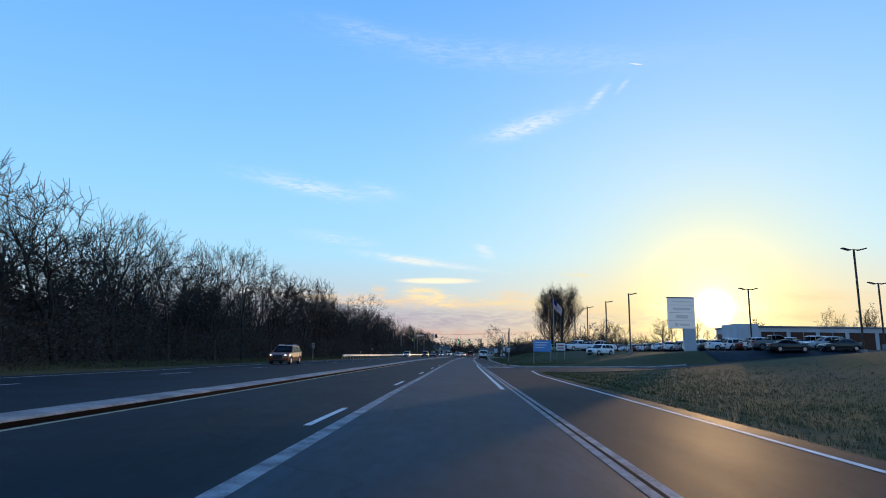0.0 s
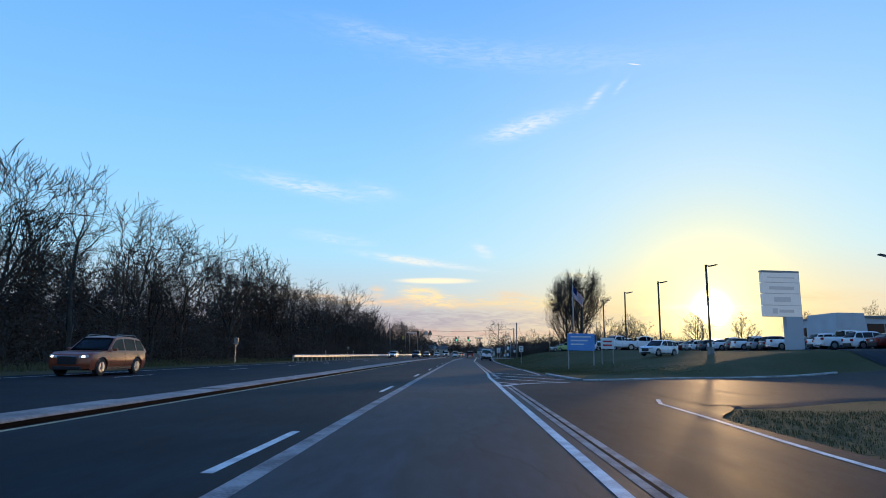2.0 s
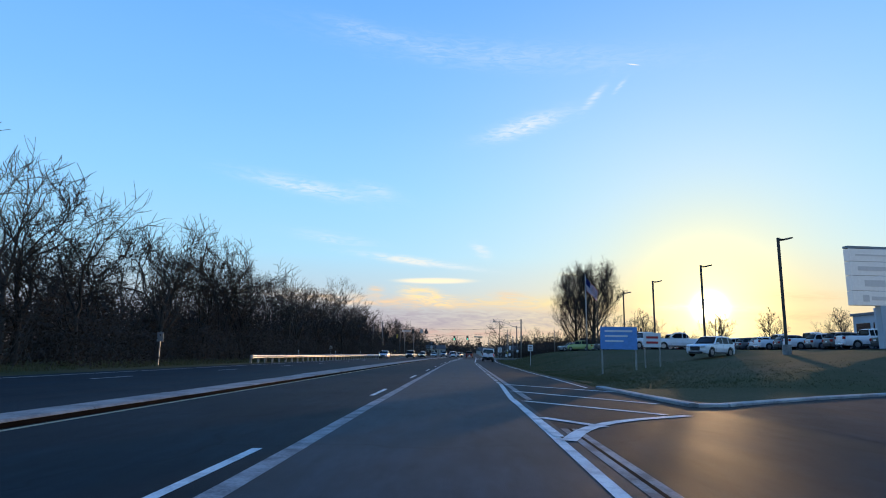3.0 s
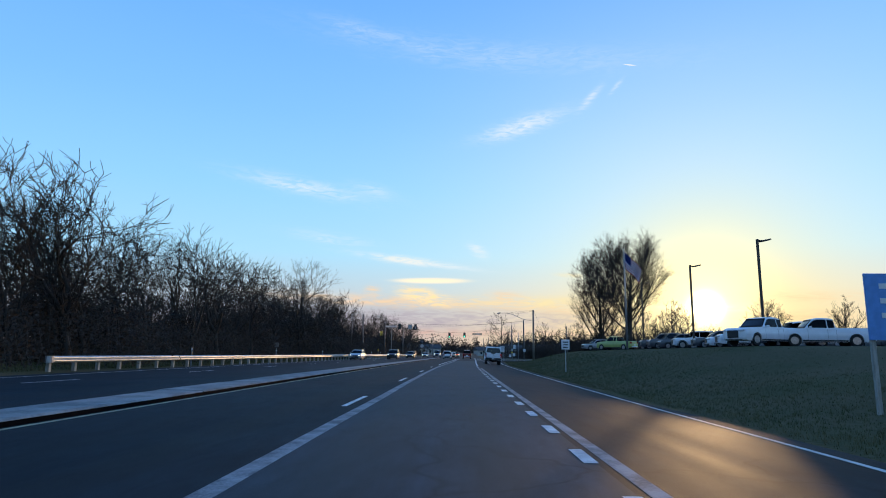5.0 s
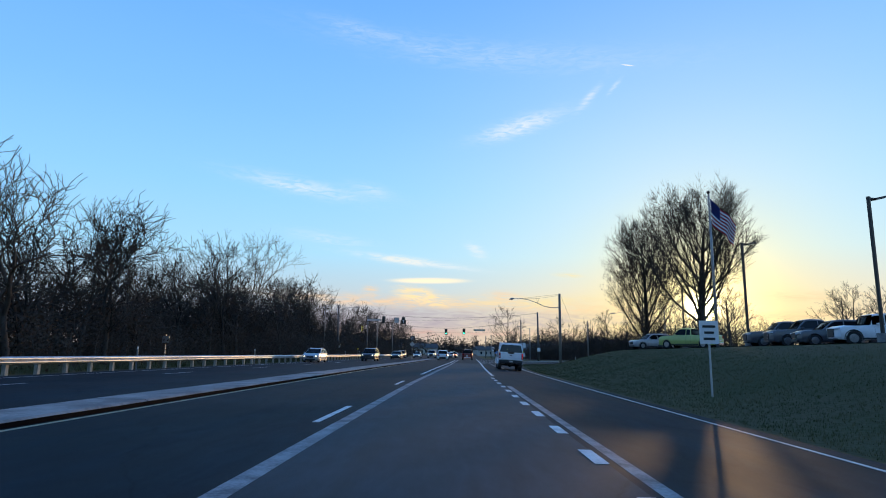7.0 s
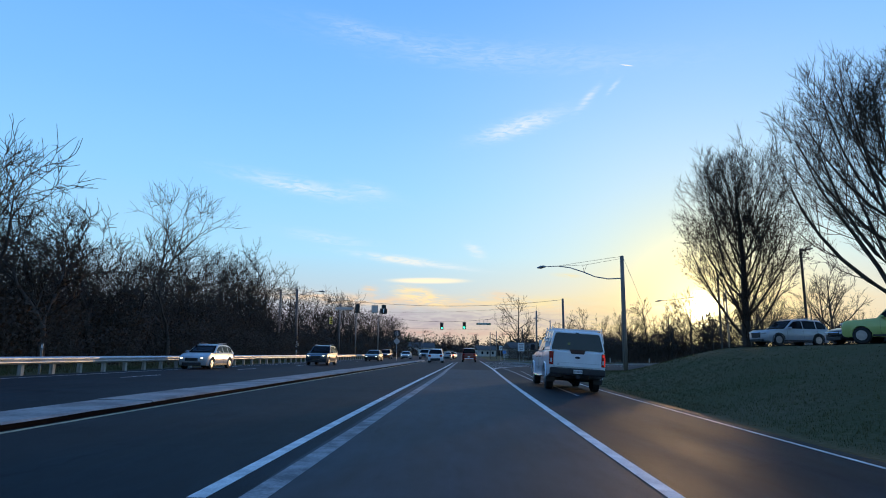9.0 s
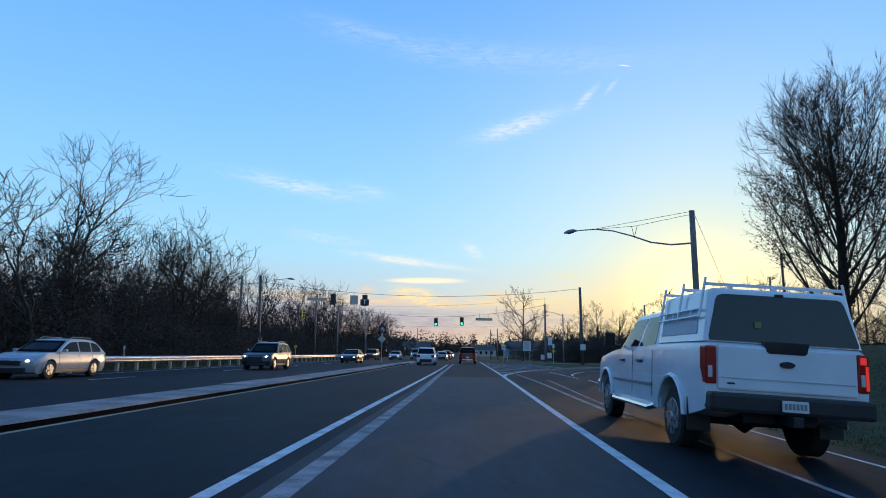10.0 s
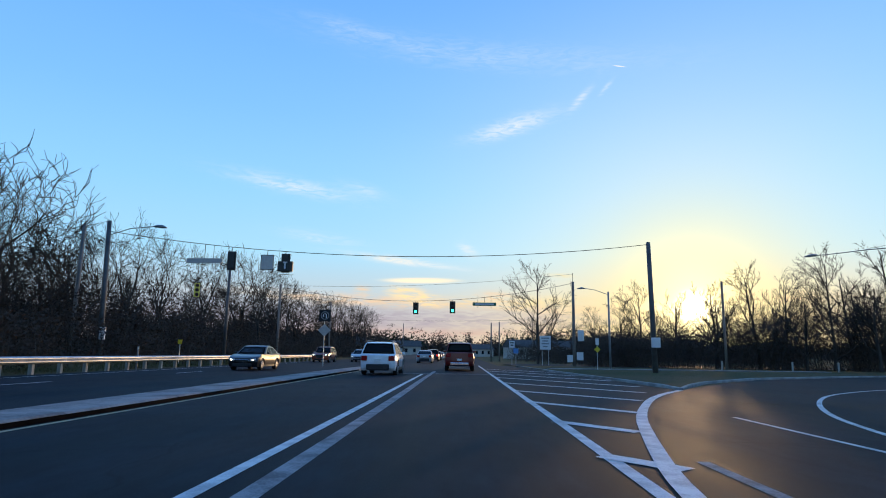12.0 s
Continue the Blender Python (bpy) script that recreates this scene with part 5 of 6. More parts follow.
    q = [lerp(lerp(lo[3], lo[2], 0.06), lerp(hi[3], hi[2], 0.06), 0.1), lerp(lerp(lo[3], lo[2], 0.94), lerp(hi[3], hi[2], 0.94), 0.1),
         lerp(lerp(lo[3], lo[2], 0.92), lerp(hi[3], hi[2], 0.92), 0.9), lerp(lerp(lo[3], lo[2], 0.08), lerp(hi[3], hi[2], 0.08), 0.9)]
    part("windscreen", slab(q[::-1], 0.006), GLASS, body)
    part("grille", box(-0.52, 0.52, 2.95, 3.08, 0.78, 1.16, 0.03), PLASTIC, t)
    part("front_bumper", box(-0.98, 0.98, 2.9, 3.2, 0.5, 0.74, 0.06), CHROME, t)
    # tailgate with its badge and seams
    gate = part("tailgate", box(-0.83, 0.83, -3.11, -3.05, 0.86, 1.40, 0.025), P_WHITE, t)
    part("tailgate_crease", box(-0.8, 0.8, -3.118, -3.1, 1.0, 1.012, 0.0), WALL_WHITE, gate)
    bm = bmesh.new()
    add_tube(bm, [(0, -3.115, 1.2), (0, -3.132, 1.2)], [0.095, 0.088], 24)
    bmesh.ops.scale(bm, vec=(1, 1, 0.42), verts=bm.verts, space=Matrix.Translation((0, 0, -1.2)))
    part("badge", bm, BADGE, gate, "plain dark blue oval badge")
    part("small_mark", box(-0.72, -0.63, -3.118, -3.105, 0.93, 0.95, 0), BADGE, gate)
    # rear bumper, plate with plain bars, tow hitch
    bump = part("rear_bumper", box(-0.96, 0.96, -3.24, -2.98, 0.60, 0.83, 0.045), PLASTIC, t, "black step bumper")
    plate = part("number_plate", box(-0.15, 0.15, -3.285, -3.262, 0.65, 0.78, 0.0), SIGN_WHITE, bump)
    for k in range(6):
        part("plate_bar", box(-0.13 + 0.045 * k, -0.10 + 0.045 * k, -3.292, -3.284, 0.68, 0.75, 0), STEEL_GREY, bump)
    part("tow_hitch", box(-0.06, 0.06, -3.34, -2.9, 0.48, 0.6, 0.012), PLASTIC, t)
    part("rear_axle", tube([(-0.75, ra, wr), (-0.15, ra, wr), (0, ra, wr), (0.15, ra, wr), (0.75, ra, wr)], [0.06, 0.07, 0.17, 0.07, 0.06], 10), PLASTIC, t)
    part("exhaust", tube([(0.45, -1.0, 0.5), (0.5, -2.4, 0.52), (0.9, -2.75, 0.5)], 0.045, 8), STEEL_GREY, t)
    part("chassis", box(-0.45, 0.45, -2.9, 2.7, 0.46, 0.62, 0.02), PLASTIC, t)
    # fibreglass cap
    cp = bmesh.new()
    lo = [(-0.965, -3.03, 1.44), (0.965, -3.03, 1.44), (0.965, -1.12, 1.44), (-0.965, -1.12, 1.44)]
    hi = [(-0.84, -2.93, 2.13), (0.84, -2.93, 2.13), (0.84, -1.12, 2.13), (-0.84, -1.12, 2.13)]
    vs = [cp.verts.new(p) for p in lo + hi]
    for f in ((0, 3, 2, 1), (4, 5, 6, 7), (0, 1, 5, 4), (1, 2, 6, 5), (2, 3, 7, 6), (3, 0, 4, 7)):
        cp.faces.new([vs[i] for i in f])
    bmesh.ops.bevel(cp, geom=[e for e in cp.edges if max(v.co.z for v in e.verts) > 2.0], offset=0.07, segments=4, affect="EDGES", profile=0.6)
    cap = part("bed_cap", cp, P_WHITE, t)
    # the hatch: one dark pane with rounded upper corners, and its tongue into the tailgate
    face = lambda x, z, out: (x, -3.03 + 0.1 * (z - 1.44) / 0.69 - out, z)
    edge = [(-0.9, 1.455), (0.9, 1.455), (0.905, 1.5), (0.79, 1.98), (0.76, 2.03), (0.7, 2.05), (-0.7, 2.05), (-0.76, 2.03), (-0.79, 1.98), (-0.905, 1.5)]
    bm = bmesh.new()
    back, front = [bm.verts.new(face(x, z, -0.02)) for x, z in edge], [bm.verts.new(face(x, z, 0.012)) for x, z in edge]
    bm.faces.new(back[::-1]), bm.faces.new(front)
    for i in range(len(edge)):
        j = (i + 1) % len(edge)
        bm.faces.new((back[i], back[j], front[j], front[i]))
    part("cap_rear_glass", bm, SMOKED, cap, "dark smoked rear hatch")
    part("hatch_hinge", box(-0.05, 0.05, -2.97, -2.92, 2.045, 2.08, 0.01), PLASTIC, cap)
    bm = bmesh.new()
    tongue = [(-0.27, 1.47), (-0.24, 1.345), (-0.21, 1.325), (0.21, 1.325), (0.24, 1.345), (0.27, 1.47)]
    back, front = [bm.verts.new((x, -3.0, z)) for x, z in tongue], [bm.verts.new((x, -3.116, z)) for x, z in tongue]
    bm.faces.new(back[::-1]), bm.faces.new(front)
    for i in range(len(tongue)):
        j = (i + 1) % len(tongue)
        bm.faces.new((back[i], back[j], front[j], front[i]))
    part("hatch_notch", bm, SMOKED, cap)
    part("window_sticker", box(-0.34, -0.26, -3.03, -3.005, 1.63, 1.71, 0), STICKER, cap, "small yellow sticker on the hatch")
    for s, (i, j) in ((0, (0, 3)), (1, (1, 2))):
        q = [lerp(lerp(lo[i], lo[j], 0.14), lerp(hi[i], hi[j], 0.14), 0.14), lerp(lerp(lo[i], lo[j], 0.9), lerp(hi[i], hi[j], 0.9), 0.14),
             lerp(lerp(lo[i], lo[j], 0.9), lerp(hi[i], hi[j], 0.9), 0.62), lerp(lerp(lo[i], lo[j], 0.16), lerp(hi[i], hi[j], 0.16), 0.62)]
        part("cap_side_hatch", slab(q[::-1] if s == 0 else q, 0.012), WALL_WHITE, cap, "white side hatch panel")
        sx = -1 if s == 0 else 1
        part("rack_rail", tube([(sx * 0.93, -2.85, 1.86), (sx * 0.93, -1.2, 1.86)], 0.014, 6), P_WHITE, t)
        part("rack_rail", tube([(sx * 0.955, -2.85, 1.76), (sx * 0.955, -1.2, 1.76)], 0.014, 6), P_WHITE, t)
        for yy in (-2.5, -1.8, -1.5):
            part("rack_stay", tube([(sx * 0.955, yy, 1.76), (sx * 0.93, yy, 1.86)], 0.01, 6), P_WHITE, t)
        for yy in (-2.82, -2.02, -1.22):
            part("rack_post", tube([(sx * 0.955, yy, 1.74), (sx * 0.885, yy, 2.12), (sx * 0.86, yy, 2.27)], 0.017, 6), P_WHITE, t)
    for yy in (-2.82, -2.02, -1.22):
        bar = part("rack_bar", box(-0.86, 0.86, yy - 0.02, yy + 0.02, 2.165, 2.205, 0.006), P_WHITE, t)
        for xx in (-0.55, 0.0, 0.55):
            part("rack_foot", box(xx - 0.03, xx + 0.03, yy - 0.02, yy + 0.02, 2.1, 2.165, 0), P_WHITE, bar)
    return t


truck = work_truck(5.3, 148.4, -0.15, -2.0)
truck.matrix_basis = pose(5.3, 148.4, -0.16, 0, 3.0, -2.0)

# traffic ahead
car("suv", P_WHITE, bend(199) - 4.25, 199.0, -1.6, "white compact crossover with black lower trim on the highway", "car", lit=False, brake=False, rack=True)
car("pickup", P_RED, bend(209) - 0.2, 209.0, -1.6, "dark red pickup truck on the highway", "pickup truck", brake=False)
car("sedan", P_SILVER, bend(238) - 4.3, 238.0, -1.6, "silver saloon car ahead in traffic", "car", brake=False)
car("suv", P_BLACK, bend(255) - 4.2, 255, -1.6, "black sport utility car ahead in traffic", "car", brake=True)
car("sedan", P_GREY, bend(268) - 4.2, 268, -1.6, "grey saloon car far ahead in traffic", "car")
car("sedan", P_WHITE, bend(281) - 4.2, 281, -1.6, "white saloon car far ahead in traffic", "car")
# oncoming
car("suv", P_BRONZE, bend(54) - 15.9, 54.2, 180, "copper-brown small crossover with lit headlamps", "car", lit=True, rack=True)
car("wagon", P_SILVER, bend(161) - 16.4, 161.5, 178.5, "silver hatchback car with lit headlamps", "car", lit=True, rack=True)
car("suv", P_BLUE, bend(176) - 12.9, 176.4, 178.5, "blue-grey large sport utility car with lit headlamps", "car", lit=True, rack=True)
car("sedan", P_BLACK, bend(203) - 12.6, 203.5, 178.4, "black saloon car with lit headlamps", "car", lit=True)
car("suv", P_BRONZE, bend(232) - 15.0, 233, 178.4, "brown sport utility car with lit headlamps", "car", lit=True)
car("sedan", P_SILVER, bend(238) - 12.0, 239, 178.4, "light saloon car with lit headlamps", "car", lit=True)
car("pickup", P_SILVER, bend(229) - 8.6, 246, 178.4, "light-coloured pickup with lit headlamps", "pickup truck", lit=True)

# the dealer's stock along the lot
rc = random.Random(17)
stock = []
for kind, paint, text in (("suv", P_WHITE, "white sport utility car parked on the car lot"), ("pickup", P_GREY, "grey pickup parked on the car lot"), ("suv", P_SILVER, "silver sport utility car parked on the car lot"),
                          ("sedan", P_BLACK, "black saloon parked on the car lot"), ("offroad", P_WHITE, "white boxy off-road car parked on the lot"), ("suv", P_GREY, "dark grey sport utility car parked on the lot"),
                          ("pickup", P_WHITE, "white pickup parked on the car lot"), ("sedan", P_RED, "red saloon parked on the car lot")):
    c = car(kind, paint, 0, 0, 0, text, "pickup truck" if kind == "pickup" else "car")
    c["group"] = "cars on the dealer lot"
    stock.append(c)
used = set()
def park(k, x, y, turn):
    src = stock[k]
    m = pose(x, y, land(x, y) + 0.045, 0, 0, turn)
    if k in used:
        copy_thing(src, m)
    else:
        used.add(k)
        src.matrix_basis = m
park(0, 20.6, 91.3, 128)
park(6, 21.0, 109.5, 115)
y = 109.6
while y < 149:
    if abs(y - 145.2) > 1.6 and abs(y - 114.9) > 1.6 and abs(y - 129.1) > 1.6 and abs(y - 142.8) > 1.6:
        park(rc.choice((0, 0, 1, 2, 3, 4, 5, 6, 6)), 24.8 + rc.uniform(-0.3, 0.3), y, 80 + rc.uniform(-3, 3))
    y += 3.1
y = 73.0
while y < 150:
    park(rc.choice((0, 1, 2, 3, 5, 6, 7, 0)), 38.6 + rc.uniform(-0.3, 0.3), y, -90 + rc.uniform(-3, 3))
    y += 3.2
y = 73.0
while y < 146:
    park(rc.choice((0, 1, 2, 3, 5, 6, 0, 4)), 44.6 + rc.uniform(-0.3, 0.3), y, 90 + rc.uniform(-3, 3))
    y += 3.3
for k in range(8):
    if k not in used:
        park(k, 52 + 3.2 * k, 75, 0)
lime = car("pickup", P_LIME, 22.6, 152.6, 38, "pale lime green pickup parked on the lot's edge", "pickup truck", z=land(22.6, 152.6) + 0.04)
edge_suv = car("suv", P_SILVER, 22.2, 162.6, 100, "silver sport utility car parked by the trees", "car", z=land(22.2, 162.6) + 0.04, rack=True)
park(3, 23.5, 156.6, 95)


# ---------------------------------------------------------------- guardrail along the opposite lanes
def rail_x(y):
    return bend(y) - 18.5 - 0.9 * (1 - smooth(97, 118, y))


def guardrail(y0, y1):
    t = thing("guardrail", 0, 0, 0, "galvanised steel W-beam guardrail on wooden posts", "guardrail", kind="structure")
    prof = ((0.0, 0.43), (0.03, 0.45), (0.085, 0.49), (0.085, 0.53), (0.03, 0.565), (0.0, 0.585), (0.03, 0.605), (0.085, 0.64), (0.085, 0.68), (0.03, 0.72), (0.0, 0.74))
    y = y0
    while y < y1:
        e = min(y + 3.81, y1)
        bm = bmesh.new()
        rows = []
        for yy in (y, e + 0.05):
            rows.append([bm.verts.new((rail_x(yy) + a, yy, z)) for a, z in prof] + [bm.verts.new((rail_x(yy) + a - 0.004, yy, z)) for a, z in prof[::-1]])
        n = len(rows[0])
        for i in range(n):
            bm.faces.new((rows[0][i], rows[0][(i + 1) % n], rows[1][(i + 1) % n], rows[1][i]))
        bm.faces.new(rows[0][::-1]), bm.faces.new(rows[1])
        part("rail_beam", bm, GALV, t)
        for yy in (y + 0.1, y + 2.0):
            if yy < y1:
                px = rail_x(yy)
                part("post", box(px - 0.3, px - 0.13, yy - 0.09, yy + 0.09, -0.3, 0.72, 0.01), WOODPOST, t)
                part("spacer_block", box(px - 0.13, px - 0.005, yy - 0.08, yy + 0.08, 0.42, 0.74, 0.008), WOODPOST, t)
        y = e
    # rounded end shoe
    bm = bmesh.new()
    for k in range(10):
        a = math.pi * k / 9
        yy, xx = y0 - 0.35 * math.sin(a), rail_x(y0) + 0.085 - 0.16 * (1 - math.cos(a))
        bm.verts.new((xx, yy, 0.43)), bm.verts.new((xx, yy, 0.74))
    bm.verts.ensure_lookup_table()
    for k in range(9):
        bm.faces.new((bm.verts[2 * k], bm.verts[2 * k + 1], bm.verts[2 * k + 3], bm.verts[2 * k + 2]))
    bmesh.ops.solidify(bm, geom=bm.faces[:], thickness=0.005)
    part("end_terminal", bm, GALV, t)
    return t


guardrail(97.4, 250)
for y in (112, 131, 150.5, 171, 190, 202):
    d = thing("delineator", rail_x(y) - 0.55, y, land(rail_x(y) - 0.55, y), "thin pale roadside marker post", "marker post", group="roadside marker posts")
    part("post", box(-0.05, 0.05, -0.012, 0.012, -0.1, 1.35, 0.004), STEEL_GREY, d)
    part("reflector", box(-0.045, 0.045, -0.02, -0.01, 1.15, 1.3, 0), SIGN_WHITE, d)


# ---------------------------------------------------------------- signs
def board(bm, w, h, z0, thick=0.012, y=-0.02):
    return add_box(bm, -w / 2, w / 2, y - thick, y, z0, z0 + h, 0)


def post_sign(x, y, label, plates, height, turn=0, posts=(0,), post_mat=None, name="road_sign", category="road sign", z=None):
    """plates: (part name, material, width, height, bottom, shape) on the side facing -y."""
    t = thing(name, x, y, land(x, y) if z is None else z, label, category, turn)
    for px in posts:
        part("post", box(px - 0.03, px + 0.03, -0.02, 0.02, -0.2, height, 0.006), post_mat or GALV, t)
    for nm, mat, w, h, b, shape in plates:
        bm = bmesh.new()
        if shape == "diamond":
            m = Matrix.Translation((0, 0, b + w * 0.7071)) @ Matrix.Rotation(math.pi / 4, 4, "Y")
            add_box(bm, -w / 2, w / 2, -0.035, -0.023, -w / 2, w / 2, 0, m)
        elif shape == "round":
            add_tube(bm, [(0, -0.023, b + h / 2), (0, -0.037, b + h / 2)], w / 2, 20)
        else:
            add_box(bm, -w / 2, w / 2, -0.035, -0.023, b, b + h, 0)
        part(nm, bm, mat, t)
    return t


def bars(parent, rows, width, z_top, pitch, thick, mat=None, y=-0.045, x=0.0):
    for k in range(rows):
        w = width * (1.0, 0.75, 0.9, 0.6)[k % 4]
        part("text_bar", box(x - w / 2, x + w / 2, y, y + 0.012, z_top - pitch * k - thick, z_top - pitch * k, 0), mat or SIGN_BLACK, parent)


s = post_sign(-20.0, 82.0, "small road sign seen from its bare back", [("plate", SIGN_BACK, 0.45, 0.6, 1.65, "")], 2.3)
s = post_sign(-20.5, 139.8, "small road sign seen from its bare back", [("plate", SIGN_BACK, 0.5, 0.5, 1.5, "")], 2.1)
s = post_sign(8.9, 115.6, "small white road sign with black lines", [("plate", SIGN_WHITE, 0.62, 0.75, 1.7, "")], 2.45)
bars(s, 3, 0.42, 2.3, 0.2, 0.08)
# pair of signs beyond the signals
s = post_sign(13.2, 233, "large white rectangular sign on two posts", [("plate", SIGN_WHITE, 1.2, 1.5, 1.75, "")], 3.2, posts=(-0.35, 0.35))
bars(s, 4, 0.85, 3.05, 0.3, 0.13, STEEL_GREY)
s = post_sign(9.6, 233.5, "small white road sign on a post", [("plate", SIGN_WHITE, 0.6, 0.75, 1.9, "")], 2.7)
bars(s, 2, 0.4, 2.5, 0.26, 0.12)
s = post_sign(10.8, 240, "small blue service sign on a post", [("plate", SIGN_BLUE, 0.6, 0.6, 1.3, "")], 1.9)
# turn sign over a warning diamond seen from behind, on the median's end
# white plate coloured black, standing in for its backlit shade
s = post_sign(-7.4, 214.5, "no U-turn sign coloured black for its backlit shade above a bare diamond plate", [("plate", SIGN_BLACK, 0.95, 0.95, 3.55, ""), ("diamond_plate", SIGN_BACK, 0.72, 0.72, 2.35, "diamond")], 4.45)
bm = bmesh.new()
add_tube(bm, [(0.0 + 0.3 * math.cos(a), -0.045, 4.02 + 0.3 * math.sin(a)) for a in np.linspace(0, 2 * math.pi, 25)], 0.035, 6)
part("ring", bm, STEEL_GREY, s)
part("arrow", tube([(0.12, -0.045, 3.82), (0.12, -0.045, 4.08), (0.0, -0.045, 4.18), (-0.12, -0.045, 4.08), (-0.12, -0.045, 3.92)], 0.035, 6), SIGN_WHITE, s)
# yellow marker by the corner
s = post_sign(14.0, 213.5, "narrow yellow diamond marker on a thin post", [("plate", SIGN_YELLOW, 0.35, 0.35, 1.4, "diamond"), ("upper_plate", SIGN_WHITE, 0.25, 0.5, 2.0, "")], 2.5)
s = post_sign(-17.5, 211.5, "small yellow roadside marker on a post", [("plate", SIGN_YELLOW, 0.32, 0.32, 1.5, "")], 1.8)
for x in (24.5, 30.5, 34.5):
    s = thing("bollard", x, 215.5 + 0.1 * (x - 24), land(x, 215.5), "short pale marker post by the side road", "marker post", group="corner marker posts")
    part("post", box(-0.06, 0.06, -0.06, 0.06, -0.2, 0.9, 0.02), WOODPOST, s)

# ---------------------------------------------------------------- poles, lamps and signals
def pole(x, y, top, r0, r1, label, mat, lean=(0, 0), name="utility_pole", category="pole", z=None):
    z = land(x, y) if z is None else z
    t = thing(name, x, y, z, label, category)
    part("shaft", tube([(0, 0, -0.3), (lean[0] * 0.5, lean[1] * 0.5, (top - z) / 2), (lean[0], lean[1], top - z)], [r0, (r0 + r1) / 2, r1], 12), mat, t, smooth=True)
    return t


# lamp pole at the verge before the crossing
t = pole(13.1, 167.1, 8.3, 0.17, 0.13, "weathered wooden pole carrying a long-armed street lamp", WOODPOLE, name="street_lamp", category="street lamp")
zb = t.location.z
pts = [(-0.06, 0, 6.66), (-0.87, 0.62, 6.68), (-1.67, 1.25, 6.91), (-2.46, 1.87, 7.36), (-3.26, 2.49, 7.74), (-4.07, 3.11, 7.95), (-4.62, 3.53, 7.98), (-5.05, 3.86, 7.99)]
pts = [(a, b, c - zb) for a, b, c in pts]
part("arm", tube(pts, [0.045, 0.043, 0.04, 0.038, 0.036, 0.034, 0.032, 0.03], 8), STEEL_GREY, t, "long S-curved steel arm", smooth=True)
part("lamp_head", tube([(-4.95, 3.78, 7.99 - zb), (-5.08, 3.88, 8.01 - zb), (-5.3, 4.05, 7.98 - zb), (-5.55, 4.24, 7.95 - zb)], [0.05, 0.1, 0.13, 0.04], 10), STEEL_GREY, t)
part("tie_rod", tube([(-0.1, 0, 8.25 - zb), (-4.07, 3.11, 7.97 - zb)], 0.012, 5), WIRE, t)
part("tie_rod", tube([(-0.1, 0, 8.1 - zb), (-2.3, 1.75, 7.86 - zb), (-4.07, 3.11, 7.95 - zb)], 0.012, 5), WIRE, t)
part("strut", tube([(-2.35, 1.78, 7.28 - zb), (-2.2, 1.68, 7.88 - zb)], 0.014, 5), WIRE, t)
part("strut", tube([(-2.35, 1.78, 7.28 - zb), (-2.45, 1.86, 7.88 - zb)], 0.014, 5), WIRE, t)
part("guy_wire", tube([(0.05, 0, 8.3 - zb), (3.4, 1.0, land(16.4, 169.5) - zb)], 0.01, 5), WIRE, t)

# poles on the far side with their own lamp
t = pole(-20.2, 205.8, 9.6, 0.2, 0.14, "grey steel pole with a street lamp and traffic box", POLE_GREY, (-0.3, 0), "street_lamp", "street lamp")
zb = t.location.z
part("arm", tube([(-0.28, 0, 8.6 - zb), (1.2, 0, 9.1 - zb), (2.8, 0, 9.25 - zb)], 0.03, 8), STEEL_GREY, t)
part("lamp_head", tube([(2.7, 0, 9.25 - zb), (2.95, 0, 9.28 - zb), (3.3, 0, 9.25 - zb), (3.6, 0, 9.18 - zb)], [0.05, 0.1, 0.12, 0.04], 10), STEEL_GREY, t)
part("control_box", box(-0.02, 0.34, -0.3, -0.12, 1.5, 2.3, 0.02), SIGN_WHITE, t, "small pale cabinet strapped to the pole")
span_l = (-20.5, 205.8)
t = pole(-23.2, 207.5, 9.7, 0.16, 0.13, "dark wooden utility pole", WOODPOLE)
t = pole(-16.9, 219.0, 8.7, 0.15, 0.11, "slim steel signal pole", POLE_GREY, name="signal_pole", category="signal pole")
t = pole(-17.0, 236.0, 8.8, 0.15, 0.12, "wooden utility pole behind the signals", WOODPOLE)
t = pole(-16.0, 262.0, 9.0, 0.15, 0.12, "wooden utility pole farther along the road", WOODPOLE)
# near right span pole
t = pole(16.1, 206.7, 8.8, 0.19, 0.14, "thick round steel pole holding a signal span wire", POLE_GREY, (-0.12, 0), "signal_pole", "signal pole")
part("control_box", box(-0.26, 0.28, -0.4, -0.16, 1.75, 2.4, 0.02), SIGN_WHITE, t, "pale metal cabinet on the pole")
# far right span pole with its boxes
t = pole(15.3, 228.0, 8.6, 0.17, 0.13, "wooden pole with pale control boxes and span wire", WOODPOLE, name="signal_pole", category="signal pole")
for nm, a, b, z0, z1 in (("control_box", -0.75, -0.2, 0.5, 1.2), ("control_box", 0.2, 0.85, 0.7, 1.5), ("sign_plate", 0.35, 0.95, 2.6, 3.7)):
    part(nm, box(a, b, -0.3, -0.15, z0, z1, 0.02), SIGN_WHITE, t)
part("pole_top_pin", tube([(0, 0, 8.55), (0, 0, 9.6)], 0.025, 6), STEEL_DARK, t)
for x, y, top in ((9.5, 262, 6.0), (11.5, 270, 6.6), (20, 290, 8.5), (-22, 300, 9.0), (29, 224.5, 8.4), (-9, 330, 9)):
    pole(x, y, top, 0.14, 0.1, "distant wooden utility pole", WOODPOLE)
t = pole(41.8, 214.4, 11.3, 0.15, 0.11, "wooden pole with a long street lamp arm in the thicket", WOODPOLE, name="street_lamp", category="street lamp")
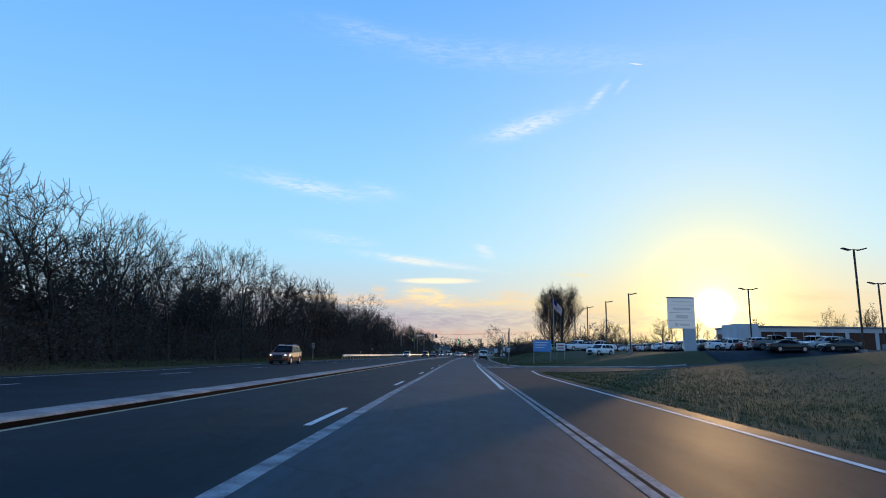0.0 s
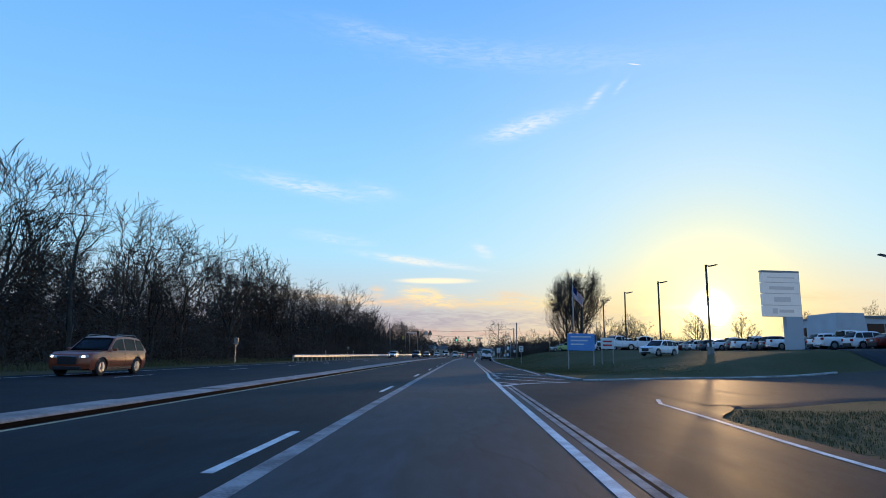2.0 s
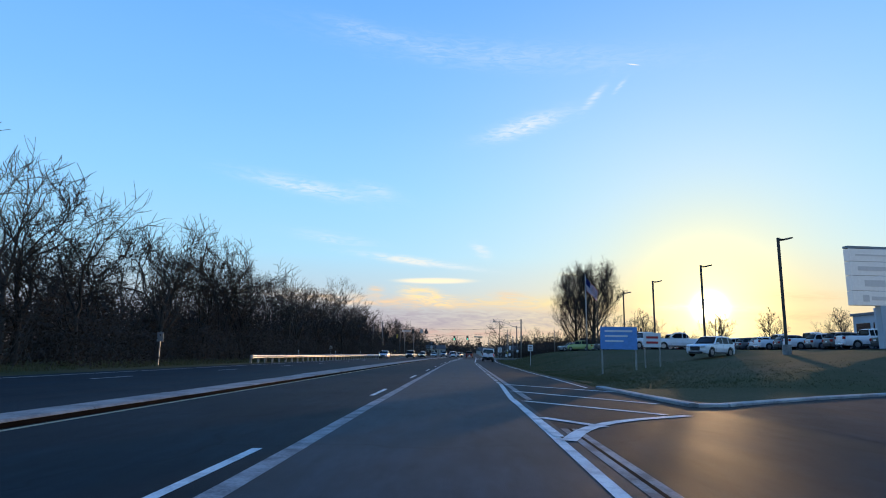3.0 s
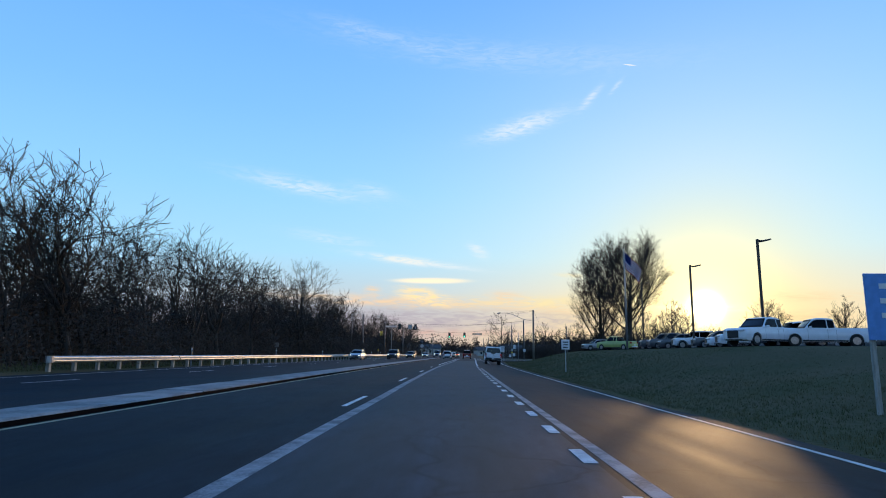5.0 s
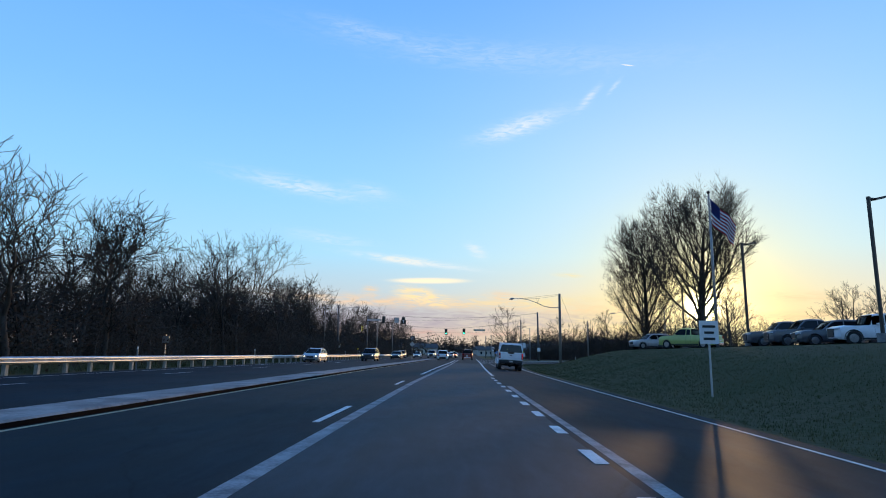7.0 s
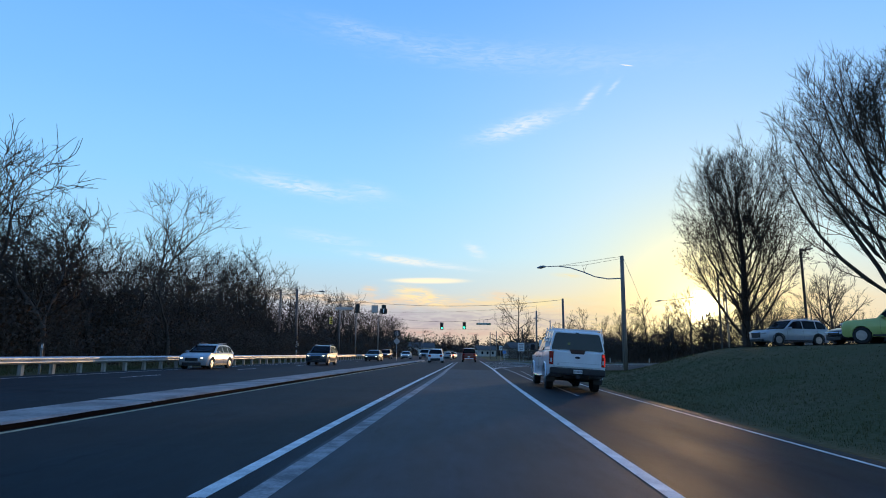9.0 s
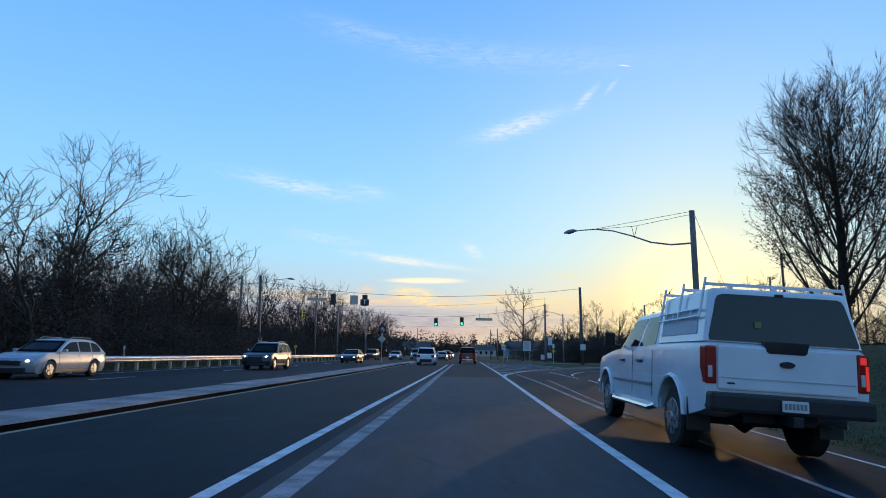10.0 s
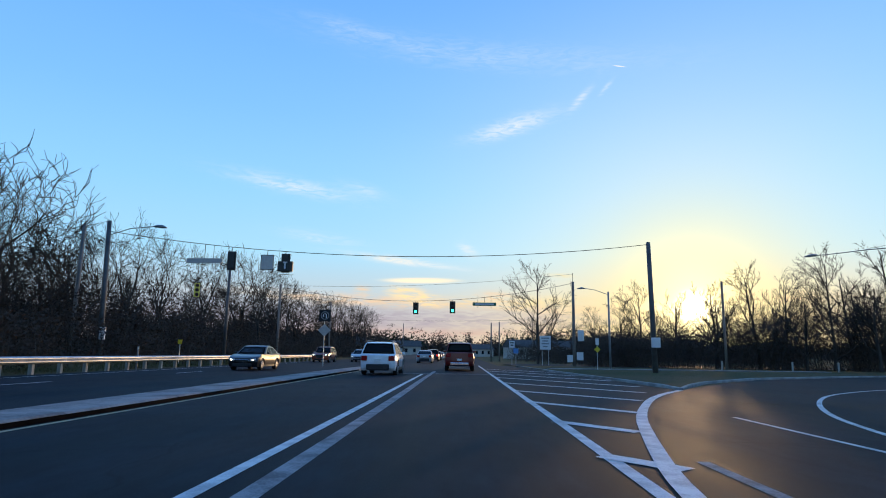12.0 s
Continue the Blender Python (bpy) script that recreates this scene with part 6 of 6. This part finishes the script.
part("arm", tube([(0, 0, 10.5), (-2.5, 0, 10.25), (-5.5, 0, 9.95), (-8.0, 0, 9.6), (-9.6, 0, 9.42)], [0.05, 0.045, 0.04, 0.035, 0.03], 8), STEEL_GREY, t, smooth=True)
part("lamp_head", tube([(-9.5, 0, 9.43), (-9.7, 0, 9.45), (-10.2, 0, 9.38), (-10.6, 0, 9.3)], [0.05, 0.1, 0.12, 0.04], 10), STEEL_GREY, t)
part("tie_rod", tube([(0, 0, 11.2), (-5.5, 0, 10.0)], 0.012, 5), WIRE, t)
t = pole(15.8, 216.5, 6.4, 0.09, 0.07, "slim street lamp pole by the crossing", STEEL_GREY, name="street_lamp", category="street lamp")
part("arm", tube([(0, 0, 6.2), (-1.2, 0, 6.6), (-2.0, 0, 6.7)], 0.025, 8), STEEL_GREY, t)
part("lamp_head", tube([(-1.95, 0, 6.7), (-2.2, 0, 6.72), (-2.6, 0, 6.66)], [0.04, 0.09, 0.03], 10), STEEL_GREY, t)


def cable(name, a, b, sag, r, label, n=24):
    a, b = Vector(a), Vector(b)
    pts = [a.lerp(b, k / n) - Vector((0, 0, 4 * sag * (k / n) * (1 - k / n))) for k in range(n + 1)]
    ob = new(name, mesh(name, tube([tuple(p) for p in pts], r, 5), WIRE))
    tagged(ob, label, "cable")
    return lambda f: a.lerp(b, f) - Vector((0, 0, 4 * sag * f * (1 - f)))


near_span = cable("span_wire", (-20.5, 205.8, 8.9), (15.98, 206.7, 8.65), 1.25, 0.022, "black span wire carrying the near signals")
far_span = cable("span_wire", (-16.95, 236.0, 8.5), (15.3, 228.0, 8.45), 1.75, 0.022, "black span wire carrying the far signals")
cable("overhead_cable", (-17, 236, 8.7), (15.3, 228, 9.4), 0.6, 0.014, "thin overhead telephone cable")
cable("overhead_cable", (-22, 300, 8.6), (20, 290, 8.2), 0.5, 0.02, "thin overhead telephone cable")
cable("overhead_cable", (-23.2, 207.5, 9.3), (-17.0, 236, 8.3), 0.9, 0.02, "thick sagging roadside cable")
cable("overhead_cable", (-17.0, 236, 8.0), (-16.2, 262, 6.2), 1.9, 0.04, "thick sagging roadside cable")
cable("overhead_cable", (-17.0, 236, 7.3), (-16.2, 262, 5.6), 1.8, 0.04, "thick sagging roadside cable")
cable("overhead_cable", (-16.2, 262, 5.8), (-22, 300, 6.6), 1.2, 0.04, "thick sagging roadside cable")
cable("overhead_cable", (-16, 262, 7.2), (-22, 300, 7.4), 1.4, 0.03, "thick sagging roadside cable")
cable("overhead_cable", (-20.4, 205.8, 8.2), (-16.9, 219, 8.3), 0.3, 0.012, "thin cable between two poles")
cable("overhead_cable", (-23.2, 207.5, 8.0), (-20.4, 205.8, 8.6), 0.2, 0.012, "thin cable between two poles")


def hung(x, y, z_wire, z_top, name, label, category, turn=0):
    t = thing(name, x, y, z_top, label, category, turn)
    part("hanger", tube([(0, 0, 0), (0, 0, z_wire - z_top)], 0.02, 6), STEEL_DARK, t)
    return t


def signal(x, y, z_wire, z_top, faces, label, back=False, group=""):
    """A three-lamp head; faces: materials of the lenses from the top."""
    t = hung(x, y, z_wire, z_top, "traffic_signal", label, "traffic signal", -1.6)
    if group:
        t["group"] = group
    hgt = 0.36 * len(faces)
    part("housing", box(-0.19, 0.19, -0.12, 0.12, -hgt, 0, 0.03), SIGNAL_BLACK, t)
    part("back_plate", box(-0.3, 0.3, 0.0, 0.012, -hgt - 0.1, 0.1, 0), SIGNAL_BLACK, t)
    if not back:
        for k, m in enumerate(faces):
            zc = -0.18 - 0.36 * k
            part("lens", tube([(0, -0.12, zc), (0, -0.135, zc)], 0.145, 20), m, t)
            bm = bmesh.new()
            for a in np.linspace(-0.35, math.pi + 0.35, 13):
                bm.verts.new((0.16 * math.cos(a), -0.12, zc + 0.16 * math.sin(a))), bm.verts.new((0.15 * math.cos(a), -0.34, zc + 0.15 * math.sin(a) - 0.02))
            bm.verts.ensure_lookup_table()
            for k2 in range(12):
                bm.faces.new((bm.verts[2 * k2], bm.verts[2 * k2 + 2], bm.verts[2 * k2 + 3], bm.verts[2 * k2 + 1]))
            bmesh.ops.solidify(bm, geom=bm.faces[:], thickness=0.006)
            part("visor", bm, SIGNAL_BLACK, t)
    return t


f = (-1.02 + 16.95) / 32.25
w = far_span(f)
signal(w.x, w.y, w.z, w.z - 0.25, (LENS_DARK, LENS_DARK, GREEN_LIT), "black traffic signal showing green on a span wire", group="far signals")
f = (2.98 + 16.95) / 32.25
w = far_span(f)
signal(w.x, w.y, w.z, w.z - 0.25, (LENS_DARK, LENS_DARK, GREEN_LIT), "black traffic signal showing green on a span wire", group="far signals")
# street name board, lettering left as a bar
f = (6.35 + 16.95) / 32.25
w = far_span(f)
t = hung(w.x, w.y, w.z, w.z - 0.55, "street_name_sign", "green street name board hung from a span wire", "street sign", -1.6)
part("board", box(-1.25, 1.25, -0.02, 0.02, -0.35, 0.0, 0.01), SIGN_GREEN, t)
part("text_bar", box(-1.0, 1.0, -0.03, -0.018, -0.24, -0.1, 0), SIGN_WHITE, t)
for s in (-0.7, 0.7):
    part("hanger", tube([(s, 0, -0.6), (s, 0, 0.75)], 0.015, 6), STEEL_DARK, t)
# near span, seen from behind
def near_at(x):
    return near_span((x + 20.5) / 36.48)


w = near_at(-12.15)
signal(w.x, w.y, w.z, w.z - 0.4, (0, 0, 0), "black traffic signal seen from its back", back=True, group="near signals")
w = near_at(-9.78)
t = hung(w.x, w.y, w.z, w.z - 0.35, "hanging_sign", "square lane sign hung from the span wire, bare back", "road sign", -1.6)
part("plate", box(-0.4, 0.4, -0.012, 0.012, -0.95, 0, 0), SIGN_BACK, t)
part("frame", box(-0.44, 0.44, 0.0, 0.01, -0.99, 0.04, 0), SIGNAL_BLACK, t)
w = near_at(-8.55)
t = signal(w.x, w.y, w.z, w.z - 0.25, (0, 0, 0), "black five-lamp signal cluster seen from its back", back=True, group="near signals")
part("side_housing", box(-0.5, 0.5, -0.1, 0.14, -1.1, -0.42, 0.03), SIGNAL_BLACK, t)
part("back_label", box(-0.05, 0.05, -0.14, -0.1, -0.95, -0.45, 0), SIGN_WHITE, t)
part("back_label", box(-0.14, 0.14, -0.14, -0.1, -0.53, -0.45, 0), SIGN_WHITE, t)
w = near_at(-13.95)
t = hung(w.x, w.y, w.z, w.z - 0.95, "street_name_sign", "bare back of a street name board on the span", "street sign", -1.6)
part("board", box(-1.2, 1.2, -0.02, 0.02, -0.34, 0.0, 0.01), SIGN_BACK, t)
for s in (-0.7, 0.6):
    part("hanger", tube([(s, 0, -0.5), (s, 0, 0.9)], 0.015, 6), STEEL_DARK, t)
# yellow signal head hanging by the wood
t = thing("traffic_signal", -17.0, 212.5, 6.2, "tilted yellow traffic signal on a side cable", "traffic signal", 30)
part("housing", box(-0.19, 0.19, -0.12, 0.12, -1.05, 0, 0.03), SIGNAL_YELLOW, t)
for k in range(3):
    part("lens", tube([(0, -0.12, -0.17 - 0.35 * k), (0, -0.14, -0.17 - 0.35 * k)], 0.14, 16), LENS_DARK, t)
part("hanger", tube([(0, 0, 0), (0, 0, 1.9)], 0.02, 6), STEEL_DARK, t)
cable("span_wire", (-20.4, 205.8, 8.5), (-16.9, 219.0, 8.5), 0.35, 0.014, "thin signal wire between two poles")

# ---------------------------------------------------------------- corner island, footway and kerbs
def kerb_line(name, pts, label, height=0.14, width=0.16, mat=None, follow=False):
    """A kerb along (x, y) points, in stones of about three metres."""
    base = thing(name, 0, 0, 0, label, "kerb", kind="structure")
    line = [Vector((x, y)) for x, y in pts]
    for a, b in zip(line, line[1:]):
        n = max(1, int(round((b - a).length / 3)))
        for k in range(n):
            p, q = a.lerp(b, k / n), a.lerp(b, (k + 1) / n)
            d = (q - p).normalized()
            s = Vector((d.y, -d.x)) * width / 2
            zz = [(land(v.x, v.y) + 0.03 if follow else 0.0) for v in (p, q)]
            bm = bmesh.new()
            vs = []
            for v, z in ((p + d * 0.006, zz[0]), (q - d * 0.006, zz[1])):
                for o, h in ((-1, -0.15), (-1, height - 0.02), (-0.75, height), (0.75, height), (1, height - 0.02), (1, -0.15)):
                    vs.append(bm.verts.new((v.x + s.x * o, v.y + s.y * o, z + h)))
            for i in range(5):
                bm.faces.new((vs[i], vs[i + 1], vs[i + 7], vs[i + 6]))
            bm.faces.new(vs[:6][::-1]), bm.faces.new(vs[6:])
            part("kerb_stone", bm, mat or KERB, base)
    return base


kerb_line("kerb", [(5.1, 63.0), (5.3, 59.0), (5.55, 55.6), (6.3, 55.8), (7.7, 57.0), (10.4, 59.0), (14, 61.5), (18, 64.3), (22, 67.1), (25, 69.2)], "pale concrete kerb round the driveway corner", 0.1, 0.3, follow=True)
isl = [(10.35, 187.5), (10.9, 190.5), (10.2, 196), (9.9, 204), (9.3, 215), (8.9, 226), (14, 225.8), (34, 219), (41, 213.5), (27, 205.2), (18.4, 199.2), (13.2, 193.2)]
island = flat("verge_island", isl, 0.06, GRASS)
tagged(island, "grass corner island with a kerb at the crossing", "verge", kind="structure")
kerb_line("kerb", [(9.1, 225), (9.8, 206), (10.4, 195), (10.6, 190), (10.3, 187.4), (11.6, 190), (13.4, 193.0), (18.4, 198.8), (27, 204.6), (41, 212.8)], "low concrete kerb round the corner island", 0.075, 0.14)
pav = thing("footway", 0, 0, 0, "pale concrete footway across the corner island", "footway", kind="structure")
p0, p1 = Vector((10.3, 214.0)), Vector((33, 216.0))
for k in range(15):
    a, b = p0.lerp(p1, k / 15), p0.lerp(p1, (k + 1) / 15)
    bm = bmesh.new()
    add_box(bm, a.x + 0.01, b.x - 0.01, a.y - 0.75, a.y + 0.75, -0.05, 0.105, 0)
    part("slab", bm, CONCRETE, pav)

# guardrail and house row past the crossing
for k, (x, y, w, h) in enumerate(((-24, 330, 10, 5), (-40, 360, 12, 6), (26, 345, 11, 5.5), (44, 380, 12, 6), (-14, 420, 12, 6), (18, 440, 10, 5.5))):
    z = land(x, y)
    t = thing("house", x, y, z, "small pale house with a dark pitched roof", "house", 8 * (k % 3))
    part("wall", box(-w / 2, w / 2, -4, 4, -0.5, h * 0.6, 0), SIDING, t)
    bm = bmesh.new()
    a = [bm.verts.new(p) for p in ((-w / 2 - 0.4, -4.5, h * 0.58), (w / 2 + 0.4, -4.5, h * 0.58), (w / 2 + 0.4, 0, h), (-w / 2 - 0.4, 0, h), (w / 2 + 0.4, 4.5, h * 0.58), (-w / 2 - 0.4, 4.5, h * 0.58))]
    for f in ((0, 1, 2, 3), (3, 2, 4, 5), (1, 4, 2), (0, 3, 5), (0, 5, 4, 1)):
        bm.faces.new([a[i] for i in f])
    part("roof", bm, ROOFING, t)
    for s in (-0.28, 0.0, 0.28):
        part("window", box(s * w - 0.5, s * w + 0.5, -4.04, -3.98, h * 0.2, h * 0.45, 0), GLASS, t)


# ---------------------------------------------------------------- dealership
def lot_lamp(x, y, top, turn, heads=1):
    z = land(x, y)
    t = thing("lot_lamp", x, y, z, "tall dark square-pole car lot lamp", "lamp post", turn, "car lot lamps")
    hgt = top - z
    part("concrete_base", tube([(0, 0, -0.2), (0, 0, 0.7)], 0.3, 14), CONCRETE, t)
    part("shaft", box(-0.075, 0.075, -0.075, 0.075, 0.65, hgt, 0.01), STEEL_DARK, t)
    for s in ((1,) if heads == 1 else (1, -1)):
        a = s * 0.5
        part("arm", box(min(0, a), max(0, a), -0.035, 0.035, hgt - 0.12, hgt - 0.04, 0.008), STEEL_DARK, t)
        m = Matrix.Translation((s * 0.8, 0, hgt - 0.03)) @ Matrix.Rotation(radians(-14 * s), 4, "Y")
        bm = bmesh.new()
        add_box(bm, -0.42, 0.42, -0.22, 0.22, -0.06, 0.06, 0.02, m)
        hd = part("lamp_head", bm, STEEL_DARK, t)
        bm = bmesh.new()
        add_box(bm, -0.32, 0.32, -0.16, 0.16, -0.075, -0.058, 0, m)
        part("lens", bm, LAMP_WHITE, hd)
    return t


for x, y, top, turn in ((23.4, 85.1, 9.8, 20), (23.8, 100.3, 10.0, 20), (23.75, 114.9, 10.2, 20), (24.0, 129.1, 10.25, 20), (23.3, 142.8, 10.1, 20), (30.5, 174.8, 10.4, 20), (30.0, 190.0, 10.2, 20)):
    lot_lamp(x, y, top, turn)
lot_lamp(38.1, 81.1, 10.2, 0, 2)
lot_lamp(40.2, 62.2, 12.3, 0, 2)
lot_lamp(51, 75, 10.4, 0, 2)

# tall dealer sign: stacked pale panels on a column, panels and bars with added glow
bs = thing("dealer_sign", 31.3, 87.3, land(31.3, 87.3), "tall pale stacked-panel dealership sign on one column", "sign", 8)
zb = land(31.3, 87.3)
part("column", box(0.25, 1.97, -0.26, 0.26, -0.3, 9.5 - zb, 0.04), WALL_WHITE, bs)
part("panel_frame", box(-1.75, 0.25, -0.2, 0.2, 5.12 - zb, 9.45 - zb, 0.02), STEEL_GREY, bs)
part("top_cap", box(-1.95, 1.97, -0.26, 0.26, 9.4 - zb, 9.58 - zb, 0.02), STEEL_GREY, bs)
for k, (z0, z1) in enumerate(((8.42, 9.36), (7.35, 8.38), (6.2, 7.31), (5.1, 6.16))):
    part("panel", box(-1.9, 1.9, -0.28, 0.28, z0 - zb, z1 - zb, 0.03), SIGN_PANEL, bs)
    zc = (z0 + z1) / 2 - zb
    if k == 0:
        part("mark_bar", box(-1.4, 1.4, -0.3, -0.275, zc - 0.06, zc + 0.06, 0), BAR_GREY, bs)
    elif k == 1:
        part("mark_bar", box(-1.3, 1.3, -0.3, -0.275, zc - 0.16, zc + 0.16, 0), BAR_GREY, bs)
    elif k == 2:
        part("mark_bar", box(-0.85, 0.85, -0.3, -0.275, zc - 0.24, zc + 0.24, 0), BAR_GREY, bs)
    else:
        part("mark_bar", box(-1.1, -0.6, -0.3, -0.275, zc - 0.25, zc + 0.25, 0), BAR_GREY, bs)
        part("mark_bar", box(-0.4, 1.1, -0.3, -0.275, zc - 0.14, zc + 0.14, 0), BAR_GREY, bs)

# blue banner board by the driveway
b = thing("banner_board", 10.85, 82.3, land(10.85, 82.3), "blue printed banner board on two posts", "sign", -4)
zb = land(10.85, 82.3)
for s in (-1.1, 1.1):
    part("post", box(s - 0.05, s + 0.05, -0.04, 0.04, -0.3, 3.05 - zb, 0.01), WOODPOST, b)
part("board", box(-1.2, 1.2, -0.09, -0.04, 1.55 - zb, 3.05 - zb, 0.012), SIGN_BLUE, b)
for k in range(3):
    part("text_bar", box(-0.9, 0.9 - 0.3 * k, -0.1, -0.088, 2.7 - 0.33 * k - zb, 2.82 - 0.33 * k - zb, 0), SIGN_WHITE, b)
b = thing("banner_board", 13.6, 84.0, land(13.6, 84.0), "white sale board on two posts", "sign", -4)
zb = land(13.6, 84)
for s in (-0.5, 0.5):
    part("post", box(s - 0.04, s + 0.04, -0.03, 0.03, -0.3, 2.75 - zb, 0.01), WOODPOST, b)
part("board", box(-0.6, 0.6, -0.08, -0.03, 1.75 - zb, 2.75 - zb, 0.012), SIGN_WHITE, b)
for k in range(2):
    part("text_bar", box(-0.4, 0.4, -0.09, -0.078, 2.35 - 0.35 * k - zb, 2.5 - 0.35 * k - zb, 0), SIGN_RED, b)

# flagpole and its flag hanging in the still air
fx, fy = 21.95, 145.2
zb = land(fx, fy)
top = 14.85 - zb
t = thing("flagpole", fx, fy, zb, "tall tapered grey metal flagpole with a ball top", "flagpole")
part("shaft", tube([(0, 0, -0.2), (0, 0, 7), (0, 0, top - 0.1)], [0.12, 0.1, 0.06], 12), STEEL_GREY, t, smooth=True)
bm = bmesh.new()
bmesh.ops.create_uvsphere(bm, u_segments=14, v_segments=8, radius=0.14, matrix=Matrix.Translation((0, 0, top)))
part("ball", bm, STEEL_DARK, t, smooth=True)
part("halyard", tube([(0.13, 0, 1.2), (0.09, 0, top - 0.3)], 0.006, 4), SIGN_WHITE, t)
fl = thing("flag", fx, fy, zb, "drooping red and white striped flag with a blue corner", "flag")
NU, NS = 14, 13


def flag_point(u, v):
    """u across the fly, v down the hoist; the cloth hangs slack on a slope in soft folds."""
    x = 0.1 + u * (2.1 - 0.3 * v) + 0.06 * math.sin(u * 9 + v * 2)
    y = (0.2 * math.sin(u * 7.5 + 1.5 * v) + 0.07 * math.sin(u * 17 + v)) * min(1, u * 3)
    z = top - 0.55 - v * 2.25 - u * (2.0 - 0.5 * v) - 0.25 * u * u
    return (x, y, z)


for k in range(NS):
    bm = bmesh.new()
    v0, v1 = k / NS, (k + 1) / NS
    u0 = 0.4 if k < 7 else 0.0
    rows = [[bm.verts.new(flag_point(u0 + (1 - u0) * i / NU, v)) for i in range(NU + 1)] for v in (v0, v1)]
    for i in range(NU):
        bm.faces.new((rows[0][i], rows[0][i + 1], rows[1][i + 1], rows[1][i]))
    bmesh.ops.solidify(bm, geom=bm.faces[:], thickness=0.004)
    part("stripe", bm, CLOTH_RED if k % 2 == 0 else CLOTH_WHITE, fl, smooth=True)
bm = bmesh.new()
rows = [[bm.verts.new(flag_point(0.4 * i / 5, 7 / NS * j / 6)) for i in range(6)] for j in range(7)]
for j in range(6):
    for i in range(5):
        bm.faces.new((rows[j][i], rows[j][i + 1], rows[j + 1][i + 1], rows[j + 1][i]))
bmesh.ops.solidify(bm, geom=bm.faces[:], thickness=0.004)
part("canton", bm, CLOTH_BLUE, fl, smooth=True)

# showroom
sh = thing("dealership_building", 62, 122, land(62, 122), "long low flat-roofed pale dealership building", "building")
part("wall", box(-14, 45, -17, -6, -0.8, 3.9, 0.0), WALL_WHITE, sh)
part("parapet", box(-14.2, 45.2, -17.2, -5.8, 3.9, 4.2, 0.03), WALL_GREY, sh)
ent = part("entrance_block", box(-15.5, -12.0, -18.2, -12, -0.8, 4.45, 0.05), WALL_WHITE, sh)
for k in range(11):
    x0 = -11 + k * 4.9
    wn_ = part("window", box(x0, x0 + 4.2, -17.06, -16.98, 0.2, 3.2, 0), GLASS, sh)
    part("mullion", box(x0 + 2.05, x0 + 2.15, -17.1, -17.0, 0.2, 3.2, 0), STEEL_GREY, wn_)
for k in range(2):
    y0 = -12 + k * 3.0
    part("window", box(-14.06, -13.98, y0, y0 + 2.4, 0.3, 3.0, 0), GLASS, sh)

# ---------------------------------------------------------------- grass tufts on the bank and verge
def tufts(name, count, seed, where, label, size=0.14):
    rnd = random.Random(seed)
    V, F = [], []
    while count > 0:
        x, y = where(rnd)
        z = land(x, y)
        count -= 1
        for b in range(4):
            a = rnd.uniform(0, 6.283)
            h = size * rnd.uniform(0.5, 1.5)
            dx, dy = math.cos(a), math.sin(a)
            ox, oy = rnd.gauss(0, 0.05), rnd.gauss(0, 0.05)
            n = len(V)
            V += [(x + ox - dy * 0.008, y + oy + dx * 0.008, z - 0.02), (x + ox + dy * 0.008, y + oy - dx * 0.008, z - 0.02), (x + ox + dx * h * 0.6, y + oy + dy * h * 0.6, z + h)]
            F.append((n, n + 1, n + 2))
    return tagged(solid(name, V, F, BLADE), label, "grass", kind="stuff")


def bank_spot(rnd):
    while True:
        y = rnd.uniform(0, 182)
        r = right_edge(y) + 0.15 + abs(rnd.gauss(0, 5.0))
        if r < 19.3 and not (41.5 < y < 63 and r < 30):
            return bend(y) + r, y


tufts("grass", 60000, 61, bank_spot, "short rough winter grass on the bank", 0.055)


def left_spot(rnd):
    y = rnd.uniform(5, 250)
    return rail_x(y) - 0.75 - abs(rnd.gauss(0, 1.8)), y


tufts("grass", 14000, 62, left_spot, "long dry grass at the wood's edge", 0.22)


def island_spot(rnd):
    x, y = rnd.uniform(11, 30), rnd.uniform(196, 226)
    while not (y > 199 + 0.45 * (x - 18) and y > 190 + 1.2 * (x - 11)):
        x, y = rnd.uniform(11, 30), rnd.uniform(196, 226)
    return x, y


tufts("grass", 5000, 63, island_spot, "short rough grass on the corner island", 0.09)
